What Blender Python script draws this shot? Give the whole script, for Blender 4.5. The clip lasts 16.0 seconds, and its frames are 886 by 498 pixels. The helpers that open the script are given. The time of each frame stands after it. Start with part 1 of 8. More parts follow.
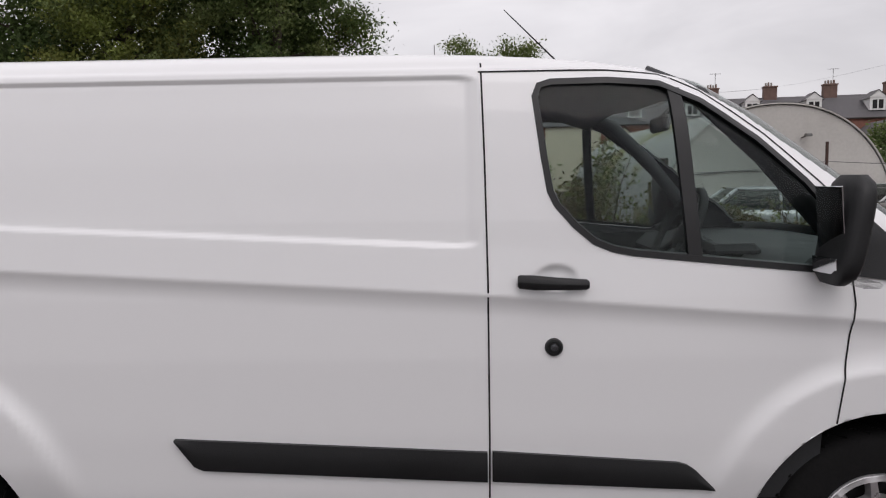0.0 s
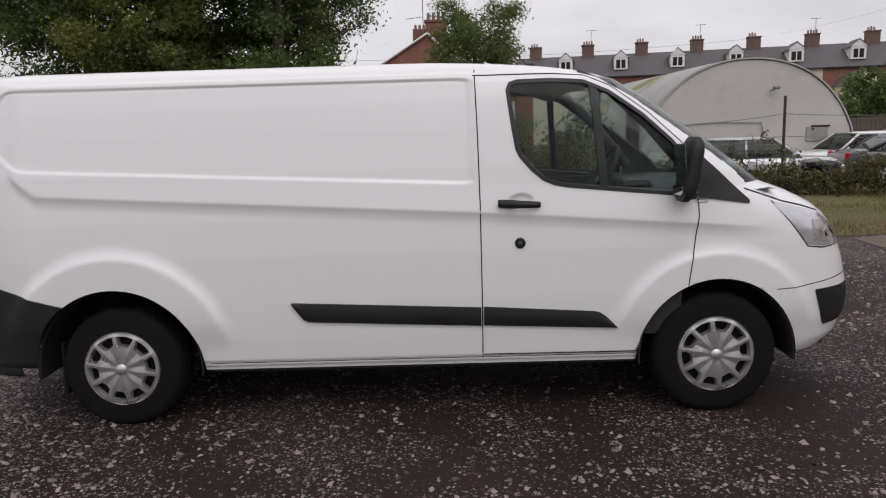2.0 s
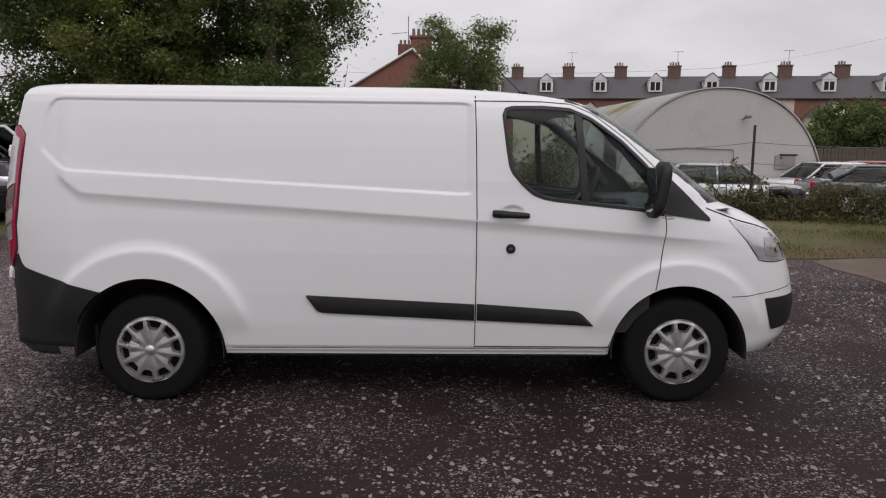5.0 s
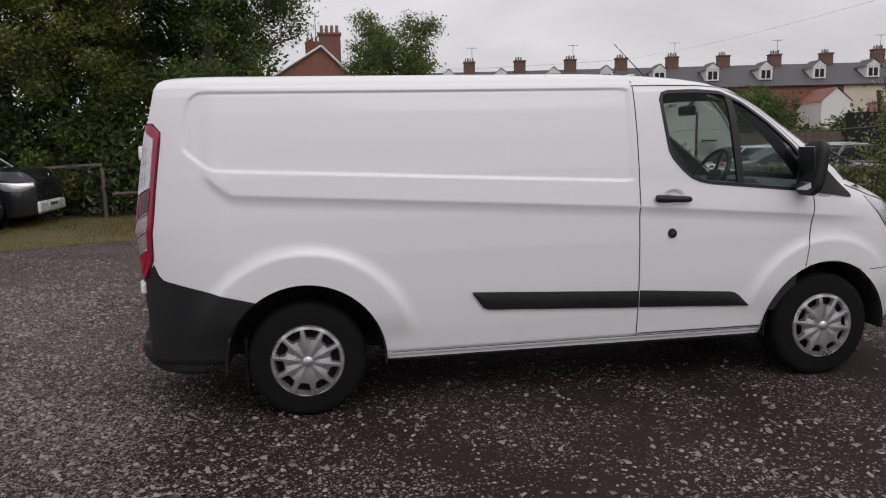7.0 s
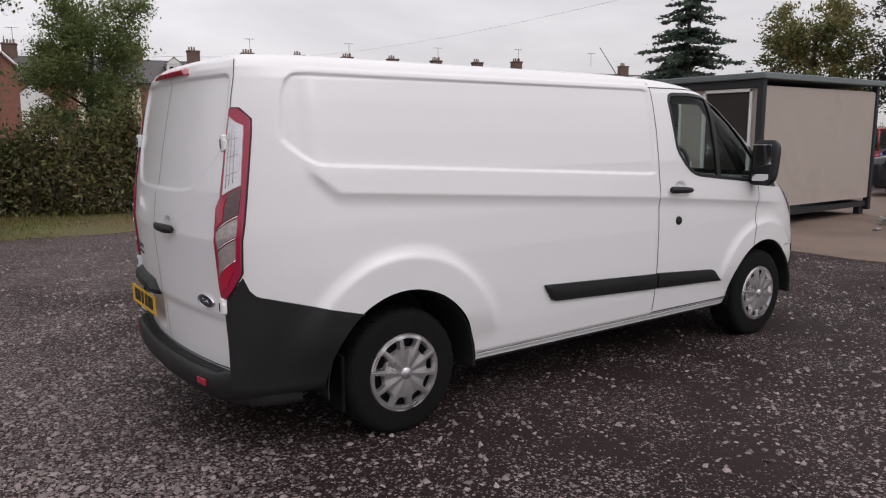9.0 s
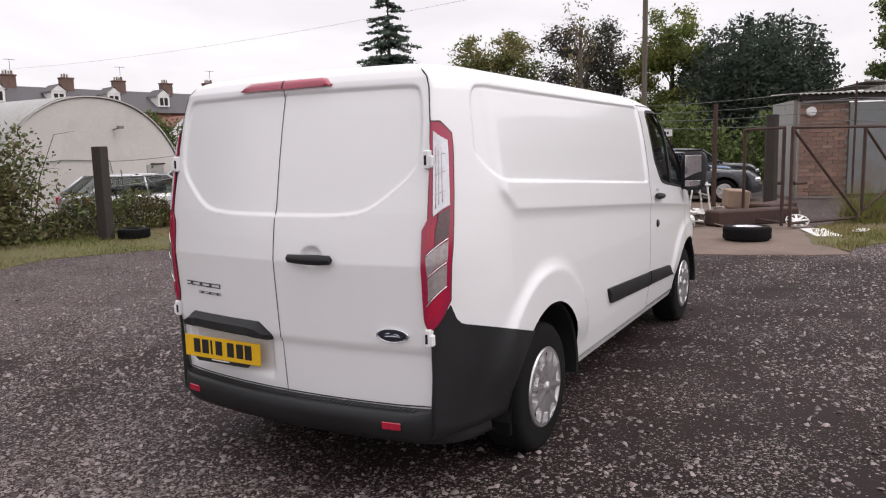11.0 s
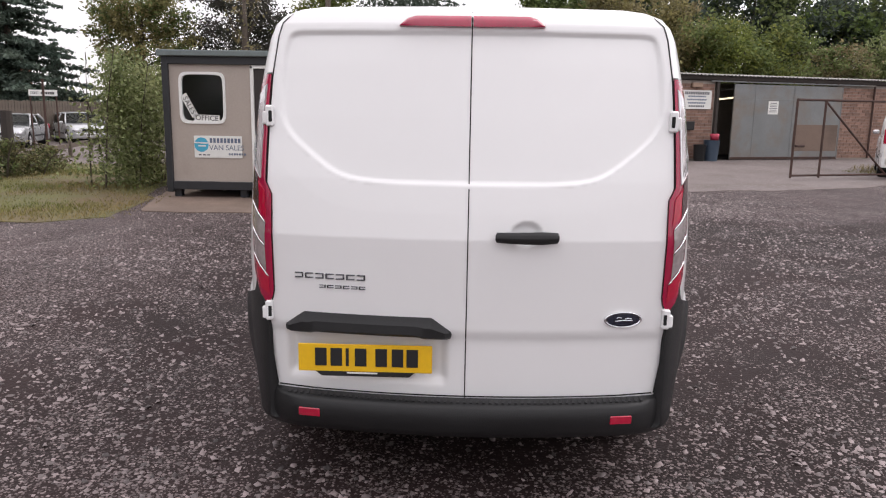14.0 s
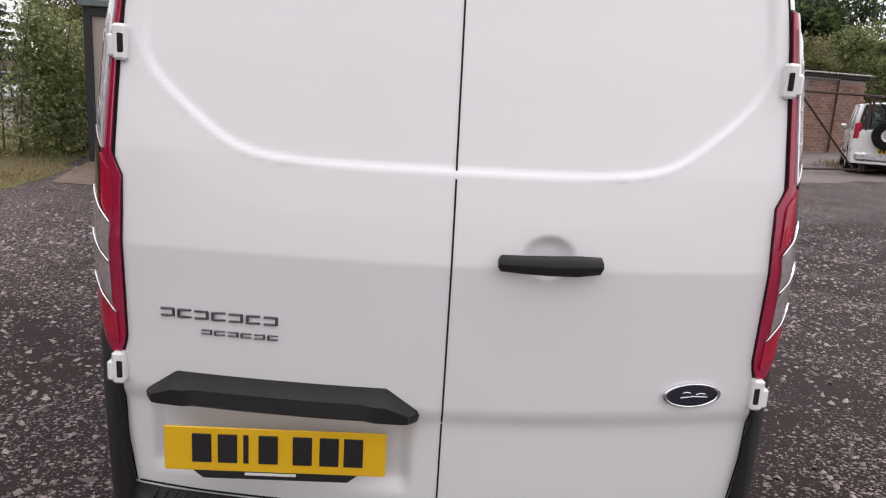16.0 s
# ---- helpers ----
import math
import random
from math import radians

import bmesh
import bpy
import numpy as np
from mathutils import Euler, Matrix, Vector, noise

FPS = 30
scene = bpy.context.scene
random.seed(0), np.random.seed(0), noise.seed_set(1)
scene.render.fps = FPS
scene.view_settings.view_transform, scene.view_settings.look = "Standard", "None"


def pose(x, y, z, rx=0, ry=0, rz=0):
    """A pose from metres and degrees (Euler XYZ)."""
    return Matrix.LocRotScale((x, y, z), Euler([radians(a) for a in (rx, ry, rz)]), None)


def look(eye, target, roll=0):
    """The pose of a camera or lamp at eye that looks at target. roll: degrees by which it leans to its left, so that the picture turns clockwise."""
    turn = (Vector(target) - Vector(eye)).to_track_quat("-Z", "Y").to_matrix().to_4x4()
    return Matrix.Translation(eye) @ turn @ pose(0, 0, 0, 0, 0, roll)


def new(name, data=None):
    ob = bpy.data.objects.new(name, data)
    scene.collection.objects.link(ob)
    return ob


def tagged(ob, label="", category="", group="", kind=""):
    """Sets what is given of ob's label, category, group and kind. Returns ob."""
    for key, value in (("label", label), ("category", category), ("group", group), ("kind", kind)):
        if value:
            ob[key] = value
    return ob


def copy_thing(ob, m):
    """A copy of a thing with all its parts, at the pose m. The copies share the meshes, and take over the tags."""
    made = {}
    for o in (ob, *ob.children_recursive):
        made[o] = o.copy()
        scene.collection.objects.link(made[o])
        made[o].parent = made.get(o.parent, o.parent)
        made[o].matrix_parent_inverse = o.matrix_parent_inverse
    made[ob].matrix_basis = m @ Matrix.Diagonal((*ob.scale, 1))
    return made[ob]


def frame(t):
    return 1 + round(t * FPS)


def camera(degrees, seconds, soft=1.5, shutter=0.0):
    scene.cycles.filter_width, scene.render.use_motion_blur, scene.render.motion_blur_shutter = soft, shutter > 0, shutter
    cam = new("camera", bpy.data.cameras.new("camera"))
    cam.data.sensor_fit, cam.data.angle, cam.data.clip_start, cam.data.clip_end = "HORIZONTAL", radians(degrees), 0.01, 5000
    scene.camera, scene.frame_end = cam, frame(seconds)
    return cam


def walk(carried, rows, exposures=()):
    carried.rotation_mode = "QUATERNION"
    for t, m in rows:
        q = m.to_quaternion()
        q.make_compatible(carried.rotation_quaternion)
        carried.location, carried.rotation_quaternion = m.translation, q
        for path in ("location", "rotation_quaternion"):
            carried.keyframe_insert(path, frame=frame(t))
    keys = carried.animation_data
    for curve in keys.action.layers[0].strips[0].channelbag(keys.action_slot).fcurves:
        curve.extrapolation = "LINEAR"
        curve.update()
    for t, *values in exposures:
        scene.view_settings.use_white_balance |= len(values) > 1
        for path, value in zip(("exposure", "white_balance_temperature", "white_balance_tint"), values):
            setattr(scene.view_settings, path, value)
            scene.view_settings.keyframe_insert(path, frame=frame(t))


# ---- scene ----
cam = camera(62.2, 16.0, soft=1.15)
PATH = [
    (0, (-0.080, -0.072, 1.541), (-0.131, 1.918, 1.347), -0.9),
    (0.5, (-0.145, -0.503, 1.569), (-0.243, 1.482, 1.347), -1.3),
    (1, (-0.121, -0.938, 1.583), (-0.197, 1.045, 1.335), -2.3),
    (1.5, (-0.075, -1.352, 1.601), (-0.100, 0.625, 1.297), -2.5),
    (2, (-0.151, -1.638, 1.598), (-0.177, 0.336, 1.280), -1.7),
    (2.5, (-0.156, -1.795, 1.606), (-0.195, 0.183, 1.312), -1.6),
    (3, (-0.130, -1.912, 1.609), (-0.148, 0.066, 1.310), -1.0),
    (5.3, (-0.383, -2.198, 1.618), (-0.339, -0.218, 1.345), 0.6),
    (5.5, (-0.528, -2.205, 1.617), (-0.486, -0.224, 1.349), 0.1),
    (6, (-0.920, -2.205, 1.619), (-0.828, -0.225, 1.353), -0.1),
    (6.5, (-1.386, -2.054, 1.600), (-1.233, -0.081, 1.309), -0.7),
    (7, (-1.907, -1.898, 1.577), (-1.581, 0.054, 1.287), -1.3),
    (7.5, (-2.398, -1.682, 1.582), (-1.856, 0.221, 1.291), -0.9),
    (8, (-2.895, -1.399, 1.608), (-2.122, 0.419, 1.297), -0.3),
    (8.2, (-3.144, -1.313, 1.587), (-2.294, 0.472, 1.279), -0.3),
    (10.3, (-5.109, 0.196, 1.597), (-3.560, 1.421, 1.285), -1.0),
    (10.5, (-5.250, 0.388, 1.574), (-3.654, 1.556, 1.272), -1.4),
    (11, (-5.519, 0.858, 1.580), (-3.806, 1.856, 1.317), -1.4),
    (11.5, (-5.710, 1.396, 1.603), (-3.900, 2.207, 1.349), -1.2),
    (12, (-5.881, 1.936, 1.599), (-3.996, 2.553, 1.345), -1.2),
    (12.5, (-5.850, 2.411, 1.548), (-3.918, 2.837, 1.258), -0.7),
    (13, (-5.846, 2.844, 1.547), (-3.891, 3.106, 1.213), 0.1),
    (13.5, (-5.770, 3.119, 1.568), (-3.807, 3.255, 1.210), 0.6),
    (14, (-5.706, 3.245, 1.576), (-3.741, 3.302, 1.206), 0.9),
    (14.5, (-5.675, 3.301, 1.580), (-3.709, 3.311, 1.216), 1.4),
    (15, (-5.575, 3.336, 1.572), (-3.613, 3.310, 1.186), 1.8),
    (15.5, (-5.130, 3.320, 1.519), (-3.174, 3.234, 1.110), 2.4),
    (16, (-4.599, 3.311, 1.480), (-2.645, 3.239, 1.061), 3.3),
]
EXPOSURES = [(0.0, -1.02, 6500, 15), (1.5, -1.00, 6500, 14), (3.0, -1.08, 6500, 15), (6.0, -1.12, 6500, 15), (8.2, -1.03, 6500, 15), (10.5, -0.54, 6560, 16), (11.5, -0.44, 6560, 16), (12.0, -0.52, 6560, 16), (12.5, -0.43, 6560, 16), (13.5, -0.20, 6560, 16), (14.5, -0.23, 6560, 16), (16.0, -0.32, 6540, 15)]
walk(cam, [(t, look(eye, target, roll)) for t, eye, target, roll in PATH], EXPOSURES)

# ---- light: an overcast sky, brighter overhead than at the horizon, and a soft sun behind the cloud ----
SUN_EL, SUN_AZ = radians(48), radians(288)
world = bpy.data.worlds.new("sky")
scene.world = world
world.use_nodes = True
wn, wl = world.node_tree.nodes, world.node_tree.links
wn.clear()


def wnode(kind, **props):
    n = wn.new(kind)
    for k, v in props.items():
        n.inputs[k].default_value = v
    return n


sky = wn.new("ShaderNodeTexSky")
sky.sky_type = 'NISHITA'
sky.sun_disc = False
sky.sun_elevation, sky.sun_rotation = SUN_EL, radians(90) - SUN_AZ
sky_grey = wnode("ShaderNodeHueSaturation", Saturation=0.15, Value=0.10)
wl.new(sky.outputs[0], sky_grey.inputs["Color"])
coord = wn.new("ShaderNodeTexCoord")
sep = wn.new("ShaderNodeSeparateXYZ")
wl.new(coord.outputs["Generated"], sep.inputs[0])
rise = wn.new("ShaderNodeMapRange")
rise.inputs["From Min"].default_value, rise.inputs["From Max"].default_value = 0.0, 1.0
rise.inputs["To Min"].default_value, rise.inputs["To Max"].default_value = 0.69, 2.10
wl.new(sep.outputs["Z"], rise.inputs["Value"])
stretch = wn.new("ShaderNodeMapping")
stretch.inputs["Scale"].default_value = (1.0, 1.0, 3.2)
wl.new(coord.outputs["Generated"], stretch.inputs["Vector"])
cloud = wnode("ShaderNodeTexNoise", Scale=2.6, Detail=7.0, Roughness=0.55, Distortion=0.4)
wl.new(stretch.outputs[0], cloud.inputs["Vector"])
cloud_tone = wn.new("ShaderNodeValToRGB")
cloud_tone.color_ramp.elements[0].position, cloud_tone.color_ramp.elements[0].color = 0.34, (0.745, 0.735, 0.747, 1)
cloud_tone.color_ramp.elements[1].position, cloud_tone.color_ramp.elements[1].color = 0.68, (1.085, 1.075, 1.08, 1)
wl.new(cloud.outputs["Fac"], cloud_tone.inputs["Fac"])
cloud_light = wn.new("ShaderNodeVectorMath")
cloud_light.operation = 'SCALE'
wl.new(cloud_tone.outputs["Color"], cloud_light.inputs[0])
# the cloud is a little thinner to the north
thin = wn.new("ShaderNodeMath")
thin.operation = 'MULTIPLY_ADD'
thin.inputs[1].default_value, thin.inputs[2].default_value = 0.15, 1.0
wl.new(sep.outputs["Y"], thin.inputs[0])
lift = wn.new("ShaderNodeMath")
lift.operation = 'MULTIPLY'
wl.new(rise.outputs[0], lift.inputs[0])
wl.new(thin.outputs[0], lift.inputs[1])
wl.new(lift.outputs[0], cloud_light.inputs["Scale"])
sky_sum = wn.new("ShaderNodeVectorMath")
sky_sum.operation = 'ADD'
wl.new(cloud_light.outputs[0], sky_sum.inputs[0])
wl.new(sky_grey.outputs[0], sky_sum.inputs[1])
bg = wnode("ShaderNodeBackground", Strength=1.0)
wl.new(sky_sum.outputs[0], bg.inputs["Color"])
wout = wn.new("ShaderNodeOutputWorld")
wl.new(bg.outputs[0], wout.inputs["Surface"])

sun_data = bpy.data.lights.new("sun", 'SUN')
sun_data.energy, sun_data.angle, sun_data.color = 1.2, radians(40), (1.0, 0.97, 0.94)
sun = new("sun", sun_data)
sun.matrix_world = look((0, 0, 30), (-30 * math.cos(SUN_EL) * math.cos(SUN_AZ), -30 * math.cos(SUN_EL) * math.sin(SUN_AZ), 30 - 30 * math.sin(SUN_EL)))

# ---- materials ----


def material(name, base, rough=0.6, metal=0.0, vary=0.15, scale=6.0, fine=60.0, bump=0.1, stain=None, stain_scale=1.2, stain_lo=0.5, stain_hi=0.7, coat=0.0, island=0.0, objrand=0.0, spec=0.5, gloss_vary=0.08):
    """Base colour varied by two noises, with stains of a second colour, fine relief and uneven gloss."""
    m = bpy.data.materials.new(name)
    m.use_nodes = True
    n, l = m.node_tree.nodes, m.node_tree.links
    b = n["Principled BSDF"]
    b.inputs["Metallic"].default_value, b.inputs["Roughness"].default_value = metal, rough
    b.inputs["Coat Weight"].default_value, b.inputs["Specular IOR Level"].default_value = coat, spec
    tc = n.new("ShaderNodeTexCoord")
    big = n.new("ShaderNodeTexNoise")
    big.inputs["Scale"].default_value, big.inputs["Detail"].default_value = scale, 5
    small = n.new("ShaderNodeTexNoise")
    small.inputs["Scale"].default_value, small.inputs["Detail"].default_value = fine, 4
    l.new(tc.outputs["Object"], big.inputs["Vector"])
    l.new(tc.outputs["Object"], small.inputs["Vector"])
    mix = n.new("ShaderNodeMath")
    mix.operation = 'ADD'
    l.new(big.outputs["Fac"], mix.inputs[0])
    l.new(small.outputs["Fac"], mix.inputs[1])
    tone = n.new("ShaderNodeMapRange")
    tone.inputs["From Min"].default_value, tone.inputs["From Max"].default_value = 0.65, 1.35
    tone.inputs["To Min"].default_value, tone.inputs["To Max"].default_value = 1 - vary, 1 + vary
    l.new(mix.outputs[0], tone.inputs["Value"])
    level = tone.outputs[0]
    for amount, kind, socket in ((island, "ShaderNodeNewGeometry", "Random Per Island"), (objrand, "ShaderNodeObjectInfo", "Random")):
        if amount:
            src = n.new(kind)
            spread = n.new("ShaderNodeMapRange")
            spread.inputs["To Min"].default_value, spread.inputs["To Max"].default_value = 1 - amount, 1 + amount
            l.new(src.outputs[socket], spread.inputs["Value"])
            times = n.new("ShaderNodeMath")
            times.operation = 'MULTIPLY'
            l.new(level, times.inputs[0])
            l.new(spread.outputs[0], times.inputs[1])
            level = times.outputs[0]
    col = n.new("ShaderNodeVectorMath")
    col.operation = 'SCALE'
    col.inputs[0].default_value = base
    l.new(level, col.inputs["Scale"])
    final = col.outputs[0]
    if stain:
        st = n.new("ShaderNodeTexNoise")
        st.inputs["Scale"].default_value, st.inputs["Detail"].default_value, st.inputs["Roughness"].default_value = stain_scale, 8, 0.65
        l.new(tc.outputs["Object"], st.inputs["Vector"])
        cut = n.new("ShaderNodeMapRange")
        cut.inputs["From Min"].default_value, cut.inputs["From Max"].default_value = stain_lo, stain_hi
        l.new(st.outputs["Fac"], cut.inputs["Value"])
        mx = n.new("ShaderNodeMix")
        mx.data_type = 'RGBA'
        l.new(cut.outputs[0], mx.inputs["Factor"])
        l.new(final, mx.inputs["A"])
        mx.inputs["B"].default_value = (*stain, 1)
        final = mx.outputs["Result"]
    l.new(final, b.inputs["Base Color"])
    rr = n.new("ShaderNodeMapRange")
    rr.inputs["From Min"].default_value, rr.inputs["From Max"].default_value = 0.3, 0.7
    rr.inputs["To Min"].default_value, rr.inputs["To Max"].default_value = max(0.02, rough - gloss_vary), min(1, rough + gloss_vary)
    l.new(big.outputs["Fac"], rr.inputs["Value"])
    l.new(rr.outputs[0], b.inputs["Roughness"])
    if bump:
        bp = n.new("ShaderNodeBump")
        bp.inputs["Strength"].default_value, bp.inputs["Distance"].default_value = bump, 0.01
        l.new(small.outputs["Fac"], bp.inputs["Height"])
        l.new(bp.outputs[0], b.inputs["Normal"])
    return m


def glass_material(name, tint, gloss=1.0):
    """A thin pane: clear with a tint, and a mirror reflection by Fresnel."""
    m = bpy.data.materials.new(name)
    m.use_nodes = True
    n, l = m.node_tree.nodes, m.node_tree.links
    n.clear()
    out, mix = n.new("ShaderNodeOutputMaterial"), n.new("ShaderNodeMixShader")
    clear, shine, facing, fres = n.new("ShaderNodeBsdfTransparent"), n.new("ShaderNodeBsdfGlossy"), n.new("ShaderNodeLayerWeight"), n.new("ShaderNodeMath")
    clear.inputs["Color"].default_value = (*tint, 1)
    shine.inputs["Roughness"].default_value = 0.02
    facing.inputs["Blend"].default_value = 0.5
    steep = n.new("ShaderNodeMath")
    steep.operation, fres.operation = 'POWER', 'MULTIPLY_ADD'
    steep.inputs[1].default_value = 5.0
    fres.inputs[1].default_value, fres.inputs[2].default_value = 0.80 * gloss, 0.022 * gloss
    l.new(facing.outputs["Facing"], steep.inputs[0])
    l.new(steep.outputs[0], fres.inputs[0])
    l.new(fres.outputs[0], mix.inputs[0])
    l.new(clear.outputs[0], mix.inputs[1])
    l.new(shine.outputs[0], mix.inputs[2])
    l.new(mix.outputs[0], out.inputs["Surface"])
    return m


def leaf_material(name, base, second, spread=0.45):
    m = bpy.data.materials.new(name)
    m.use_nodes = True
    n, l = m.node_tree.nodes, m.node_tree.links
    b = n["Principled BSDF"]
    b.inputs["Roughness"].default_value = 0.6
    b.inputs["Specular IOR Level"].default_value = 0.25
    geo = n.new("ShaderNodeNewGeometry")
    tc = n.new("ShaderNodeTexCoord")
    big = n.new("ShaderNodeTexNoise")
    big.inputs["Scale"].default_value, big.inputs["Detail"].default_value = 0.55, 3
    l.new(tc.outputs["Object"], big.inputs["Vector"])
    cut = n.new("ShaderNodeMapRange")
    cut.inputs["From Min"].default_value, cut.inputs["From Max"].default_value = 0.38, 0.62
    l.new(big.outputs["Fac"], cut.inputs["Value"])
    mx = n.new("ShaderNodeMix")
    mx.data_type = 'RGBA'
    mx.inputs["A"].default_value, mx.inputs["B"].default_value = (*base, 1), (*second, 1)
    l.new(cut.outputs[0], mx.inputs["Factor"])
    rnd = n.new("ShaderNodeMapRange")
    rnd.inputs["To Min"].default_value, rnd.inputs["To Max"].default_value = 1 - spread, 1 + spread
    l.new(geo.outputs["Random Per Island"], rnd.inputs["Value"])
    sc = n.new("ShaderNodeVectorMath")
    sc.operation = 'SCALE'
    l.new(mx.outputs["Result"], sc.inputs[0])
    l.new(rnd.outputs[0], sc.inputs["Scale"])
    l.new(sc.outputs[0], b.inputs["Base Color"])
    tr = n.new("ShaderNodeBsdfTranslucent")
    l.new(sc.outputs[0], tr.inputs["Color"])
    ms = n.new("ShaderNodeMixShader")
    ms.inputs[0].default_value = 0.42
    l.new(b.outputs[0], ms.inputs[1])
    l.new(tr.outputs[0], ms.inputs[2])
    l.new(ms.outputs[0], n["Material Output"].inputs["Surface"])
    return m


M_PAINT = material("white_car_paint", (0.80, 0.80, 0.805), 0.32, vary=0.006, scale=1.2, fine=9, bump=0.0, coat=0.6, gloss_vary=0.01)
M_PLASTIC = material("black_plastic", (0.013, 0.0133, 0.0142), 0.5, vary=0.2, scale=4, fine=220, bump=0.12, spec=0.4)
M_RUBBER = material("tyre_rubber", (0.0065, 0.0063, 0.0065), 0.85, vary=0.3, scale=7, fine=90, bump=0.2, stain=(0.018, 0.016, 0.015), stain_lo=0.6, stain_hi=0.85, spec=0.2)
M_SEAL = material("rubber_seal", (0.008, 0.008, 0.009), 0.45, vary=0.1, bump=0.0)
M_SEAM = material("panel_gap", (0.01, 0.01, 0.011), 0.9, vary=0.05, bump=0.0)
M_SILVER = material("silver_wheel_trim", (0.62, 0.61, 0.62), 0.30, metal=0.85, vary=0.06, scale=5, fine=80, bump=0.02, stain=(0.2, 0.19, 0.18), stain_lo=0.62, stain_hi=0.85)
M_CHROME = material("chrome", (0.75, 0.76, 0.78), 0.08, metal=1.0, vary=0.02, bump=0.0, gloss_vary=0.03)
M_GLASS = glass_material("window_glass", (0.70, 0.78, 0.76))
M_CARGLASS = glass_material("tinted_car_glass", (0.34, 0.38, 0.37))
M_CLEAR = glass_material("clear_lens", (0.9, 0.9, 0.9))
M_DARKIN = material("dark_cabin_trim", (0.025, 0.026, 0.028), 0.7, vary=0.15, scale=5, fine=120, bump=0.1)
M_GREYIN = material("grey_headlining", (0.055, 0.056, 0.06), 0.9, vary=0.08, bump=0.1)
M_RED = material("red_lens", (0.40, 0.006, 0.034), 0.12, vary=0.12, scale=9, fine=60, bump=0.05, coat=0.8)
M_DARKRED = material("dark_red_lens", (0.33, 0.007, 0.045), 0.15, vary=0.1, scale=9, fine=60, bump=0.05, coat=0.8)
M_LENSWHITE = material("white_reflector", (0.62, 0.62, 0.65), 0.15, metal=0.55, vary=0.12, scale=14, fine=55, bump=0.05, coat=0.8)
M_LENSGREY = material("grey_reflector", (0.42, 0.37, 0.37), 0.2, metal=0.4, vary=0.25, scale=14, fine=55, bump=0.1, coat=0.8)
M_SMOKE = material("smoky_lens", (0.10, 0.055, 0.06), 0.15, metal=0.3, vary=0.2, scale=14, fine=55, bump=0.05, coat=0.8)
M_YELLOW = material("yellow_plate", (0.78, 0.46, 0.012), 0.35, vary=0.05, bump=0.0)
M_WPLATE = material("white_plate", (0.75, 0.75, 0.72), 0.35, vary=0.05, bump=0.0)
M_BLACK = material("black_ink", (0.012, 0.012, 0.013), 0.5, vary=0.1, bump=0.0)
M_BADGE = material("grey_badge", (0.16, 0.165, 0.18), 0.25, metal=0.8, vary=0.05, bump=0.0)
M_NAVY = material("dark_blue_enamel", (0.01, 0.014, 0.03), 0.15, vary=0.1, bump=0.0, coat=1.0)

M_GROUND = material("wet_earth_and_gravel", (0.029, 0.0185, 0.0182), 0.7, vary=0.35, scale=1.1, fine=38, bump=0.9, stain=(0.016, 0.0105, 0.0098), stain_scale=0.35, stain_lo=0.42, stain_hi=0.62, spec=0.12)


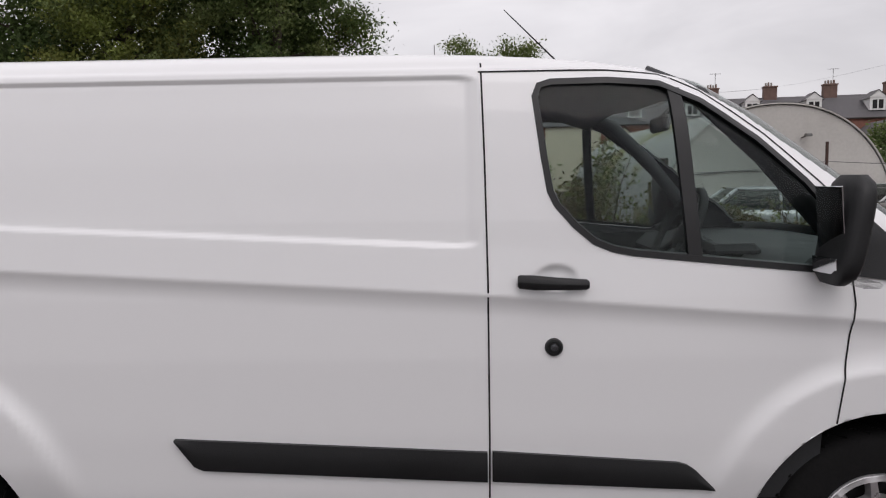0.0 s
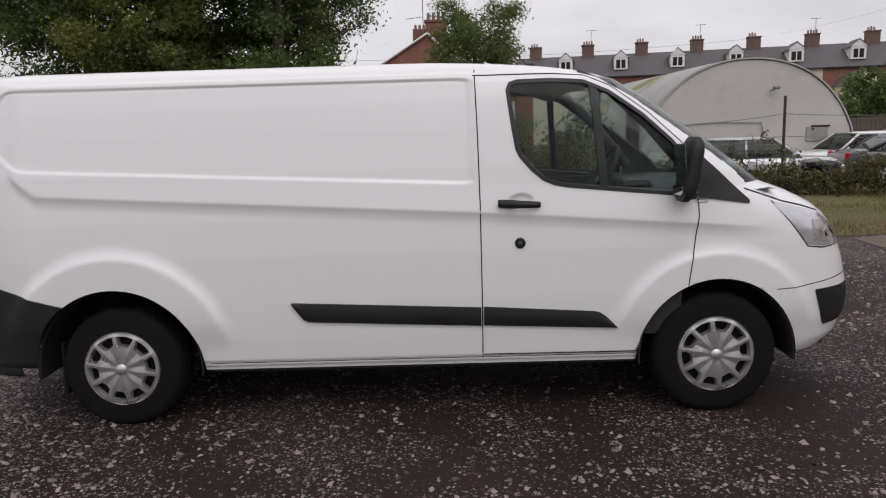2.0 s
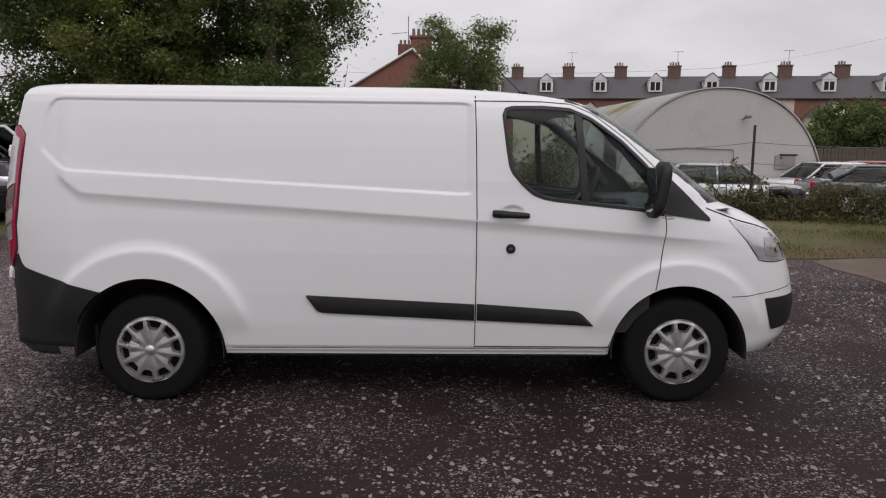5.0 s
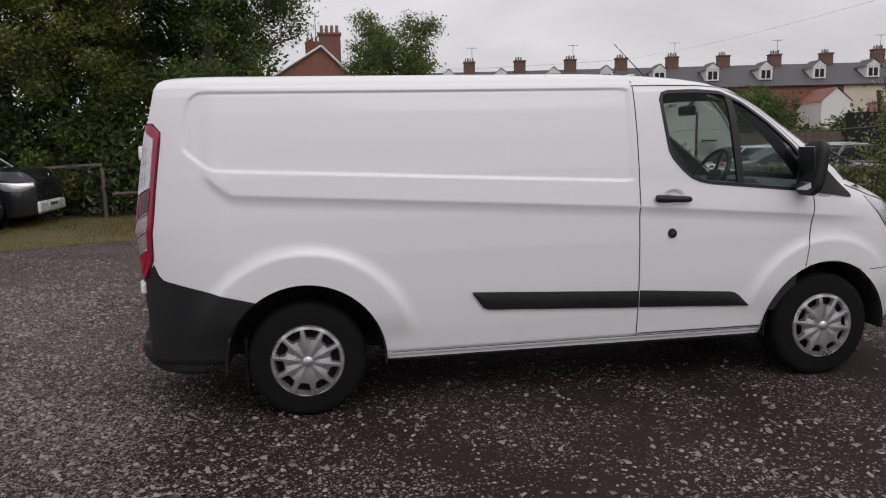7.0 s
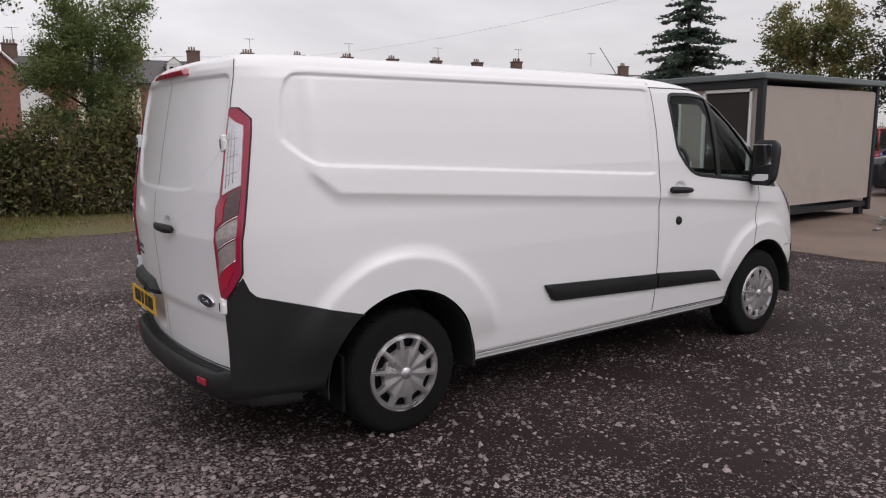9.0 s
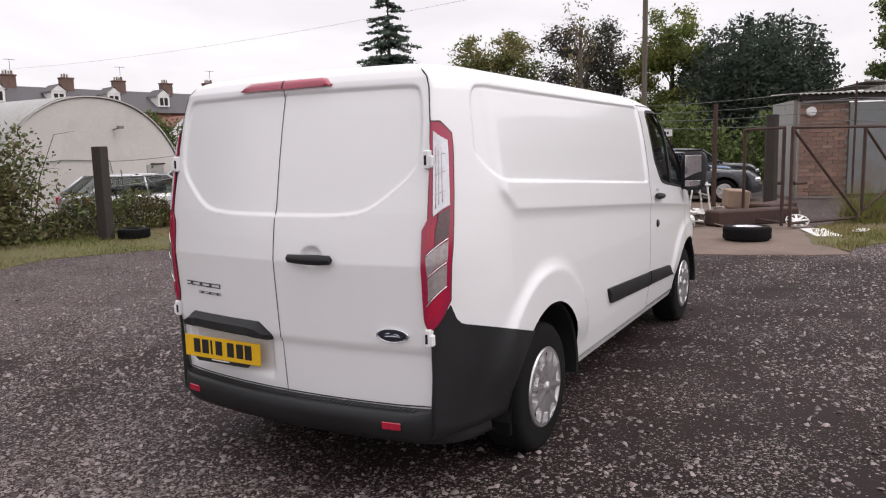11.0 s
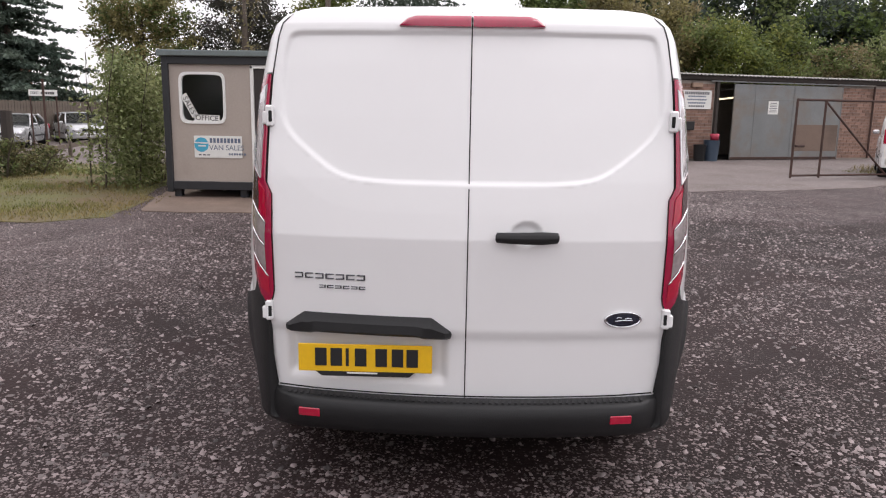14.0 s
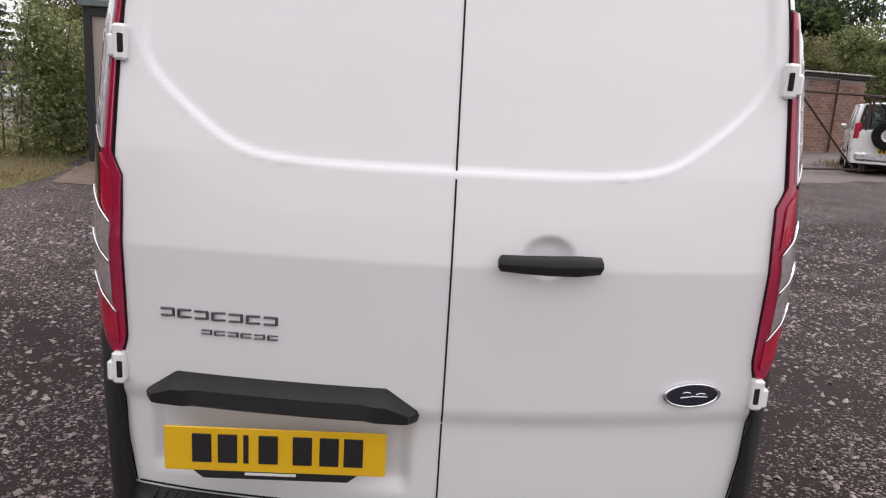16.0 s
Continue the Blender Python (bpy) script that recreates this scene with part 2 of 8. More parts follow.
def strew(m, scale, share, stone, cover=False, size=0.42, relief=0.012):
    """Small chippings pressed into a ground material: cells of a second tone, with relief. cover: thicker away from the bare earth beside the van."""
    n, l = m.node_tree.nodes, m.node_tree.links
    b = n["Principled BSDF"]

    def calc(op, x, y):
        k = n.new("ShaderNodeMath")
        k.operation = op
        if op == 'MULTIPLY_ADD':
            k.inputs[2].default_value = 0.5 - 0.5 * y
        for i, v in enumerate((x, y)):
            if hasattr(v, "links"):
                l.new(v, k.inputs[i])
            else:
                k.inputs[i].default_value = v
        return k.outputs[0]

    def ramp(v, lo, hi, top):
        k = n.new("ShaderNodeMapRange")
        k.interpolation_type = 'SMOOTHSTEP'
        k.inputs["From Min"].default_value, k.inputs["From Max"].default_value, k.inputs["To Max"].default_value = lo, hi, top
        l.new(v, k.inputs["Value"])
        return k.outputs[0]

    tc = n.new("ShaderNodeTexCoord")
    warp = n.new("ShaderNodeTexNoise")
    warp.inputs["Scale"].default_value = scale * 0.7
    l.new(tc.outputs["Object"], warp.inputs["Vector"])
    bend = n.new("ShaderNodeVectorMath")
    bend.operation = 'MULTIPLY_ADD'
    bend.inputs[1].default_value = (0.6 / scale,) * 3
    l.new(warp.outputs["Color"], bend.inputs[0])
    l.new(tc.outputs["Object"], bend.inputs[2])
    v = n.new("ShaderNodeTexVoronoi")
    v.inputs["Scale"].default_value = scale
    l.new(bend.outputs[0], v.inputs["Vector"])
    sep2 = n.new("ShaderNodeSeparateColor")
    l.new(v.outputs["Color"], sep2.inputs[0])
    patch = n.new("ShaderNodeTexNoise")
    patch.inputs["Scale"].default_value, patch.inputs["Detail"].default_value = 1.4, 4
    l.new(tc.outputs["Object"], patch.inputs["Vector"])
    amount = calc('ADD', sep2.outputs[0], calc('MULTIPLY_ADD', patch.outputs["Fac"], 1.8))
    if cover:
        place = n.new("ShaderNodeSeparateXYZ")
        l.new(tc.outputs["Object"], place.inputs[0])
        rear = ramp(calc('MULTIPLY', place.outputs["X"], -1.0), 1.6, 4.2, 0.70)
        back = ramp(place.outputs["Y"], 5.0, 8.5, 0.68)
        fore = ramp(place.outputs["X"], 4.5, 7.0, 0.56)
        amount = calc('ADD', amount, calc('MAXIMUM', rear, calc('MAXIMUM', back, fore)))
    pick = calc('GREATER_THAN', amount, 1.5 - share)
    both = calc('MULTIPLY', pick, calc('LESS_THAN', v.outputs["Distance"], size))
    tone = n.new("ShaderNodeVectorMath")
    tone.operation = 'SCALE'
    tone.inputs[0].default_value = stone
    l.new(calc('ADD', sep2.outputs[1], 0.45), tone.inputs["Scale"])
    mx = n.new("ShaderNodeMix")
    mx.data_type = 'RGBA'
    l.new(both, mx.inputs["Factor"])
    l.new(b.inputs["Base Color"].links[0].from_socket, mx.inputs["A"])
    l.new(tone.outputs[0], mx.inputs["B"])
    l.new(mx.outputs["Result"], b.inputs["Base Color"])
    old = b.inputs["Normal"].links[0].from_socket
    bp = n.new("ShaderNodeBump")
    bp.inputs["Strength"].default_value, bp.inputs["Distance"].default_value = 0.55, relief
    l.new(calc('MULTIPLY', both, calc('SUBTRACT', 1.0, v.outputs["Distance"])), bp.inputs["Height"])
    l.new(old, bp.inputs["Normal"])
    l.new(bp.outputs[0], b.inputs["Normal"])


strew(M_GROUND, 85.0, 0.22, (0.148, 0.118, 0.116), True, 0.46, 0.005)
strew(M_GROUND, 44.0, 0.16, (0.208, 0.169, 0.167), True, 0.42)
M_STONE = material("gravel_stone", (0.182, 0.149, 0.147), 0.5, vary=0.25, scale=30, fine=160, bump=0.25, island=0.75, spec=0.4)
M_CONCRETE = material("stained_concrete", (0.175, 0.125, 0.098), 0.8, vary=0.22, scale=0.9, fine=22, bump=0.3, stain=(0.105, 0.075, 0.058), stain_scale=0.6, stain_lo=0.45, stain_hi=0.7)
M_TURF = material("worn_turf", (0.10, 0.098, 0.032), 0.95, vary=0.35, scale=1.3, fine=30, bump=0.8, stain=(0.125, 0.082, 0.045), stain_scale=0.5, stain_lo=0.45, stain_hi=0.65)
M_BRICK = material("orange_brown_brick", (0.265, 0.165, 0.128), 0.9, vary=0.25, scale=5, fine=70, bump=0.4, objrand=0.25, island=0.2)
M_REDBRICK = material("red_brick", (0.23, 0.105, 0.077), 0.9, vary=0.25, scale=3, fine=40, bump=0.3, island=0.25)
M_CHIMNEY = material("sooty_brown_brick", (0.155, 0.098, 0.08), 0.9, vary=0.3, scale=3, fine=30, bump=0.3)
M_MORTAR = material("mortar", (0.30, 0.27, 0.24), 0.95, vary=0.15, scale=6, fine=60, bump=0.4)
M_SHEET = material("galvanised_sheet", (0.195, 0.205, 0.205), 0.5, metal=0.25, vary=0.18, scale=1.5, fine=25, bump=0.1, stain=(0.20, 0.145, 0.10), stain_scale=0.9, stain_lo=0.48, stain_hi=0.78)
M_RUST = material("rusty_steel", (0.075, 0.042, 0.034), 0.8, metal=0.2, vary=0.35, scale=8, fine=70, bump=0.4, stain=(0.035, 0.026, 0.024), stain_scale=4)
M_REDPOST = material("rusty_red_post", (0.13, 0.045, 0.04), 0.75, vary=0.3, scale=6, fine=70, bump=0.3, stain=(0.06, 0.03, 0.025), stain_scale=3)
M_ASBESTOS = material("weathered_fibre_cement", (0.33, 0.32, 0.30), 0.95, vary=0.15, scale=1.2, fine=20, bump=0.2, stain=(0.16, 0.15, 0.13), stain_scale=0.8, stain_lo=0.5, stain_hi=0.75)
M_MOSSROOF = material("mossy_corrugated_roof", (0.38, 0.38, 0.37), 0.9, vary=0.15, scale=0.8, fine=15, bump=0.2, stain=(0.21, 0.20, 0.075), stain_scale=0.33, stain_lo=0.5, stain_hi=0.62)
M_RENDER_WALL = material("grey_cement_render", (0.52, 0.50, 0.47), 0.95, vary=0.08, scale=0.7, fine=12, bump=0.15, stain=(0.42, 0.40, 0.375), stain_scale=0.4, stain_lo=0.5, stain_hi=0.7)
M_SLATE = material("slate_roof", (0.085, 0.08, 0.084), 0.7, vary=0.25, scale=0.8, fine=9, bump=0.3, island=0.2)
M_CREAM = material("cream_render", (0.62, 0.56, 0.44), 0.9, vary=0.1, scale=1, fine=15, bump=0.1)
M_WHITE = material("white_paintwork", (0.78, 0.78, 0.76), 0.5, vary=0.06, bump=0.05)
M_TERRA = material("clay_pot", (0.22, 0.165, 0.14), 0.85, vary=0.2, bump=0.1)
M_CLAYTILE = material("clay_tile_roof", (0.25, 0.12, 0.09), 0.85, vary=0.25, scale=2, fine=12, bump=0.3)
M_CABIN = material("beige_cabin_panel", (0.40, 0.345, 0.305), 0.75, vary=0.06, scale=1.5, fine=30, bump=0.08, stain=(0.33, 0.28, 0.245), stain_scale=0.8, stain_lo=0.55, stain_hi=0.8)
M_CABINDARK = material("dark_steel_frame", (0.022, 0.023, 0.027), 0.5, vary=0.2, bump=0.1)
M_ROOFFELT = material("grey_green_fascia", (0.15, 0.18, 0.18), 0.7, vary=0.15, bump=0.1)
M_DOORBROWN = material("dark_brown_door", (0.028, 0.022, 0.02), 0.45, vary=0.15, bump=0.05)
M_WOOD = material("weathered_timber", (0.13, 0.105, 0.085), 0.9, vary=0.3, scale=2, fine=30, bump=0.4)
M_DARKWOOD = material("dark_old_timber", (0.04, 0.033, 0.029), 0.9, vary=0.3, scale=3, fine=40, bump=0.5)
M_BARK = material("bark", (0.07, 0.055, 0.043), 0.95, vary=0.35, scale=3, fine=25, bump=0.6)
M_WIRE = material("dull_wire", (0.20, 0.195, 0.195), 0.6, metal=0.6, vary=0.2, bump=0.0)
M_BLACKNET = material("black_mesh_screen", (0.012, 0.013, 0.015), 0.9, vary=0.2, bump=0.1)
M_LIME = material("lime_green_sign", (0.15, 0.42, 0.045), 0.5, vary=0.08, bump=0.0)
M_BLUE = material("sky_blue_print", (0.06, 0.38, 0.56), 0.4, vary=0.05, bump=0.0)
M_INKGREY = material("grey_print", (0.10, 0.10, 0.115), 0.6, vary=0.05, bump=0.0)
M_TEXTBLUE = material("blue_grey_print", (0.12, 0.15, 0.22), 0.6, vary=0.05, bump=0.0)
M_CARDBOARD = material("cardboard", (0.30, 0.21, 0.155), 0.9, vary=0.15, bump=0.1)
# near-black with the shade of unlit rooms in the colour; doorways and far panes
M_ROOMSHADE = material("interior_shade_colour", (0.02, 0.019, 0.019), 0.9, vary=0.2, bump=0.0)
M_BLUEBIN = material("blue_grey_plastic", (0.05, 0.075, 0.11), 0.5, vary=0.15, bump=0.05)
M_PINK = material("red_plastic", (0.42, 0.04, 0.075), 0.45, vary=0.1, bump=0.0)
M_LAMPGLOW = bpy.data.materials.new("fluorescent_tube")
M_LAMPGLOW.use_nodes = True
M_LAMPGLOW.node_tree.nodes["Principled BSDF"].inputs["Emission Color"].default_value = (1.0, 0.85, 0.55, 1)
M_LAMPGLOW.node_tree.nodes["Principled BSDF"].inputs["Emission Strength"].default_value = 1.6

L_BIG = leaf_material("dark_ash_leaves", (0.078, 0.118, 0.038), (0.105, 0.145, 0.045))
L_YELLOW = leaf_material("yellow_green_leaves", (0.15, 0.185, 0.045), (0.19, 0.20, 0.055))
L_MID = leaf_material("mid_green_leaves", (0.135, 0.175, 0.065), (0.165, 0.20, 0.07))
# needles of the far trees: tones lifted, distance haze put into the colour
L_FIR = leaf_material("blue_green_needles", (0.090, 0.128, 0.105), (0.115, 0.148, 0.115))
L_YEW = leaf_material("dark_yew_needles", (0.055, 0.076, 0.058), (0.068, 0.086, 0.064))
L_OLIVE = leaf_material("olive_leaves", (0.21, 0.20, 0.085), (0.25, 0.21, 0.09))
L_AUTUMN = leaf_material("autumn_brown_leaves", (0.22, 0.18, 0.10), (0.18, 0.17, 0.08))
L_BRAMBLE = leaf_material("bramble_leaves", (0.075, 0.095, 0.035), (0.13, 0.105, 0.05), 0.6)
L_GRASS = leaf_material("dry_grass", (0.15, 0.165, 0.048), (0.235, 0.185, 0.075))
L_GREYGREEN = leaf_material("grey_green_leaves", (0.23, 0.265, 0.125), (0.26, 0.275, 0.13))
L_DIM = leaf_material("dim_purple_leaves", (0.08, 0.072, 0.065), (0.065, 0.07, 0.05))

# ---- geometry helpers ----


class Geo:
    """Collects vertices and faces of one mesh."""

    def __init__(self):
        self.v, self.f = [], []

    def add(self, verts, faces):
        k = len(self.v)
        self.v += [tuple(p) for p in verts]
        self.f += [tuple(i + k for i in f) for f in faces]
        return self

    def box(self, c, s, rz=0.0, bevel=0.0, m=None):
        """A box of full size s at centre c, turned by rz degrees, with chamfered edges."""
        h = [max(1e-4, a / 2) for a in s]
        b = min(bevel, 0.45 * min(s))
        pts, faces = [], []
        if b <= 0:
            pts = [(x * h[0], y * h[1], z * h[2]) for x in (-1, 1) for y in (-1, 1) for z in (-1, 1)]
            faces = [(0, 1, 3, 2), (4, 6, 7, 5), (0, 4, 5, 1), (2, 3, 7, 6), (0, 2, 6, 4), (1, 5, 7, 3)]
        else:
            idx = {}
            for sx in (-1, 1):
                for sy in (-1, 1):
                    for sz in (-1, 1):
                        for ax in range(3):
                            p = [sx * (h[0] - b), sy * (h[1] - b), sz * (h[2] - b)]
                            p[ax] = (sx, sy, sz)[ax] * h[ax]
                            idx[sx, sy, sz, ax] = len(pts)
                            pts.append(tuple(p))
            for ax in range(3):
                o = [a for a in range(3) if a != ax]
                for sg in (-1, 1):
                    ring = []
                    for a, c2 in ((-1, -1), (1, -1), (1, 1), (-1, 1)):
                        key = [0, 0, 0]
                        key[ax], key[o[0]], key[o[1]] = sg, a, c2
                        ring.append(idx[key[0], key[1], key[2], ax])
                    faces.append(tuple(ring))
            for ax in range(3):
                o = [a for a in range(3) if a != ax]
                for a in (-1, 1):
                    for c2 in (-1, 1):
                        k0, k1 = [0, 0, 0], [0, 0, 0]
                        k0[ax], k1[ax] = -1, 1
                        k0[o[0]] = k1[o[0]] = a
                        k0[o[1]] = k1[o[1]] = c2
                        faces.append((idx[(*k0, o[0])], idx[(*k1, o[0])], idx[(*k1, o[1])], idx[(*k0, o[1])]))
            for sx in (-1, 1):
                for sy in (-1, 1):
                    for sz in (-1, 1):
                        faces.append((idx[sx, sy, sz, 0], idx[sx, sy, sz, 1], idx[sx, sy, sz, 2]))
        t = pose(*c, 0, 0, rz)
        if m is not None:
            t = m @ t
        return self.add([t @ Vector(p) for p in pts], faces)

    def tube(self, pts, r, n=8, cap=True):
        """A tube along points; r one radius or one for each point."""
        pts = [Vector(p) for p in pts]
        rs = list(r) if hasattr(r, "__len__") else [r] * len(pts)
        rings, faces, k = [], [], len(pts)
        up = Vector((0, 0, 1))
        for i, p in enumerate(pts):
            d = (pts[min(i + 1, k - 1)] - pts[max(i - 1, 0)])
            d = d.normalized() if d.length > 1e-9 else Vector((0, 0, 1))
            a = d.cross(up if abs(d.z) < 0.95 else Vector((1, 0, 0))).normalized()
            b = d.cross(a)
            rings += [p + rs[i] * (math.cos(q) * a + math.sin(q) * b) for q in (2 * math.pi * j / n for j in range(n))]
        for i in range(k - 1):
            faces += [(i * n + j, i * n + (j + 1) % n, (i + 1) * n + (j + 1) % n, (i + 1) * n + j) for j in range(n)]
        if cap:
            faces += [tuple(range(n - 1, -1, -1)), tuple((k - 1) * n + j for j in range(n))]
        return self.add(rings, faces)

    def lathe(self, prof, n=32, m=None, closed=False):
        """Turns (radius, height) pairs about the y axis."""
        t = m or Matrix.Identity(4)
        v = [t @ Vector((r * math.cos(a), h, r * math.sin(a))) for r, h in prof for a in (2 * math.pi * j / n for j in range(n))]
        k = len(prof)
        f = [(i * n + j, i * n + (j + 1) % n, ((i + 1) % k) * n + (j + 1) % n, ((i + 1) % k) * n + j) for i in range(k if closed else k - 1) for j in range(n)]
        return self.add(v, f)

    def prism(self, poly, depth, m):
        """A polygon in x, z pushed back along +y by depth."""
        k = len(poly)
        v = [m @ Vector((x, 0, z)) for x, z in poly] + [m @ Vector((x, depth, z)) for x, z in poly]
        f = [tuple(range(k)), tuple(range(2 * k - 1, k - 1, -1))] + [(i, i + k, (i + 1) % k + k, (i + 1) % k) for i in range(k)]
        return self.add(v, f)

    def grid(self, rows):
        """A surface through rows of points."""
        nv, k = len(rows[0]), len(self.v)
        for r in rows:
            self.v += [tuple(p) for p in r]
        for i in range(len(rows) - 1):
            self.f += [(k + i * nv + j, k + i * nv + j + 1, k + (i + 1) * nv + j + 1, k + (i + 1) * nv + j) for j in range(nv - 1)]
        return self


def part(name, geo, mat, parent=None, label="", smooth=False, angle=None):
    """One mesh object; under a thing or under a part where a parent is given."""
    me = bpy.data.meshes.new(name)
    me.from_pydata(geo.v, [], geo.f)
    me.materials.append(mat)
    if smooth:
        me.polygons.foreach_set("use_smooth", [True] * len(me.polygons))
        if angle:
            me.set_sharp_from_angle(angle=radians(angle))
    me.update()
    ob = new(name, me)
    if parent is not None:
        ob.parent = parent
        ob.matrix_parent_inverse = Matrix.Identity(4)
    if label:
        ob["label"] = label
    return ob


def share(name, me, parent, m):
    """Another object on the same mesh, for alike pieces."""
    ob = new(name, me)
    ob.parent = parent
    ob.matrix_basis = m
    return ob


def empty(name, m=None):
    ob = new(name)
    if m is not None:
        ob.matrix_basis = m
    return ob


def ring_text(body, size, depth, mat, name, parent, m):
    """Letters in Blender's own font, turned into a mesh."""
    cu = bpy.data.curves.new(name, 'FONT')
    cu.body, cu.size, cu.extrude, cu.align_x, cu.align_y = body, size, depth, 'CENTER', 'CENTER'
    tmp = bpy.data.objects.new("tmp", cu)
    scene.collection.objects.link(tmp)
    me = bpy.data.meshes.new_from_object(tmp.evaluated_get(bpy.context.evaluated_depsgraph_get()))
    bpy.data.objects.remove(tmp)
    me.name = name
    me.materials.clear()
    me.materials.append(mat)
    ob = new(name, me)
    ob.parent = parent
    ob.matrix_basis = m
    return ob


def lerp_table(v, xs, ys):
    return float(np.interp(v, xs, ys))


def smooth_step(a, b, v):
    t = min(1.0, max(0.0, (v - a) / (b - a)))
    return t * t * (3 - 2 * t)


# ---- the white panel van ----
VAN_Y = 3.231
van = empty("panel_van", pose(0, VAN_Y, 0))
tagged(van, "clean white long-wheelbase panel van with black side trims, parked on gravel", "van")

ARCH_R, ARCH_F = (-2.015, 0.330, 0.462), (1.288, 0.335, 0.432)
WZ = ([0.25, 0.34, 0.5, 0.7, 0.95, 1.15, 1.30, 1.40, 1.60, 1.75, 1.85, 1.905, 1.945, 1.972, 1.990, 2.004, 2.016, 2.024, 2.03],
      [0.900, 0.928, 0.950, 0.962, 0.964, 0.954, 0.942, 0.934, 0.905, 0.876, 0.850, 0.826, 0.796, 0.755, 0.700, 0.610, 0.45, 0.25, 0.0])
XF = ([0.25, 0.30, 0.38, 0.50, 0.62, 0.80, 0.92, 1.00, 1.07, 1.12, 1.16, 1.20, 1.235, 1.26, 1.543, 1.746, 1.86, 1.915, 1.95, 1.975, 2.0, 2.03],
      [2.02, 2.12, 2.205, 2.25, 2.258, 2.215, 2.175, 2.135, 2.075, 2.01, 1.935, 1.85, 1.755, 1.685, 1.31, 1.035, 0.845, 0.68, 0.50, 0.28, -0.05, -0.6])
XR = ([0.25, 0.45, 0.80, 1.10, 1.32, 1.55, 1.75, 1.90, 1.945, 1.972, 1.990, 2.004, 2.016, 2.03],
      [-2.95, -2.965, -2.990, -3.010, -2.985, -2.945, -2.905, -2.868, -2.845, -2.81, -2.76, -2.66, -2.50, -2.3])
XS, CP = -2.45, 1.4


def low_roof(z):
    """Draws the roof's edge curve down to a flatter shoulder."""
    return z if z < 1.885 else 1.885 + (z - 1.885) * 0.80


DD = ([0.25, 1.20, 1.30, 1.55, 1.70, 1.85, 1.905, 1.945, 1.972, 1.990, 2.004, 2.016, 2.03], [0.785, 0.785, 0.783, 0.775, 0.765, 0.745, 0.730, 0.700, 0.650, 0.580, 0.49, 0.33, 0.0])
WZ, XF, XR, DD = [([low_roof(z) for z in t[0]], t[1]) for t in (WZ, XF, XR, DD)]
LOWER_CREASE = ([-2.60, -2.49, -2.385, -1.039, 0.019, 1.151, 1.75], [1.49, 1.392, 1.308, 1.225, 1.160, 1.072, 1.02])
PANEL = [(-0.035, 1.870), (-2.565, 1.876), (-2.612, 1.82), (-2.648, 1.565), (-2.497, 1.440), (-0.035, 1.313)]


def edge_distance(poly, x, z):
    """How far a point lies outside a convex polygon (negative: inside)."""
    worst = 0.0
    for (x0, z0), (x1, z1) in zip(poly, poly[1:] + poly[:1]):
        dx, dz = x1 - x0, z1 - z0
        ln = math.hypot(dx, dz)
        worst += math.exp(min(30.0, 75 * ((x - x0) * dz - (z - z0) * dx) / ln * SPIN))
    return math.log(worst) / 75


SPIN = 1.0
if edge_distance(PANEL, -1.2, 1.6) > 0:
    SPIN = -1.0


def side_relief(x, z):
    """Pressed shapes of the side: recessed upper panel, shoulder crease, arch flares."""
    f = 0.0
    if z < 1.9 and x < 1.8:
        cz = lerp_table(x, *LOWER_CREASE)
        fade = 1 - smooth_step(1.2, 1.75, x)
        fade *= smooth_step(-2.56, -2.47, x)
        under = min(1.0, max(0.0, (z - cz + 0.07) / 0.07))
        f += 0.017 * under * under * fade
        f -= 0.008 * min(1.0, max(0.0, (z - cz) / 0.16)) * fade
        d = edge_distance(PANEL, x, z)
        f -= 0.014 * (1 - smooth_step(-0.009, 0.0, d))
    for (cx, cz0, r0), lift, reach in ((ARCH_R, 0.026, 0.235), (ARCH_F, 0.022, 0.20)):
        r = math.hypot(x - cx, z - cz0 - 0.01)
        if z > 0.42:
            ledge = min(1.0, max(0.0, (r0 + reach - r) / 0.075))
            f += lift * ledge * ledge * smooth_step(0.42, 0.62, z)
    # finger recess behind the door handle, and the stepped lip of the sill
    q = math.hypot((x - 0.222) / 0.068, (z - 1.212) / 0.044)
    if q < 1.0:
        f -= 0.016 * (1 - q ** 4)
    if -1.6 < x < 0.95:
        f -= 0.007 * (1 - smooth_step(0.352, 0.362, z)) + 0.006 * (1 - smooth_step(0.326, 0.334, z))
    return f


def side_w(x, z):
    """Half-width of the body at x, z, ahead of the rear corner."""
    w = lerp_table(z, *WZ)
    xf = lerp_table(z, *XF)
    x0 = min(0.95, xf - 0.62)
    if x > x0:
        t = min(1.0, (x - x0) / (xf - x0))
        p = 3.3
        w *= max(0.0, 1 - t ** p) ** (1 / p)
    if x < XS:
        xr = lerp_table(z, *XR) + 0.085
        t = min(1.0, (XS - x) / (XS - xr))
        d0 = lerp_table(z, *DD)
        w = d0 + (w - d0) * max(0.0, 1 - t ** CP) ** (1 / CP)
    return w + side_relief(x, z)


REAR_PANEL = [(-0.70, 1.868), (0.70, 1.868), (0.725, 1.80), (0.735, 1.54), (0.70, 1.478), (0.50, 1.322), (0.42, 1.303), (-0.42, 1.303), (-0.50, 1.322), (-0.70, 1.478), (-0.735, 1.54), (-0.725, 1.80)]


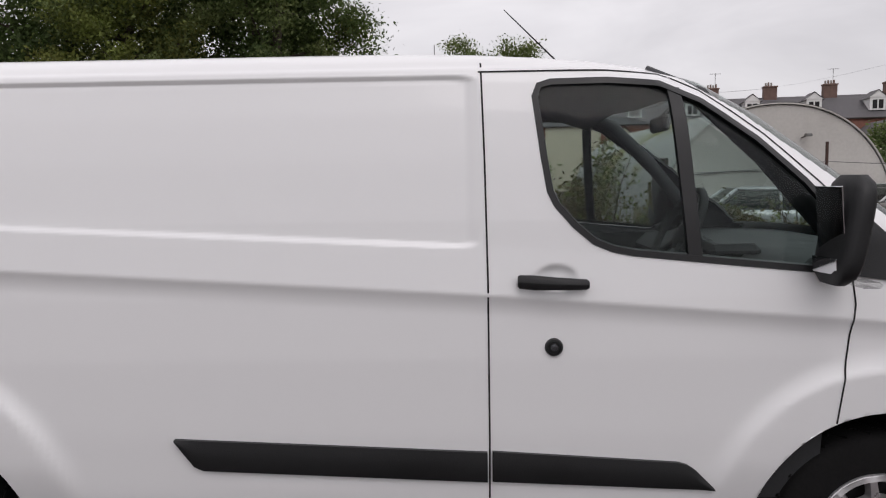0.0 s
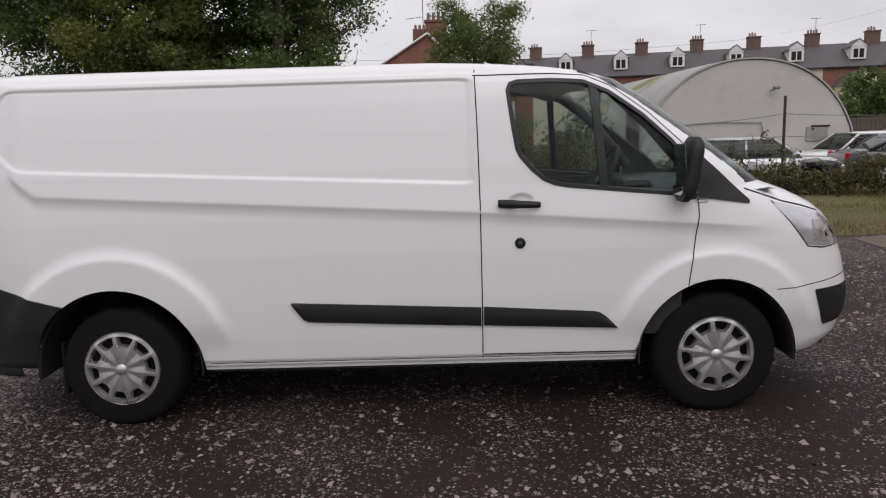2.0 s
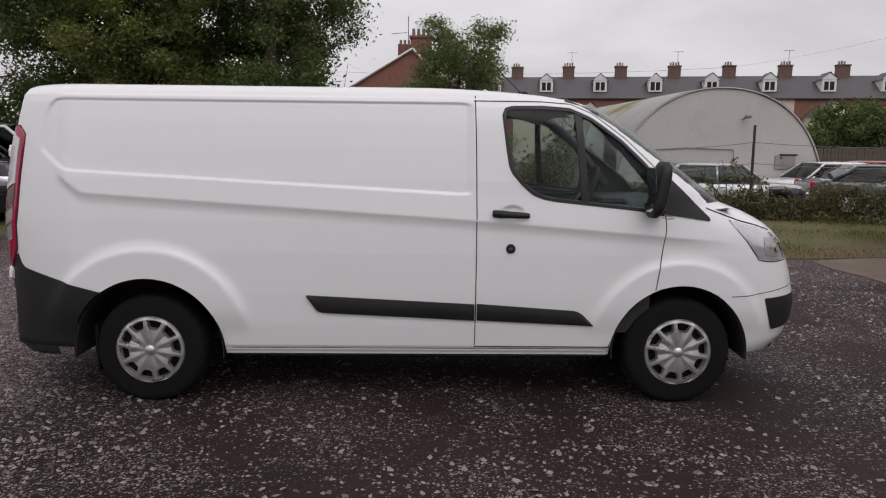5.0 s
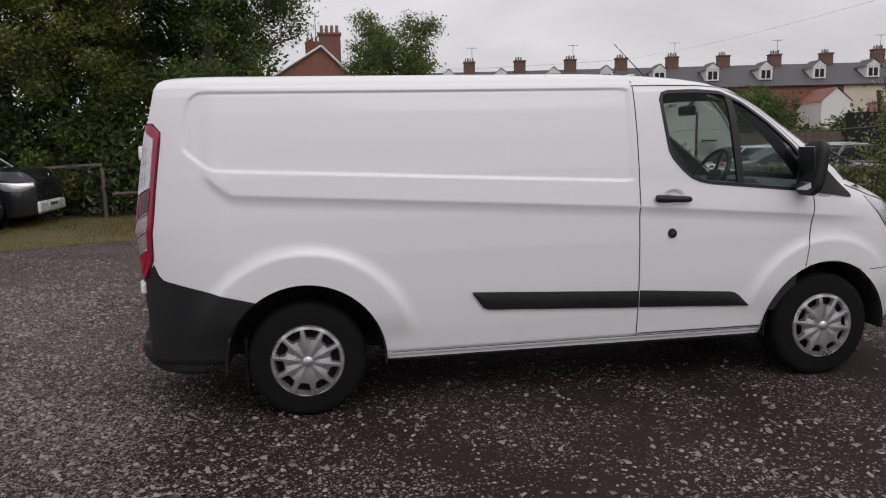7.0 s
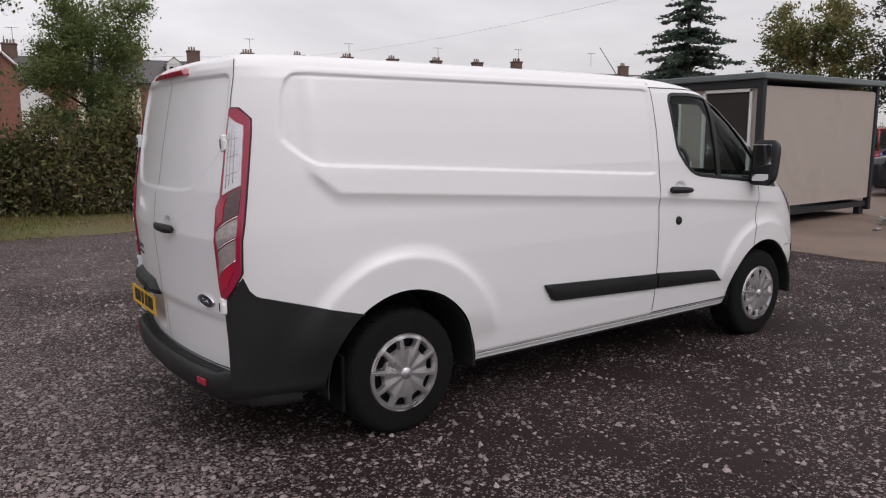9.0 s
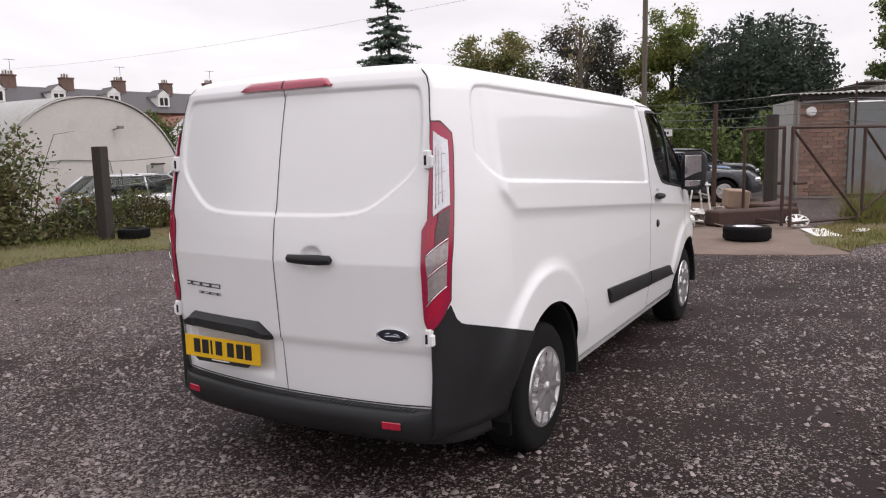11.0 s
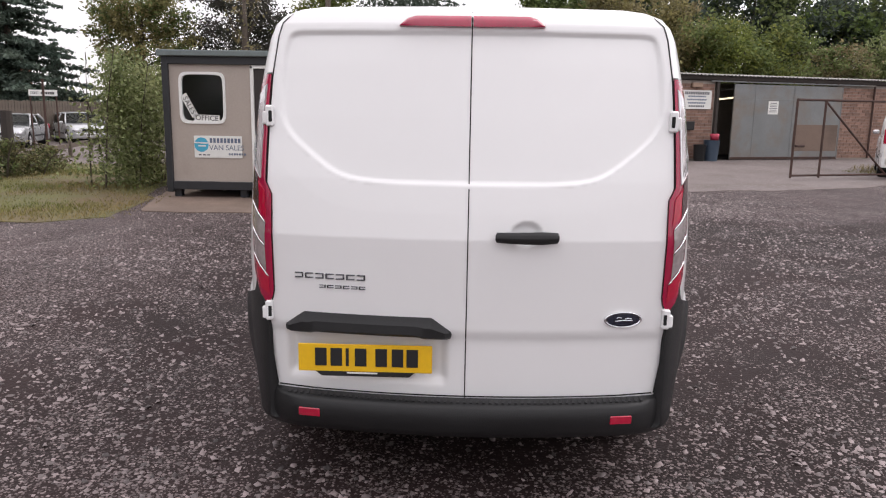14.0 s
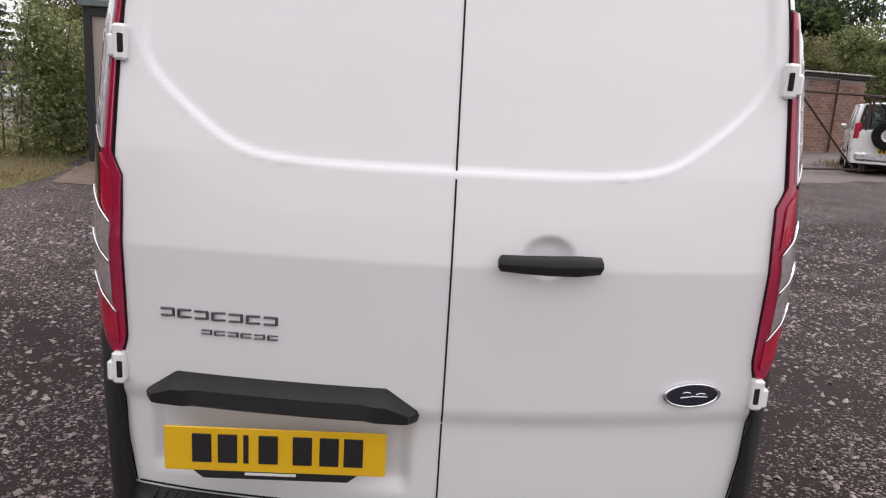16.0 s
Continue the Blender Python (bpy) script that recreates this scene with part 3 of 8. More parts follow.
def rear_relief(y, z):
    global SPIN
    keep = SPIN
    SPIN = REAR_SPIN
    d = edge_distance(REAR_PANEL, y, z)
    SPIN = keep
    f = 0.015 * (1 - smooth_step(-0.014, 0.001, d))
    if d > 0 and z < 1.6:
        f += 0.004 * max(0.0, 1 - d / 0.105)
    f += 0.014 * (1 - smooth_step(0.705, 0.735, z))
    if 0.05 < y < 0.76:
        q = min(smooth_step(0.06, 0.10, y), 1 - smooth_step(0.68, 0.72, y), smooth_step(0.515, 0.545, z), 1 - smooth_step(0.70, 0.73, z))
        f += 0.022 * q
    bowl = math.hypot((y + 0.218) / 0.058, (z - 1.128) / 0.046)
    if bowl < 1.0:
        f += 0.020 * (1 - bowl ** 4)
    return f


REAR_SPIN = 1.0
_s, SPIN = SPIN, 1.0
if edge_distance(REAR_PANEL, 0.0, 1.6) > 0:
    REAR_SPIN = -1.0
SPIN = _s


def rear_x(y, z):
    return lerp_table(z, *XR) + 0.085 * (abs(y) / 0.77) ** 2 + rear_relief(y, z)


def arch_floor(x):
    """The lower edge of the side at x: sill or wheel arch."""
    z = 0.308
    for cx, cz, r in (ARCH_R, ARCH_F):
        if abs(x - cx) < r:
            z = max(z, cz + math.sqrt(r * r - (x - cx) ** 2))
    if x > ARCH_F[0] + ARCH_F[2]:
        z = 0.30
    return z


WINDOW = [(0.160, 1.800), (0.175, 1.838), (0.215, 1.850), (0.40, 1.853), (0.575, 1.842), (0.712, 1.784), (0.890, 1.655), (1.035, 1.515), (1.150, 1.37), (1.195, 1.285),
          (1.185, 1.225), (1.071, 1.226), (0.75, 1.258), (0.47, 1.287), (0.405, 1.300), (0.345, 1.325), (0.283, 1.378), (0.225, 1.445), (0.203, 1.490), (0.185, 1.60)]


def in_poly(poly, x, z):
    hit = False
    for (x0, z0), (x1, z1) in zip(poly, poly[1:] + poly[:1]):
        if (z0 > z) != (z1 > z) and x < (x1 - x0) * (z - z0) / (z1 - z0) + x0:
            hit = not hit
    return hit


def grow(poly, d):
    """The polygon pushed outward by d (negative: inward)."""
    k, out = len(poly), []
    area = sum(a[0] * b[1] - b[0] * a[1] for a, b in zip(poly, poly[1:] + poly[:1]))
    s = 1 if area > 0 else -1
    for i in range(k):
        (xa, za), (xb, zb), (xc, zc) = poly[i - 1], poly[i], poly[(i + 1) % k]
        n = Vector((zb - za, xa - xb)).normalized() + Vector((zc - zb, xb - xc)).normalized()
        n = n.normalized() * s * d
        out.append((xb + n.x, zb + n.y))
    return out


def dense(poly, step=0.03, closed=True):
    out = []
    pairs = list(zip(poly, poly[1:] + poly[:1])) if closed else list(zip(poly, poly[1:]))
    for (x0, z0), (x1, z1) in pairs:
        n = max(1, int(math.hypot(x1 - x0, z1 - z0) / step))
        out += [(x0 + (x1 - x0) * i / n, z0 + (z1 - z0) * i / n) for i in range(n)]
    if not closed:
        out.append(poly[-1])
    return out


def van_shell():
    """The outer skin on one half-outline for each height, mirrored, then cut into its panels."""
    zs = sorted(set([0.25, 0.28, 0.30, 0.308, 0.318, 0.325, 0.330, 0.335, 0.343, 0.351, 0.356, 0.362] + list(np.arange(0.375, 0.80, 0.02)) + list(np.arange(0.80, 1.055, 0.0125)) + list(np.arange(1.055, 1.60, 0.0075)) + list(np.arange(1.62, 1.84, 0.02)) + list(np.arange(1.84, 1.90, 0.008)) + [low_roof(z) for z in (1.905, 1.917, 1.93, 1.945, 1.958, 1.972, 1.982, 1.990)]))
    rear_t = list(np.linspace(0, 1, 92))
    corner_t = list(np.linspace(0, math.pi / 2, 46))[1:]
    side_x = sorted(x for x in set([round(a, 4) for a in np.arange(XS + 0.02, 0.06, 0.02)] + [ARCH_R[0] + s * ARCH_R[2] * c for s in (-1, 1) for c in (1.0005, 0.999, 0.995, 0.985, 0.97, 0.95)]) if x > XS + 0.004)
    front_t = sorted(set(list(np.linspace(0, 0.94, 150)) + [1 - (1 - a) ** 3 * 0.06 for a in np.linspace(0, 1, 14)]))
    rows = []
    for z in zs:
        w, xr, xf = lerp_table(z, *WZ), lerp_table(z, *XR), lerp_table(z, *XF)
        dd = lerp_table(z, *DD)
        row = [(xr + 0.085 * (dd * t / 0.77) ** 2 + rear_relief(-dd * t, z), -dd * t, z) for t in rear_t]
        a = XS - (xr + 0.085 * (dd / 0.77) ** 2)
        for q in corner_t:
            cx, cd = XS - a * max(0.0, math.cos(q)) ** (2 / CP), dd + (w - dd) * math.sin(q) ** (2 / CP)
            row.append((cx, -cd - side_relief(cx, z) * min(1.0, 2.2 * math.sin(q)), z))
        for x in side_x:
            row.append((x, -side_w(x, z), max(z, arch_floor(x)) if z < 0.9 else z))
        x0 = min(0.06, xf - 0.62)
        for t in front_t[1:]:
            x = 0.06 + (xf - 0.06) * t if xf > 0.3 else 0.06 * (1 - t) + xf * t
            row.append((x, -side_w(x, z) if xf > 0.3 else -w * (1 - t), max(z, arch_floor(x)) if z < 0.9 and x < 2.0 else z))
        rows.append(row)
    nv, nr = len(rows[0]), len(rows)
    for i in range(nr):
        for j in range(nv):
            x, y, z = rows[i][j]
            if z > zs[i] + 1e-6:
                rows[i][j] = (x, -side_w(x, z), z)
    v, f, tags = [], [], []
    for sgn in (1, -1):
        base = len(v)
        for row in rows:
            v += [(x, y * sgn, z) for x, y, z in row]
        if sgn < 0:
            for i in range(nr):
                for j in range(len(rear_t)):
                    x, y, z = rows[i][j]
                    yy = -y
                    w, xr = lerp_table(zs[i], *WZ), lerp_table(zs[i], *XR)
                    v[base + i * nv + j] = (xr + 0.085 * (yy / 0.77) ** 2 + rear_relief(yy, zs[i]), yy, z)
        for i in range(nr - 1):
            for j in range(nv - 1):
                q = [base + i * nv + j, base + i * nv + j + 1, base + (i + 1) * nv + j + 1, base + (i + 1) * nv + j]
                ps = [Vector(v[k]) for k in q]
                if (ps[2] - ps[0]).cross(ps[3] - ps[1]).length < 1e-9:
                    continue
                c = sum(ps, Vector()) / 4
                rear = j < len(rear_t) - 1
                tag = "shell"
                if rear and 0.462 < c.z < 1.941:
                    tag = "rear_door_near" if sgn > 0 else "rear_door_far"
                elif not rear:
                    if in_poly(WINDOW, c.x, c.z) and abs(c.y) > 0.6:
                        tag = None
                    elif 1.275 < c.z < 1.875 and c.x > lerp_table(c.z, *XF) - 0.60 and abs(c.y) < 0.90 * lerp_table(c.z, *WZ):
                        tag = "windscreen"
                    elif c.z > 1.075 and c.z < 1.27 and c.x > 1.45 and abs(c.y) < 0.80:
                        tag = "bonnet"
                    elif 0.0 < c.x < 1.155 and c.z < 1.90 and c.x < lerp_table(c.z, *XF) - 0.10 and abs(c.y) > 0.6 and c.z > 0.36:
                        tag = "front_door_near" if sgn > 0 else "front_door_far"
                    elif c.x > ARCH_F[0] + 0.25 and c.z < 0.70:
                        tag = "front_bumper"
                    elif 1.155 <= c.x and 0.55 < c.z < 1.24 and abs(c.y) > 0.6:
                        tag = "wing_near" if sgn > 0 else "wing_far"
                if (c.x < -2.2 and not rear and c.z < 0.5) or (rear and c.z < 0.455):
                    tag = None
                if tag:
                    f.append(q if sgn > 0 else q[::-1])
                    tags.append(tag)
    # crowned roof panel across the top ring
    top_n, top_f = (nr - 1) * nv, nr * nv + (nr - 1) * nv
    k0, steps = len(v), 12
    for j in range(nv):
        a, b = v[top_n + j], v[top_f + j]
        for k in range(1, steps):
            u = 2 * k / steps - 1
            v.append((a[0] + (b[0] - a[0]) * k / steps, a[1] + (b[1] - a[1]) * k / steps, a[2] + 0.006 * (1 - u * u) * min(1.0, abs(a[1]) / 0.6)))
    def roof_index(j, k):
        return top_n + j if k == 0 else (top_f + j if k == steps else k0 + j * (steps - 1) + k - 1)
    for j in range(nv - 1):
        for k in range(steps):
            q = [roof_index(j, k), roof_index(j, k + 1), roof_index(j + 1, k + 1), roof_index(j + 1, k)]
            p4 = [Vector(v[i]) for i in q]
            if (p4[2] - p4[0]).cross(p4[3] - p4[1]).length > 1e-9:
                if (p4[2] - p4[0]).cross(p4[3] - p4[1]).z < 0:
                    q = q[::-1]
                f.append(q)
                tags.append("shell")
    full = bpy.data.meshes.new("full")
    full.from_pydata(v, [], f)
    full.update()
    nor = [tuple(n.vector) for n in full.vertex_normals]
    # along the centre line both halves share one normal
    made = {}
    for tag in dict.fromkeys(tags):
        faces = [q for q, t in zip(f, tags) if t == tag]
        used = sorted({k for q in faces for k in q})
        back = {k: i for i, k in enumerate(used)}
        me = bpy.data.meshes.new(tag)
        me.from_pydata([v[k] for k in used], [], [[back[k] for k in q] for q in faces])
        me.polygons.foreach_set("use_smooth", [True] * len(me.polygons))
        ns = []
        for k in used:
            x, y, z = nor[k]
            if abs(v[k][1]) < 1e-6:
                y = 0.0
            ns.append(tuple(Vector((x, y, z)).normalized()))
        me.normals_split_custom_set_from_vertices(ns)
        me.materials.append(M_GLASS if tag == "windscreen" else M_PAINT)
        ob = new({"rear_door_near": "rear_door", "rear_door_far": "rear_door", "front_door_near": "front_door", "front_door_far": "front_door", "wing_near": "front_wing", "wing_far": "front_wing", "shell": "body"}.get(tag, tag), me)
        ob.parent = van
        made[tag] = ob
    # dark cloth-grey lining inside the cab
    keep = [q for q, t in zip(f, tags) if t in ("shell", "front_door_near", "front_door_far", "wing_near", "wing_far") and all(-0.03 < v[k][0] < 1.5 and v[k][2] > 1.2 for k in q)]
    used = sorted({k for q in keep for k in q})
    back = {k: i for i, k in enumerate(used)}
    inner = []
    for k in used:
        n, c = Vector(nor[k]), Vector(v[k])
        if n.dot(Vector((0, c.y, c.z - 1.2))) < 0:
            n = -n
        inner.append(tuple(c - n * 0.016))
    me = bpy.data.meshes.new("cab_lining")
    me.from_pydata(inner, [], [[back[k] for k in q] for q in keep])
    me.polygons.foreach_set("use_smooth", [True] * len(me.polygons))
    me.materials.append(M_GREYIN)
    ob = new("cab_lining", me)
    ob.parent = van
    bpy.data.meshes.remove(full)
    return made


panels = van_shell()


def side_pt(x, z, off, s):
    return (x, s * (side_w(x, z) + off), z)


def side_patch(name, xs, lo, hi, mat, parent, s=-1, off=0.006, rows=8, label="", edge=0.010, step=0.03, crown=0.0):
    """A plate that lies on the van's side between two lines, with its edges turned in to the skin."""
    n = max(2, int((xs[1] - xs[0]) / step))
    cols = [xs[0] + (xs[1] - xs[0]) * i / n for i in range(n + 1)]
    g = Geo()
    grid = []
    for x in cols:
        a, b = lerp_table(x, *lo), lerp_table(x, *hi)
        b = max(b, a + 0.0015)
        zz = [a + (b - a) * k / rows for k in range(rows + 1)]
        col = [side_pt(x, zz[0], -edge, s)]
        col += [side_pt(x, z, off + crown * math.sin(math.pi * k / rows), s) for k, z in enumerate(zz)]
        col += [side_pt(x, zz[-1], -edge, s)]
        grid.append(col)
    first = [side_pt(cols[0], p[2], -edge, s) for p in grid[0]]
    last = [side_pt(cols[-1], p[2], -edge, s) for p in grid[-1]]
    g.grid([first] + grid + [last])
    return part(name, g, mat, parent, label, smooth=True, angle=40)


def side_line(name, pts, mat, parent, s=-1, half=0.003, off=0.0015):
    """A thin dark joint along the skin."""
    pts = dense(pts, 0.025, closed=False)
    g = Geo()
    ra, rb = [], []
    for i, (x, z) in enumerate(pts):
        x0, z0 = pts[max(0, i - 1)]
        x1, z1 = pts[min(len(pts) - 1, i + 1)]
        d = Vector((x1 - x0, z1 - z0)).normalized() * half
        ra.append(side_pt(x - d.y, z + d.x, off, s))
        rb.append(side_pt(x + d.y, z - d.x, off, s))
    g.grid([ra, rb])
    return part(name, g, mat, parent)


def side_ring(name, poly, inner, outer, mat, parent, s=-1, off=0.004):
    """A frame that follows a closed outline on the skin."""
    g = Geo()
    mid = dense(poly, 0.03)
    rows = []
    for d, o in ((outer, -0.006), (outer - 0.003, off), (inner, off), (inner - 0.004, -0.02)):
        rows.append([side_pt(x, z, o, s) for x, z in grow(mid, d)])
    for r in rows:
        r.append(r[0])
    g.grid(rows)
    return part(name, g, mat, parent, smooth=True, angle=40)


def fan_sheet(poly, fn):
    """A closed outline filled in, through its middle line."""
    g = Geo()
    pts = dense(poly, 0.04)
    cx, cz = sum(p[0] for p in pts) / len(pts), sum(p[1] for p in pts) / len(pts)
    rows = []
    for t in (1.0, 0.8, 0.6, 0.4, 0.2, 0.01):
        r = [fn(cx + (x - cx) * t, cz + (z - cz) * t) for x, z in pts]
        rows.append(r + [r[0]])
    return g.grid(rows)


def van_side(s, door, body, wing):
    # windows, frames and the divider of the door
    pane = part("door_window", fan_sheet(grow(WINDOW, -0.012), lambda x, z: side_pt(x, z, -0.008, s)), M_GLASS, door, "clear tinted side window", smooth=True)
    side_ring("window_frame", WINDOW, -0.014, 0.009, M_SEAL, door, s)
    bar = [(0.620, 1.825), (0.638, 1.60), (0.655, 1.40), (0.668, 1.262)]
    g = Geo().grid([[side_pt(x + dx, z, o, s) for x, z in dense(bar, 0.05, closed=False)] for dx, o in ((-0.024, -0.016), (-0.022, 0.002), (0.022, 0.002), (0.024, -0.016))])
    part("window_divider", g, M_SEAL, door, smooth=True, angle=40)
    side_patch("mirror_base", (1.10, 1.447), ([1.10, 1.19, 1.447], [1.222, 1.206, 1.168]), ([1.10, 1.165, 1.447], [1.485, 1.455, 1.187]), M_PLASTIC, wing, s, off=0.010, rows=6)
    # joints
    for a in ([(0.002, 0.352), (0.004, 0.7), (0.003, 1.2), (-0.003, 1.6), (-0.010, 1.88), (-0.010, 1.917)], [(1.160, 1.205), (1.168, 1.12), (1.150, 0.97), (1.131, 0.85), (1.115, 0.735)],
              [(0.0, 0.366), (0.30, 0.365), (0.872, 0.363)], [(-0.02, 1.884), (0.40, 1.884), (0.58, 1.874), (0.72, 1.818), (0.92, 1.668), (1.08, 1.512), (1.22, 1.36)]):
        side_line("door_gap", a, M_SEAM, door, s)
    side_line("sill_line", [(-1.52, 0.349), (0.86, 0.349)], M_SEAM, body, s, half=0.0018)
    # rub strips
    side_patch("rub_strip", (-1.038, -0.004), ([-1.038, -0.968, -0.004], [0.682, 0.584, 0.538]), ([-1.038, -0.004], [0.692, 0.641]), M_PLASTIC, body, s, off=0.014, crown=0.006, label="black plastic rub strip")
    side_patch("rub_strip", (0.012, 0.737), ([0.012, 0.737], [0.540, 0.506]), ([0.012, 0.62, 0.66, 0.737], [0.644, 0.602, 0.590, 0.512]), M_PLASTIC, door, s, off=0.014, crown=0.006, label="black plastic rub strip")
    # handle and lock
    g = Geo()
    prof = [(-0.114, 0.016), (-0.108, 0.022), (-0.06, 0.024), (0.0, 0.021), (0.06, 0.019), (0.104, 0.017), (0.112, 0.012)]
    rows = []
    for dx, r in prof:
        x, z = 0.211 + dx, 1.201 - 0.05 * dx
        c = Vector((x, s * (side_w(0.36, z) + 0.018 + 0.016 * (1 - (dx / 0.12) ** 2)), z))
        rows.append([c + Vector((0, s * 0.013 * math.cos(q), r * math.sin(q))) for q in (2 * math.pi * k / 12 for k in range(13))])
    g.grid(rows)
    g.f += [tuple(range(12)), tuple(len(g.v) - 1 - k for k in range(12))]
    part("door_handle", g, M_PLASTIC, door, "black plastic pull handle", smooth=True, angle=60)
    if s < 0:
        lock = Geo()
        c = Vector(side_pt(0.214, 0.989, 0, s))
        lock.lathe([(0.0, 0.010), (0.017, 0.010), (0.019, 0.007), (0.0205, 0.011), (0.027, 0.010), (0.030, 0.0), (0.030, -0.01)], 24, Matrix.Translation(c) @ Matrix.Scale(s, 4, (0, 1, 0)))
        lk = part("door_lock", lock, M_PLASTIC, door, "round black security lock", smooth=True, angle=40)
        barrel = Geo().box((0.214, c.y + s * 0.012, 0.989), (0.005, 0.004, 0.017), 0, 0.001)
        barrel.lathe([(0.0, 0.0125), (0.011, 0.0115), (0.0125, 0.009)], 16, Matrix.Translation(c) @ Matrix.Scale(s, 4, (0, 1, 0)))
        part("lock_barrel", barrel, M_BADGE, lk, smooth=True, angle=40)
    # rear corner of the bumper
    top_line = ([-2.90, -2.835, -2.818, -2.80, -2.775, -2.74, -2.268], [0.945, 0.945, 0.885, 0.850, 0.834, 0.826, 0.700])
    cols = []
    for t in np.linspace(0.0, 1.0, 22):
        q = t * math.pi / 2
        cols.append((XS - (XS + 2.89) * math.cos(q) ** (2 / CP), math.sin(q) ** (2 / CP)))
    cols += [(x, None) for x in np.linspace(XS + 0.004, -2.280, 16)]
    g, rows = Geo(), []
    for inward in (0.012, 0.0):
        zs2 = [0.775] + [0.775 + (0.350 - 0.775) * k / 12 for k in range(13)]
        col = []
        for k, z in enumerate(zs2):
            y = lerp_table(z, [0.45, 0.60, 0.78], [0.756, 0.770, 0.776]) + (0.002 if inward else 0.010)
            col.append((lerp_table(z, *XR) + 0.085 * (y / 0.77) ** 2 - (0.0 if inward else 0.012), s * y, z))
        px, py, pz = col[-1]
        col += [(px, py - s * 0.02, pz - 0.012), (px, py - s * 0.20, pz - 0.012)]
        rows.append(col)
    for i, (x, fr) in enumerate(cols):
        hi, lo = lerp_table(x, *top_line), lerp_table(x, [-2.9, -2.268], [0.345, 0.362])
        if x > ARCH_R[0] - ARCH_R[2] + 0.001:
            lo = min(hi - 0.004, max(lo, arch_floor(x) + 0.002))
        col = []
        for k, z in enumerate([hi] + [hi + (lo - hi) * k / 12 for k in range(13)]):
            o = -0.006 if k == 0 else 0.011
            if fr is None:
                col.append(side_pt(x, z, o, s))
            else:
                w, dd = lerp_table(z, *WZ), lerp_table(z, *DD)
                bulge = o + side_relief(x, z) * fr ** 0.35
                col.append((x - o * (1 - fr), s * (dd + (w - dd) * fr + bulge * (0.35 + 0.65 * fr)), z))
        px, py, pz = col[-1]
        col += [(px, py - s * 0.02, pz - 0.012), (px, py - s * 0.20, pz - 0.012)]
        rows.append(col)
    part("bumper_corner", g.grid(rows), M_PLASTIC, body, "black plastic bumper corner", smooth=True, angle=60)
    # mud flap behind the rear wheel
    flap = Geo().box((-2.36, s * 0.78, 0.33), (0.02, 0.24, 0.30), 0, 0.006)
    part("mud_flap", flap, M_RUBBER, body)
    # arch liners and lip
    for cx, cz, r in (ARCH_R, ARCH_F):
        g = Geo()
        rows = []
        for k in range(25):
            q = math.pi * (k / 24 * 1.06 - 0.03)
            rows.append([(cx + (r - i) * math.cos(q), s * wv, cz + (r - i) * math.sin(q)) for i, wv in ((0.0, 0.955), (0.012, 0.945), (0.0, 0.70), (0.0, 0.50), (r, 0.50))])
        g.grid(rows)
        part("arch_liner", g, M_SEAM, body, smooth=True, angle=50)
    # front lamp, fog lamp surround
    side_patch("headlamp", (1.60, 2.105), ([1.60, 1.68, 1.80, 1.90, 2.105], [1.150, 1.07, 0.925, 0.905, 0.905]), ([1.60, 1.80, 1.92, 2.02, 2.105], [1.168, 1.120, 1.085, 1.02, 0.95]), M_LENSWHITE, wing, s, off=0.004, rows=10, step=0.018, label="clear headlamp")
    side_patch("lamp_bezel", (1.845, 2.05), ([1.845, 1.95, 2.05], [0.94, 0.925, 0.925]), ([1.845, 1.93, 2.05], [1.05, 1.055, 0.98]), M_LENSGREY, wing, s, off=0.008, rows=6, step=0.018)
    side_patch("lamp_bulb", (1.93, 2.02), ([1.93, 2.02], [0.955, 0.955]), ([1.93, 1.975, 2.02], [0.985, 1.02, 0.985]), M_CHROME, wing, s, off=0.013, rows=6, step=0.012)
    side_line("lamp_gap", [(1.585, 1.172), (1.70, 1.045), (1.80, 0.915), (1.90, 0.897), (2.08, 0.897)], M_SEAM, wing, s, half=0.0035)
    side_line("bonnet_gap", [(1.43, 1.245), (1.55, 1.203), (1.66, 1.165), (1.80, 1.13), (1.93, 1.09)], M_SEAM, wing, s, half=0.004)
    side_line("bumper_gap", [(1.605, 0.695), (1.75, 0.697), (1.88, 0.708), (2.15, 0.73)], M_SEAM, wing, s, half=0.0025)
    side_patch("fog_surround", (1.86, 2.20), ([1.86, 1.93, 2.20], [0.655, 0.455, 0.46]), ([1.86, 2.20], [0.668, 0.668]), M_PLASTIC, wing, s, off=0.008, rows=8, step=0.02, label="black fog lamp surround")
    # door mirror
    mir = empty("door_mirror", pose(1.07, s * 1.055, 1.365))
    mir.parent = door
    arm = Geo().box((1.085, s * 0.975, 1.235), (0.10, 0.20, 0.055), 0, 0.02)
    arm.v = [(x - 1.07, y - s * 1.055, z - 1.365) for x, y, z in arm.v]
    part("mirror_arm", arm, M_PLASTIC, mir)
    g = Geo()
    rows = []
    for t, zz in enumerate(np.linspace(-0.165, 0.165, 15)):
        e = (1 - abs(zz / 0.168) ** 4.5) ** 0.5
        hw, dp = 0.106 * (0.35 + 0.65 * e), 0.043 * (0.3 + 0.7 * e)
        lean = 0.026 * zz / 0.165
        rows.append([(lean + dp * math.copysign(abs(math.cos(q)) ** 0.55, math.cos(q)) * (1.25 if math.cos(q) > 0 else 0.6), hw * math.copysign(abs(math.sin(q)) ** 0.6, math.sin(q)), zz) for q in (2 * math.pi * k / 20 for k in range(21))])
    g.grid(rows)
    g.f += [tuple(range(20)), tuple(len(g.v) - 1 - k for k in range(20))]
    part("mirror_housing", g, M_PLASTIC, mir, "black mirror housing", smooth=True, angle=60)
    gl = Geo()
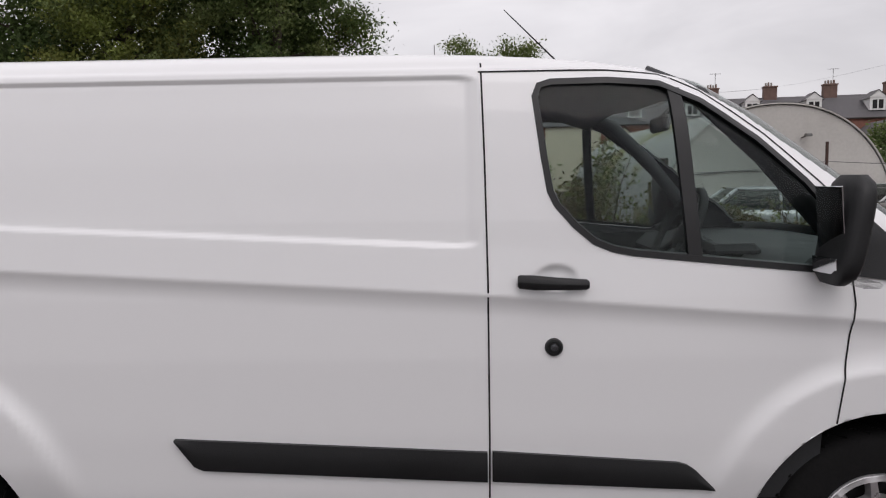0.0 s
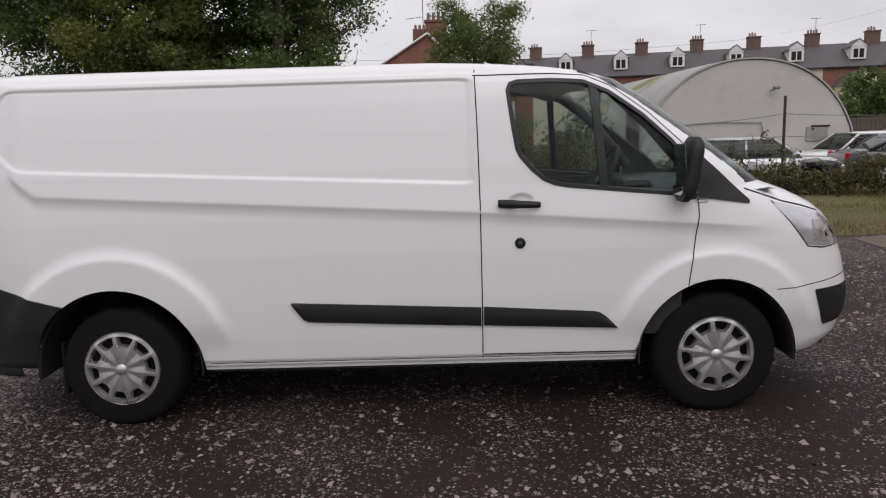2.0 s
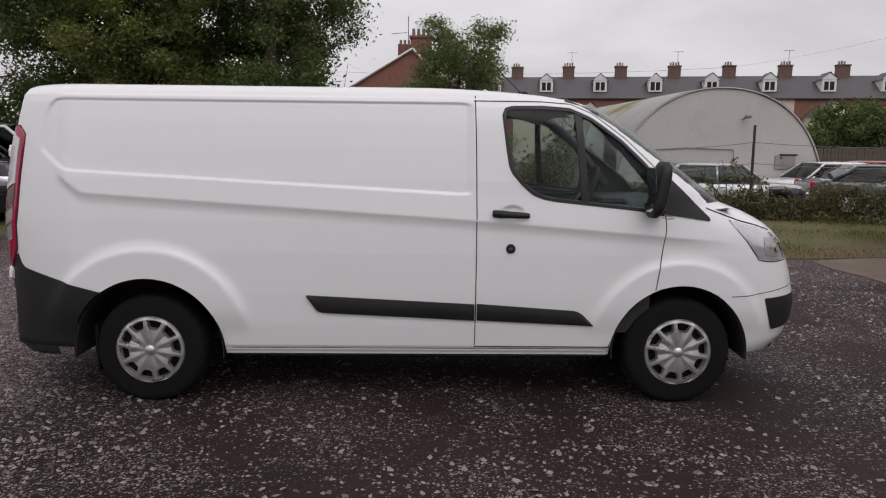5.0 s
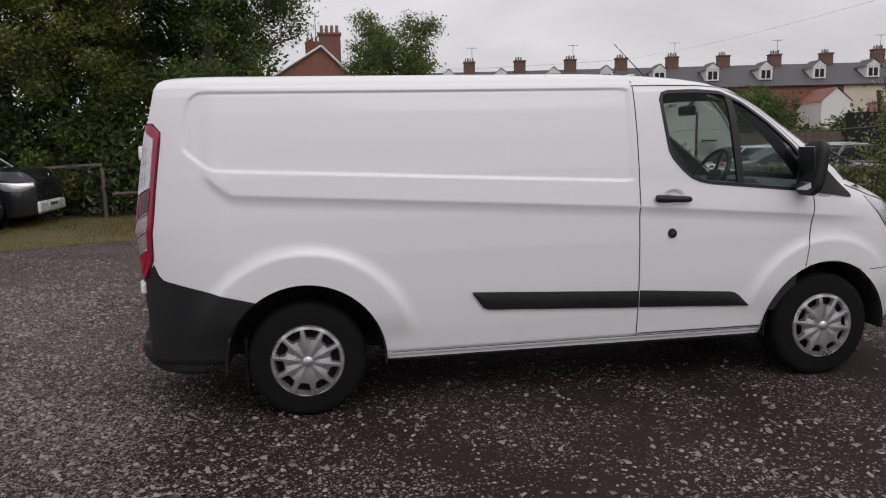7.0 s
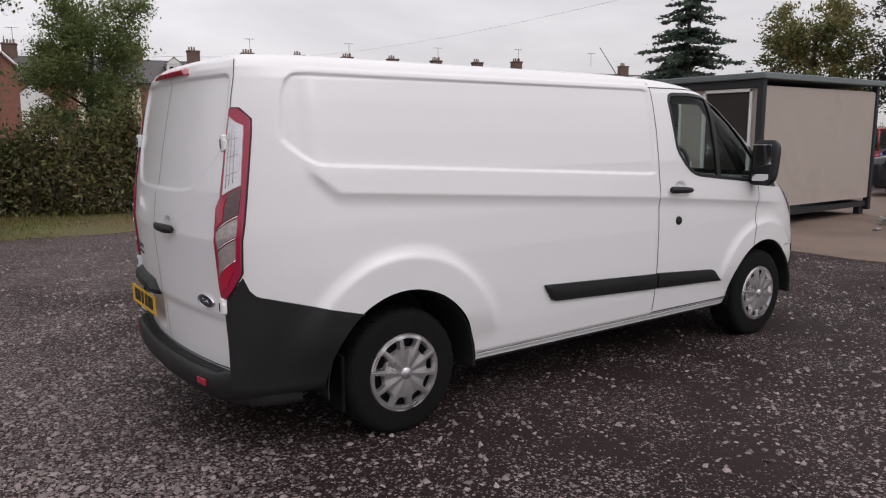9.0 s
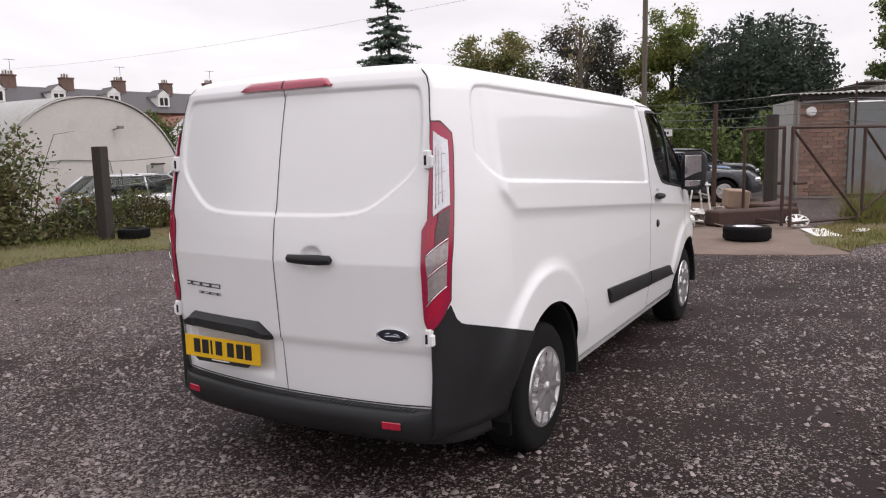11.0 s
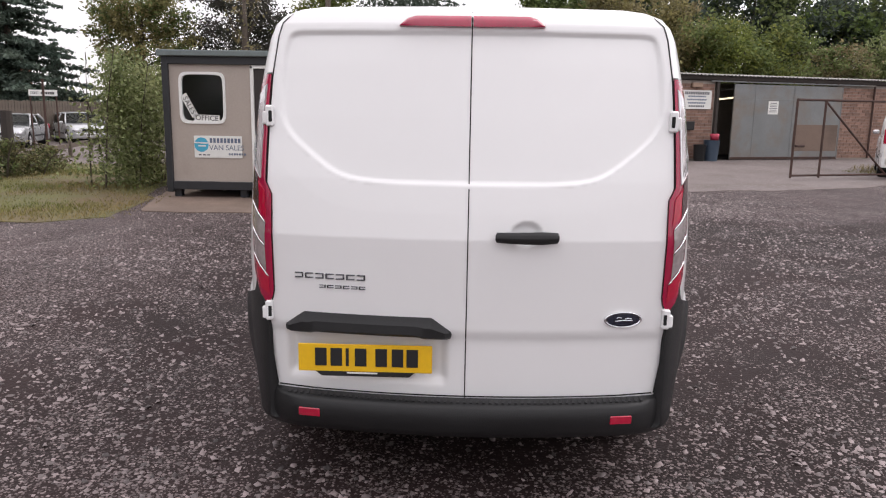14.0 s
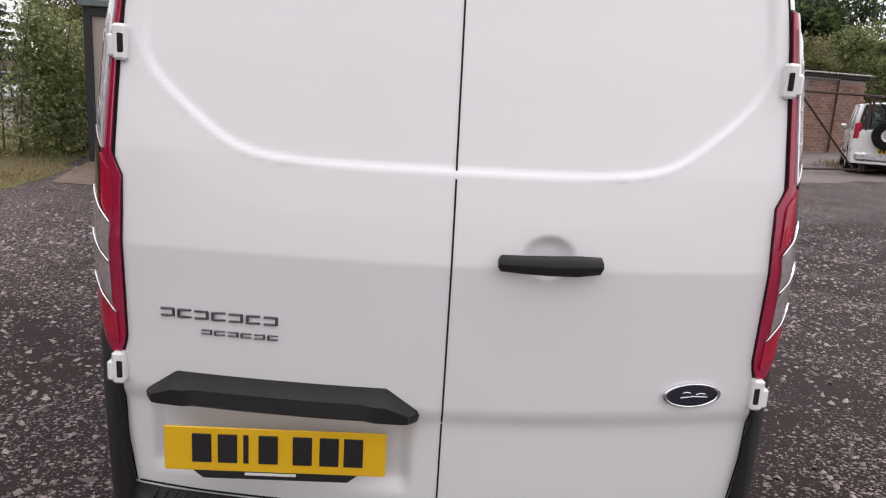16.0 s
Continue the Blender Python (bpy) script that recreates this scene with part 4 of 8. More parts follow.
    gl.box((0, 0, 0), (0.004, 0.136, 0.195), 0, 0.0015, m=pose(-0.034, 0, 0.035, 0, -5, s * -6))
    part("mirror_glass", gl, M_CHROME, mir, "mirror glass")
    gl = Geo().box((0, 0, 0), (0.004, 0.125, 0.05), 0, 0.0015, m=pose(-0.046, 0, -0.108, 0, -5, s * -6))
    part("mirror_glass", gl, M_CHROME, mir, "small wide-angle mirror glass")
    lens = Geo().box((0.06, s * 0.03, -0.162), (0.06, 0.10, 0.018), 0, 0.006)
    part("mirror_repeater", lens, M_CLEAR, mir)


def tail_lamp(s):
    """The tall lamp that wraps round the rear corner."""
    lamp = empty("tail_lamp", pose(-2.74, s * 0.84, 1.28))
    lamp.parent = van

    def corner(t, z, off):
        """t = 0: at the door's edge; 1: on the side."""
        w, xr = lerp_table(z, *WZ), lerp_table(z, *XR)
        dd = lerp_table(z, *DD)
        x_door = xr + 0.085 * (dd / 0.77) ** 2
        a = XS - x_door
        if t < 0:
            y = dd + t * 0.16
            return (x_door - 0.085 * ((dd / 0.77) ** 2 - (y / 0.77) ** 2) - off + 2.74, s * (y - 0.84), z - 1.28)
        q = t * 0.47 * math.pi / 2
        return (XS - a * math.cos(q) ** (2 / CP) - off * 0.85 + 2.74, s * (dd + (w - dd) * math.sin(q) ** (2 / CP) + off * 0.6 * min(1, 4 * t) - 0.84), z - 1.28)

    def strip(name, zs, t0, t1, off, mat, label="", n=10, edge=0.012):
        g = Geo()
        rows = []
        for z in np.linspace(zs[0], zs[-1], 36):
            a, b = lerp_table(z, zs, t0), lerp_table(z, zs, t1)
            row = [corner(a, z, -edge)] + [corner(a + (b - a) * k / n, z, off) for k in range(n + 1)] + [corner(b, z, -edge)]
            rows.append(row)
        rows = [[corner(lerp_table(zs[0], zs, t0) + (lerp_table(zs[0], zs, t1) - lerp_table(zs[0], zs, t0)) * k / (n + 2), zs[0], -edge) for k in range(n + 3)]] + rows
        rows.append([corner(t0[-1] + (t1[-1] - t0[-1]) * k / (n + 2), zs[-1], -edge) for k in range(n + 3)])
        g.grid(rows)
        return part(name, g, mat, lamp, label, smooth=True, angle=50)

    zz = [0.828, 0.862, 0.945, 1.18, 1.255, 1.30, 1.60, 1.665, 1.705]
    strip("lamp_gasket", [0.822] + zz[1:-1] + [1.711], [-0.10, -0.19, -0.19, -0.19, -0.175, -0.02, -0.02, -0.01, 0.0], [0.16, 0.42, 0.665, 0.75, 0.765, 0.775, 0.795, 0.775, 0.47], 0.003, M_SEAL)
    strip("lamp_body", zz, [-0.08, -0.17, -0.17, -0.17, -0.16, 0.0, 0.0, 0.02, 0.03], [0.12, 0.40, 0.64, 0.73, 0.745, 0.755, 0.775, 0.755, 0.44], 0.012, M_DARKRED, "dark red lens surround")
    edge_in, edge_out = [-0.08, -0.17, -0.17, -0.17, -0.16, 0.0, 0.0, 0.02, 0.03], [0.12, 0.40, 0.64, 0.73, 0.745, 0.755, 0.775, 0.755, 0.44]

    def at(u, z, off):
        """u = 0: the lamp's edge beside the door; 1: its edge on the side."""
        a, b = lerp_table(z, zz, edge_in), lerp_table(z, zz, edge_out)
        return corner(a + (b - a) * u, z, off)

    def lens(name, low_in, low_out, top_out, top_in, off, mat, label=""):
        g, rows, n = Geo(), [], 8
        for i in range(-1, n + 2):
            v = min(1.0, max(0.0, i / n))
            row = []
            for j in range(-1, n + 2):
                q = min(1.0, max(0.0, j / n))
                u = (low_in[0] * (1 - q) + low_out[0] * q) * (1 - v) + (top_in[0] * (1 - q) + top_out[0] * q) * v
                z = (low_in[1] * (1 - q) + low_out[1] * q) * (1 - v) + (top_in[1] * (1 - q) + top_out[1] * q) * v
                row.append(at(u, z, 0.010 if i in (-1, n + 1) or j in (-1, n + 1) else off))
            rows.append(row)
        return part(name, g.grid(rows), mat, lamp, label, smooth=True, angle=50)

    def rib(u0, z0, u1, z1, r=0.003, mat=M_CHROME):
        part("lens_rib", Geo().tube([at(u0 + (u1 - u0) * k / 10, z0 + (z1 - z0) * k / 10, 0.0165) for k in range(11)], r, 6), mat, lamp, smooth=True)

    lens("brake_lens", (0.16, 0.856), (0.72, 0.885), (0.86, 1.010), (0.14, 0.925), 0.016, M_RED, "red brake lens")
    lens("reverse_lens", (0.20, 0.948), (0.89, 1.020), (0.90, 1.110), (0.22, 1.045), 0.016, M_LENSGREY, "grey clear lens")
    lens("reverse_lens", (0.21, 1.058), (0.90, 1.126), (0.89, 1.208), (0.16, 1.142), 0.016, M_LENSGREY, "grey clear lens")
    lens("indicator_lens", (0.52, 1.190), (0.90, 1.226), (0.90, 1.345), (0.52, 1.318), 0.016, M_SMOKE, "smoky brown indicator lens")
    lens("inner_lens", (0.12, 1.160), (0.48, 1.195), (0.48, 1.300), (0.16, 1.262), 0.016, M_RED, "red inner lens")
    lens("upper_lens", (0.30, 1.312), (0.89, 1.358), (0.84, 1.628), (0.22, 1.668), 0.017, M_LENSWHITE, "clear ribbed upper lens")
    for u0, z0, u1, z1 in ((0.17, 1.145, 0.89, 1.218), (0.20, 1.050, 0.90, 1.118), (0.14, 0.932, 0.90, 1.015)):
        rib(u0, z0, u1, z1)
    for u0, z0, u1, z1 in ((0.30, 1.312, 0.89, 1.358), (0.42, 1.345, 0.36, 1.60), (0.54, 1.36, 0.48, 1.61), (0.66, 1.37, 0.60, 1.60), (0.35, 1.40, 0.76, 1.42), (0.33, 1.48, 0.75, 1.50), (0.30, 1.56, 0.73, 1.575)):
        rib(u0, z0, u1, z1, 0.0022, M_LENSGREY)


def van_rear():
    near, far = panels["rear_door_near"], panels["rear_door_far"]

    def rpt(y, z, off):
        return (rear_x(y, z) - off, y, z)

    def rline(pts, half, parent, name="door_gap", off=0.0015):
        pts = dense(pts, 0.025, closed=False)
        g, ra, rb = Geo(), [], []
        for i, (y, z) in enumerate(pts):
            y0, z0 = pts[max(0, i - 1)]
            y1, z1 = pts[min(len(pts) - 1, i + 1)]
            d = Vector((y1 - y0, z1 - z0)).normalized() * half
            ra.append(rpt(y - d.y, z + d.x, off))
            rb.append(rpt(y + d.y, z - d.x, off))
        g.grid([ra, rb])
        return part(name, g, M_SEAM, parent)

    rline([(0.0, 0.455), (0.0, 1.941)], 0.0022, near)
    for s, d in ((-1, near), (1, far)):
        edge = [(s * 0.762, 0.47), (s * 0.778, 0.60), (s * 0.781, 1.2), (s * 0.771, 1.55), (s * 0.761, 1.70), (s * 0.741, 1.85), (s * 0.726, 1.899), (s * 0.69, 1.935)]
        rline(edge, 0.0026, d)
        rline([(0.0, 0.466), (s * 0.60, 0.466), (s * 0.755, 0.47)], 0.003, d)
        # hinges
        for z in (1.548, 0.792):
            y = s * (lerp_table(z, *DD) - 0.008)
            h = empty("hinge", pose(rear_x(y, z), y, z))
            h.parent = d
            g = Geo().box((-0.012, s * 0.0, 0), (0.032, 0.030, 0.080), 0, 0.006)
            g.box((-0.014, s * 0.016, -0.008), (0.024, 0.022, 0.050), 0, 0.005)
            part("hinge_leaf", g, M_PAINT, h)
            g = Geo().box((-0.026, s * -0.004, -0.002), (0.008, 0.014, 0.044), 0, 0.003)
            part("hinge_pin", g, M_SEAM, h)
        # high brake lamp halves
        g, rows = Geo(), []
        for t in np.linspace(0, 1, 10):
            y = s * (0.004 + 0.265 * t)
            top, bot = 1.926, 1.880 + 0.002 * t
            if t > 0.85:
                top -= 0.035 * (t - 0.85) / 0.15
            rows.append([rpt(y, bot, 0), rpt(y, bot + 0.003, 0.018), rpt(y, (top + bot) / 2, 0.024), rpt(y, top - 0.003, 0.020), rpt(y, top, 0)])
        rows.append([rpt(s * 0.272, z, 0) for z in (1.886, 1.888, 1.891, 1.894, 1.897)])
        part("high_brake_lamp", g.grid(rows), M_DARKRED, d, "dark red high-level brake lamp", smooth=True, angle=50)
    # handle on the near door
    g, rows = Geo(), []
    for dy, r in [(-0.118, 0.010), (-0.113, 0.020), (-0.06, 0.024), (0.0, 0.023), (0.06, 0.021), (0.113, 0.019), (0.118, 0.010)]:
        y = -0.220 + dy
        c = Vector((lerp_table(1.118, *XR) + 0.085 * (y / 0.77) ** 2 - 0.020 - 0.014 * (1 - (dy / 0.12) ** 2), y, 1.118))
        rows.append([c + Vector((-0.013 * math.cos(q), 0, r * math.sin(q))) for q in (2 * math.pi * k / 12 for k in range(13))])
    g.grid(rows)
    g.f += [tuple(range(12)), tuple(len(g.v) - 1 - k for k in range(12))]
    part("door_handle", g, M_PLASTIC, near, "black plastic pull handle", smooth=True, angle=60)
    # badge: a dark oval in a bright rim
    g, rows = Geo(), []
    for t, d in ((1.0, 0.0), (1.0, 0.008), (0.93, 0.012), (0.86, 0.008)):
        rows.append([rpt(-0.607 + 0.077 * t * math.cos(q), 0.792 + 0.032 * t * math.sin(q), d) for q in (2 * math.pi * k / 36 for k in range(37))])
    part("badge_rim", g.grid(rows), M_CHROME, near, smooth=True)
    g, rows = Geo(), []
    for t, d in ((0.88, 0.006), (0.5, 0.009), (0.02, 0.0095)):
        rows.append([rpt(-0.607 + 0.077 * t * math.cos(q), 0.792 + 0.032 * t * math.sin(q), d) for q in (2 * math.pi * k / 36 for k in range(37))])
    part("badge", g.grid(rows), M_NAVY, near, "dark blue oval badge", smooth=True)
    g = Geo()
    for y0, y1, z in ((-0.575, -0.645, 0.788), (-0.58, -0.60, 0.80), (-0.615, -0.64, 0.796)):
        g.tube([rpt(y0, z, 0.011), rpt((y0 + y1) / 2, z + 0.003, 0.0115), rpt(y1, z, 0.011)], 0.0017, 6)
    part("badge_mark", g, M_CHROME, near)
    # model badge: plain bars
    for y0, n, step, z, h in ((0.672, 7, 0.041, 0.943, 0.021), (0.574, 6, 0.0315, 0.902, 0.013)):
        for k in range(n):
            y = y0 - step * (k + 0.5)
            g = Geo()
            for zz in (z - h / 2 + 0.002, z + h / 2 - 0.002):
                g.box((rear_x(y, zz) - 0.002, y, zz), (0.006, step * 0.80, h * 0.24), 0, 0.001)
            g.box((rear_x(y, z) - 0.002, y + step * (0.33 if k % 2 else -0.33), z), (0.006, step * 0.16, h), 0, 0.001)
            part("badge_bar", g, M_BADGE, far)
    # grab handle over the plate
    g, rows = Geo(), []
    for y in np.linspace(0.058, 0.712, 60):
        e = (y - 0.058) / 0.654
        top = 0.742 + 0.054 * min(1, min(e, 1 - e) / 0.115)
        bot = 0.712 + 0.012 * smooth_step(0.15, 0.20, e) * (1 - smooth_step(0.80, 0.85, e))
        lift = 0.045 * min(1, min(e, 1 - e) / 0.05 + 0.25)
        rows.append([rpt(y, bot, -0.005), rpt(y, bot, lift), rpt(y, bot + 0.012, lift + 0.008), rpt(y, (top + bot) / 2 + 0.01, lift + 0.002), rpt(y, top - 0.008, 0.018), rpt(y, top, -0.005)])
    rows = [[rpt(0.053, 0.728, -0.005)] * 6] + rows + [[rpt(0.717, 0.728, -0.005)] * 6]
    part("plate_lamp_housing", g.grid(rows), M_PLASTIC, far, "black plate lamp housing", smooth=True, angle=35)
    # number plate with plain bars
    g = Geo().box((-2.995, 0.388, 0.628), (0.006, 0.52, 0.111), 0, 0.002)
    plate = part("number_plate", g, M_YELLOW, far, "yellow number plate with plain dark bars")
    for k, y in enumerate((0.560, 0.500, 0.457, 0.405, 0.325, 0.262, 0.205)):
        b = Geo().box((-2.9995, y, 0.632), (0.003, 0.012 if k == 2 else 0.045, 0.072), 0, 0.001)
        part("plate_bar", b, M_BLACK, plate)
    g = Geo()
    g.prism([(-0.20, 0.0), (0.20, 0.0), (0.17, -0.024), (-0.17, -0.024)], 0.004, pose(-2.997, 0.388, 0.578, 0, 0, -90))
    part("plate_strip", g, M_BLACK, plate)
    g = Geo().box((-2.998, 0.40, 0.568), (0.002, 0.12, 0.006), 0)
    part("plate_print", g, M_WPLATE, plate)
    # rear bumper with a ribbed step
    bum, rows = Geo(), []
    prof = [(0.00, 0.460), (0.035, 0.463), (0.070, 0.458), (0.083, 0.445), (0.085, 0.40), (0.075, 0.355), (0.045, 0.315), (0.0, 0.295), (-0.12, 0.290)]
    for t in np.linspace(-1, 1, 61):
        y = 0.905 * t
        e = abs(t)
        back = -2.955 + 0.085 * (y / 0.77) ** 2
        if e > 0.74:
            q = (e - 0.74) / 0.26
            back += 0.26 * (1 - math.sqrt(max(0, 1 - q ** 2.4)))
        k = 1 - 0.75 * smooth_step(0.70, 0.95, e)
        rows.append([(back - d * k, y, z) for d, z in prof])
    bp = part("rear_bumper", bum.grid(rows), M_PLASTIC, van, "black plastic rear bumper with a ribbed step", smooth=True, angle=45)
    for k in range(57):
        y = -0.70 + 0.025 * k
        x = -2.955 + 0.085 * (y / 0.77) ** 2
        part("step_rib", Geo().box((x - 0.040, y, 0.4640), (0.045, 0.011, 0.004), 0, 0.001), M_PLASTIC, bp)
    for s in (-1, 1):
        g = Geo().box((-2.955 + 0.055 - 0.084, s * 0.612, 0.398), (0.012, 0.088, 0.034), s * -9, 0.003)
        part("reflector", g, M_RED, bp, "red reflector")


def wheel(cx, s):
    """Tyre, dark well, and a silver trim with paired openings."""
    w = empty("wheel", pose(cx, s * 0.925, 0.335, 0, 0, 0 if s < 0 else 180))
    w.parent = van
    t = Geo().lathe([(0.200, -0.004), (0.222, -0.012), (0.245, -0.006), (0.290, -0.010), (0.318, -0.002), (0.333, 0.012), (0.341, 0.040), (0.342, 0.110), (0.341, 0.170), (0.333, 0.200), (0.29, 0.215), (0.20, 0.21)], 56)
    ty = part("tyre", t, M_RUBBER, w, "black road tyre", smooth=True, angle=50)
    for k in range(56):
        a = 2 * math.pi * k / 56
        b = Geo().box((0, 0.055 if k % 2 else 0.11, 0.3415), (0.010, 0.085, 0.006), 25, 0.001, m=pose(0, 0, 0, 0, 0, 0) @ Matrix.Rotation(a, 4, 'Y'))
        if k == 0:
            blocks = Geo()
        blocks.add(b.v, b.f)
    part("tread", blocks, M_RUBBER, ty)
    well = Geo().lathe([(0.0, 0.045), (0.12, 0.045), (0.195, 0.040), (0.208, 0.010)], 40)
    part("wheel_well", well, M_SEAM, w, smooth=True)
    rim = Geo().lathe([(0.213, 0.004), (0.213, -0.010), (0.207, -0.017), (0.199, -0.015), (0.194, -0.002), (0.196, 0.010)], 64)
    tr = part("wheel_trim", rim, M_SILVER, w, "silver plastic wheel trim", smooth=True, angle=50)
    # faceted plate with ten openings that widen outward, each with a sloping wall
    def trim_y(r, fold):
        return -0.024 + 0.008 * (r / 0.2) ** 2 - 0.005 * fold * smooth_step(0.02, 0.10, r)

    def trim_pt(r, deg, fold, back=0.0):
        q = math.radians(deg)
        return (r * math.cos(q), trim_y(r, fold) + back, r * math.sin(q))

    arcs = [-18, -14.4, -14.0, -12.8, -11.0, -8.5, 0, 8.5, 11.0, 12.8, 14.0, 14.4, 18]
    edge_r = [0.190, 0.190, 0.168, 0.147, 0.136, 0.132, 0.130, 0.132, 0.136, 0.147, 0.168, 0.190, 0.190]
    folds = [abs(d) / 18 for d in arcs]
    g, walls = Geo(), Geo()
    for k in range(10):
        mid = 36 * k + 8
        rows = []
        for i in range(9):
            v = i / 8
            rows.append([trim_pt(0.026 + (e - 0.026) * v, mid + d, fo) for d, e, fo in zip(arcs, edge_r, folds)])
        g.grid(rows)
        g.grid([[trim_pt(0.190, mid + d, fo) for d, fo in zip(arcs, folds)], [trim_pt(0.207, mid + d, fo * 0.4) for d, fo in zip(arcs, folds)]])
        rim_pts = list(zip(arcs, edge_r, folds))[1:-1]
        walls.grid([[trim_pt(e, mid + d, fo) for d, e, fo in rim_pts], [trim_pt(min(0.187, e + 0.008), mid + d * 0.88, fo, 0.028) for d, e, fo in rim_pts]])
        walls.grid([[trim_pt(0.190, mid + d, fo) for d, e, fo in rim_pts], [trim_pt(0.180, mid + d * 0.88, fo, 0.028) for d, e, fo in rim_pts]])
    part("trim_plate", g, M_SILVER, tr, smooth=True, angle=12)
    part("opening_wall", walls, M_SILVER, tr, smooth=True, angle=30)
    cap = Geo().lathe([(0.0, -0.036), (0.024, -0.035), (0.030, -0.030), (0.031, -0.018)], 24)
    part("centre_cap", cap, M_SILVER, tr, smooth=True, angle=40)
    axle = Geo().tube([(0, 0.05, 0), (0, 0.9, 0)], 0.05, 10)
    part("axle", axle, M_SEAM, w)


def van_cabin():
    """Floor pan, bulkhead, dash, seats and steering wheel, seen through the panes."""
    pan = Geo().box((-0.4, 0, 0.36), (4.7, 1.35, 0.06), 0, 0.01)
    pan.box((-0.35, 0, 0.31), (1.9, 1.72, 0.08), 0, 0.01)
    pan.box((1.55, 0, 0.33), (1.0, 1.2, 0.10), 0, 0.01)
    part("floor_pan", pan, M_SEAM, van)
    for s in (-1, 1):
        part("inner_sill", Geo().box((-0.34, s * 0.84, 0.312), (2.38, 0.10, 0.05), 0, 0.006), M_PLASTIC, van)
    part("bulkhead", Geo().box((-0.06, 0, 1.13), (0.03, 1.66, 1.5), 0, 0.01), M_DARKIN, van)
    head = Geo()
    rows = []
    for x in np.linspace(-0.03, 0.62, 8):
        rows.append([(x, y, 1.905 - 0.03 * (y / 0.78) ** 2 - 0.10 * smooth_step(0.3, 0.7, x)) for y in np.linspace(-0.80, 0.80, 12)])
    part("headlining", head.grid(rows), M_GREYIN, van, smooth=True)
    dash = Geo()
    rows = []
    for y in np.linspace(-0.86, 0.86, 15):
        bulge = 0.03 * math.exp(-((y + 0.42) / 0.22) ** 2)
        rows.append([(0.98, y, 0.70), (0.93, y, 1.00), (0.90, y, 1.16), (0.96, y, 1.215 + bulge * 1.6), (1.10, y, 1.225 + bulge), (1.35, y, 1.235), (1.62, y, 1.235)])
    part("dashboard", dash.grid(rows), M_DARKIN, van, smooth=True, angle=50)
    for yc in (-0.42, 0.42):
        seat = empty("seat", pose(0.28, yc, 0.75))
        seat.parent = van
        part("seat_cushion", Geo().box((0.05, 0, 0.05), (0.50, 0.50, 0.16), 0, 0.05), M_DARKIN, seat)
        part("seat_back", Geo().box((0, 0, 0), (0.13, 0.48, 0.62), 0, 0.05, m=pose(-0.20, 0, 0.38, 0, -12, 0)), M_DARKIN, seat)
    wheel_m = pose(0.76, -0.42, 1.31, 0, -62, 0)
    sw = Geo()
    ring = [wheel_m @ Vector((0.185 * math.cos(a), 0.185 * math.sin(a), 0)) for a in (2 * math.pi * k / 36 for k in range(37))]
    sw.tube(ring, 0.015, 8, cap=False)
    for a in (0.0, 2.3, 4.0):
        sw.tube([wheel_m @ Vector((0, 0, -0.03)), wheel_m @ Vector((0.18 * math.cos(a), 0.18 * math.sin(a), 0))], 0.013, 6)
    sw.box((0, 0, -0.03), (0.11, 0.12, 0.05), 0, 0.02, m=wheel_m)
    part("steering_wheel", sw, M_DARKIN, van, smooth=True, angle=50)
    part("steering_column", Geo().tube([wheel_m @ Vector((0, 0, -0.03)), wheel_m @ Vector((0, 0, -0.30))], 0.04, 10), M_DARKIN, van)
    part("dash_hood", Geo().box((0.93, -0.42, 1.25), (0.20, 0.34, 0.06), 0, 0.025), M_DARKIN, van)
    for s in (-1, 1):
        lining = Geo()
        rows = []
        for x in np.linspace(0.03, 1.10, 14):
            rows.append([(x, s * (side_w(x, z) - 0.05), z) for z in (0.45, 0.8, 1.1, 1.215)] + [(x, s * (side_w(x, 1.22) - 0.012), 1.222)])
        part("door_lining", lining.grid(rows), M_DARKIN, panels["front_door_near" if s < 0 else "front_door_far"], smooth=True, angle=40)
        pil = Geo().tube([(1.20, s * 0.79, 1.30), (0.95, s * 0.755, 1.60), (0.74, s * 0.735, 1.80), (0.55, s * 0.72, 1.88)], 0.035, 8)
        part("windscreen_pillar", pil, M_GREYIN, van, smooth=True)
    mirror = Geo().box((0.80, 0.0, 1.76), (0.03, 0.24, 0.07), 0, 0.012)
    mirror.tube([(0.81, 0, 1.79), (0.86, 0, 1.84)], 0.012, 6)
    part("rear_view_mirror", mirror, M_DARKIN, van)
    # aerial on the roof's front edge
    g = Geo().tube([(0.34, -0.30, 1.965), (0.10, -0.30, 2.20)], (0.004, 0.002), 6)
    g.box((0.345, -0.30, 1.962), (0.07, 0.05, 0.04), 0, 0.012)
    part("aerial", g, M_SEAM, van)


van_side(-1, panels["front_door_near"], panels["shell"], panels["wing_near"])
van_side(1, panels["front_door_far"], panels["shell"], panels["wing_far"])
tail_lamp(-1)
tail_lamp(1)
van_rear()
for wx in (ARCH_R[0], ARCH_F[0]):
    for ws in (-1, 1):
        wheel(wx, ws)
van_cabin()


# ---- ground ----
def ground_z(x, y):
    """The car park beyond the brambles lies a step lower than the yard."""
    edge = lerp_table(x, [-2, 7, 14.5, 30, 50], [17.0, 15.6, 12.4, 7.5, 14.0])
    return -0.25 * smooth_step(edge, edge + 1.2, y) * smooth_step(2.5, 4.5, x) * (1 - smooth_step(36, 40, y)) * (1 - smooth_step(46, 52, x))


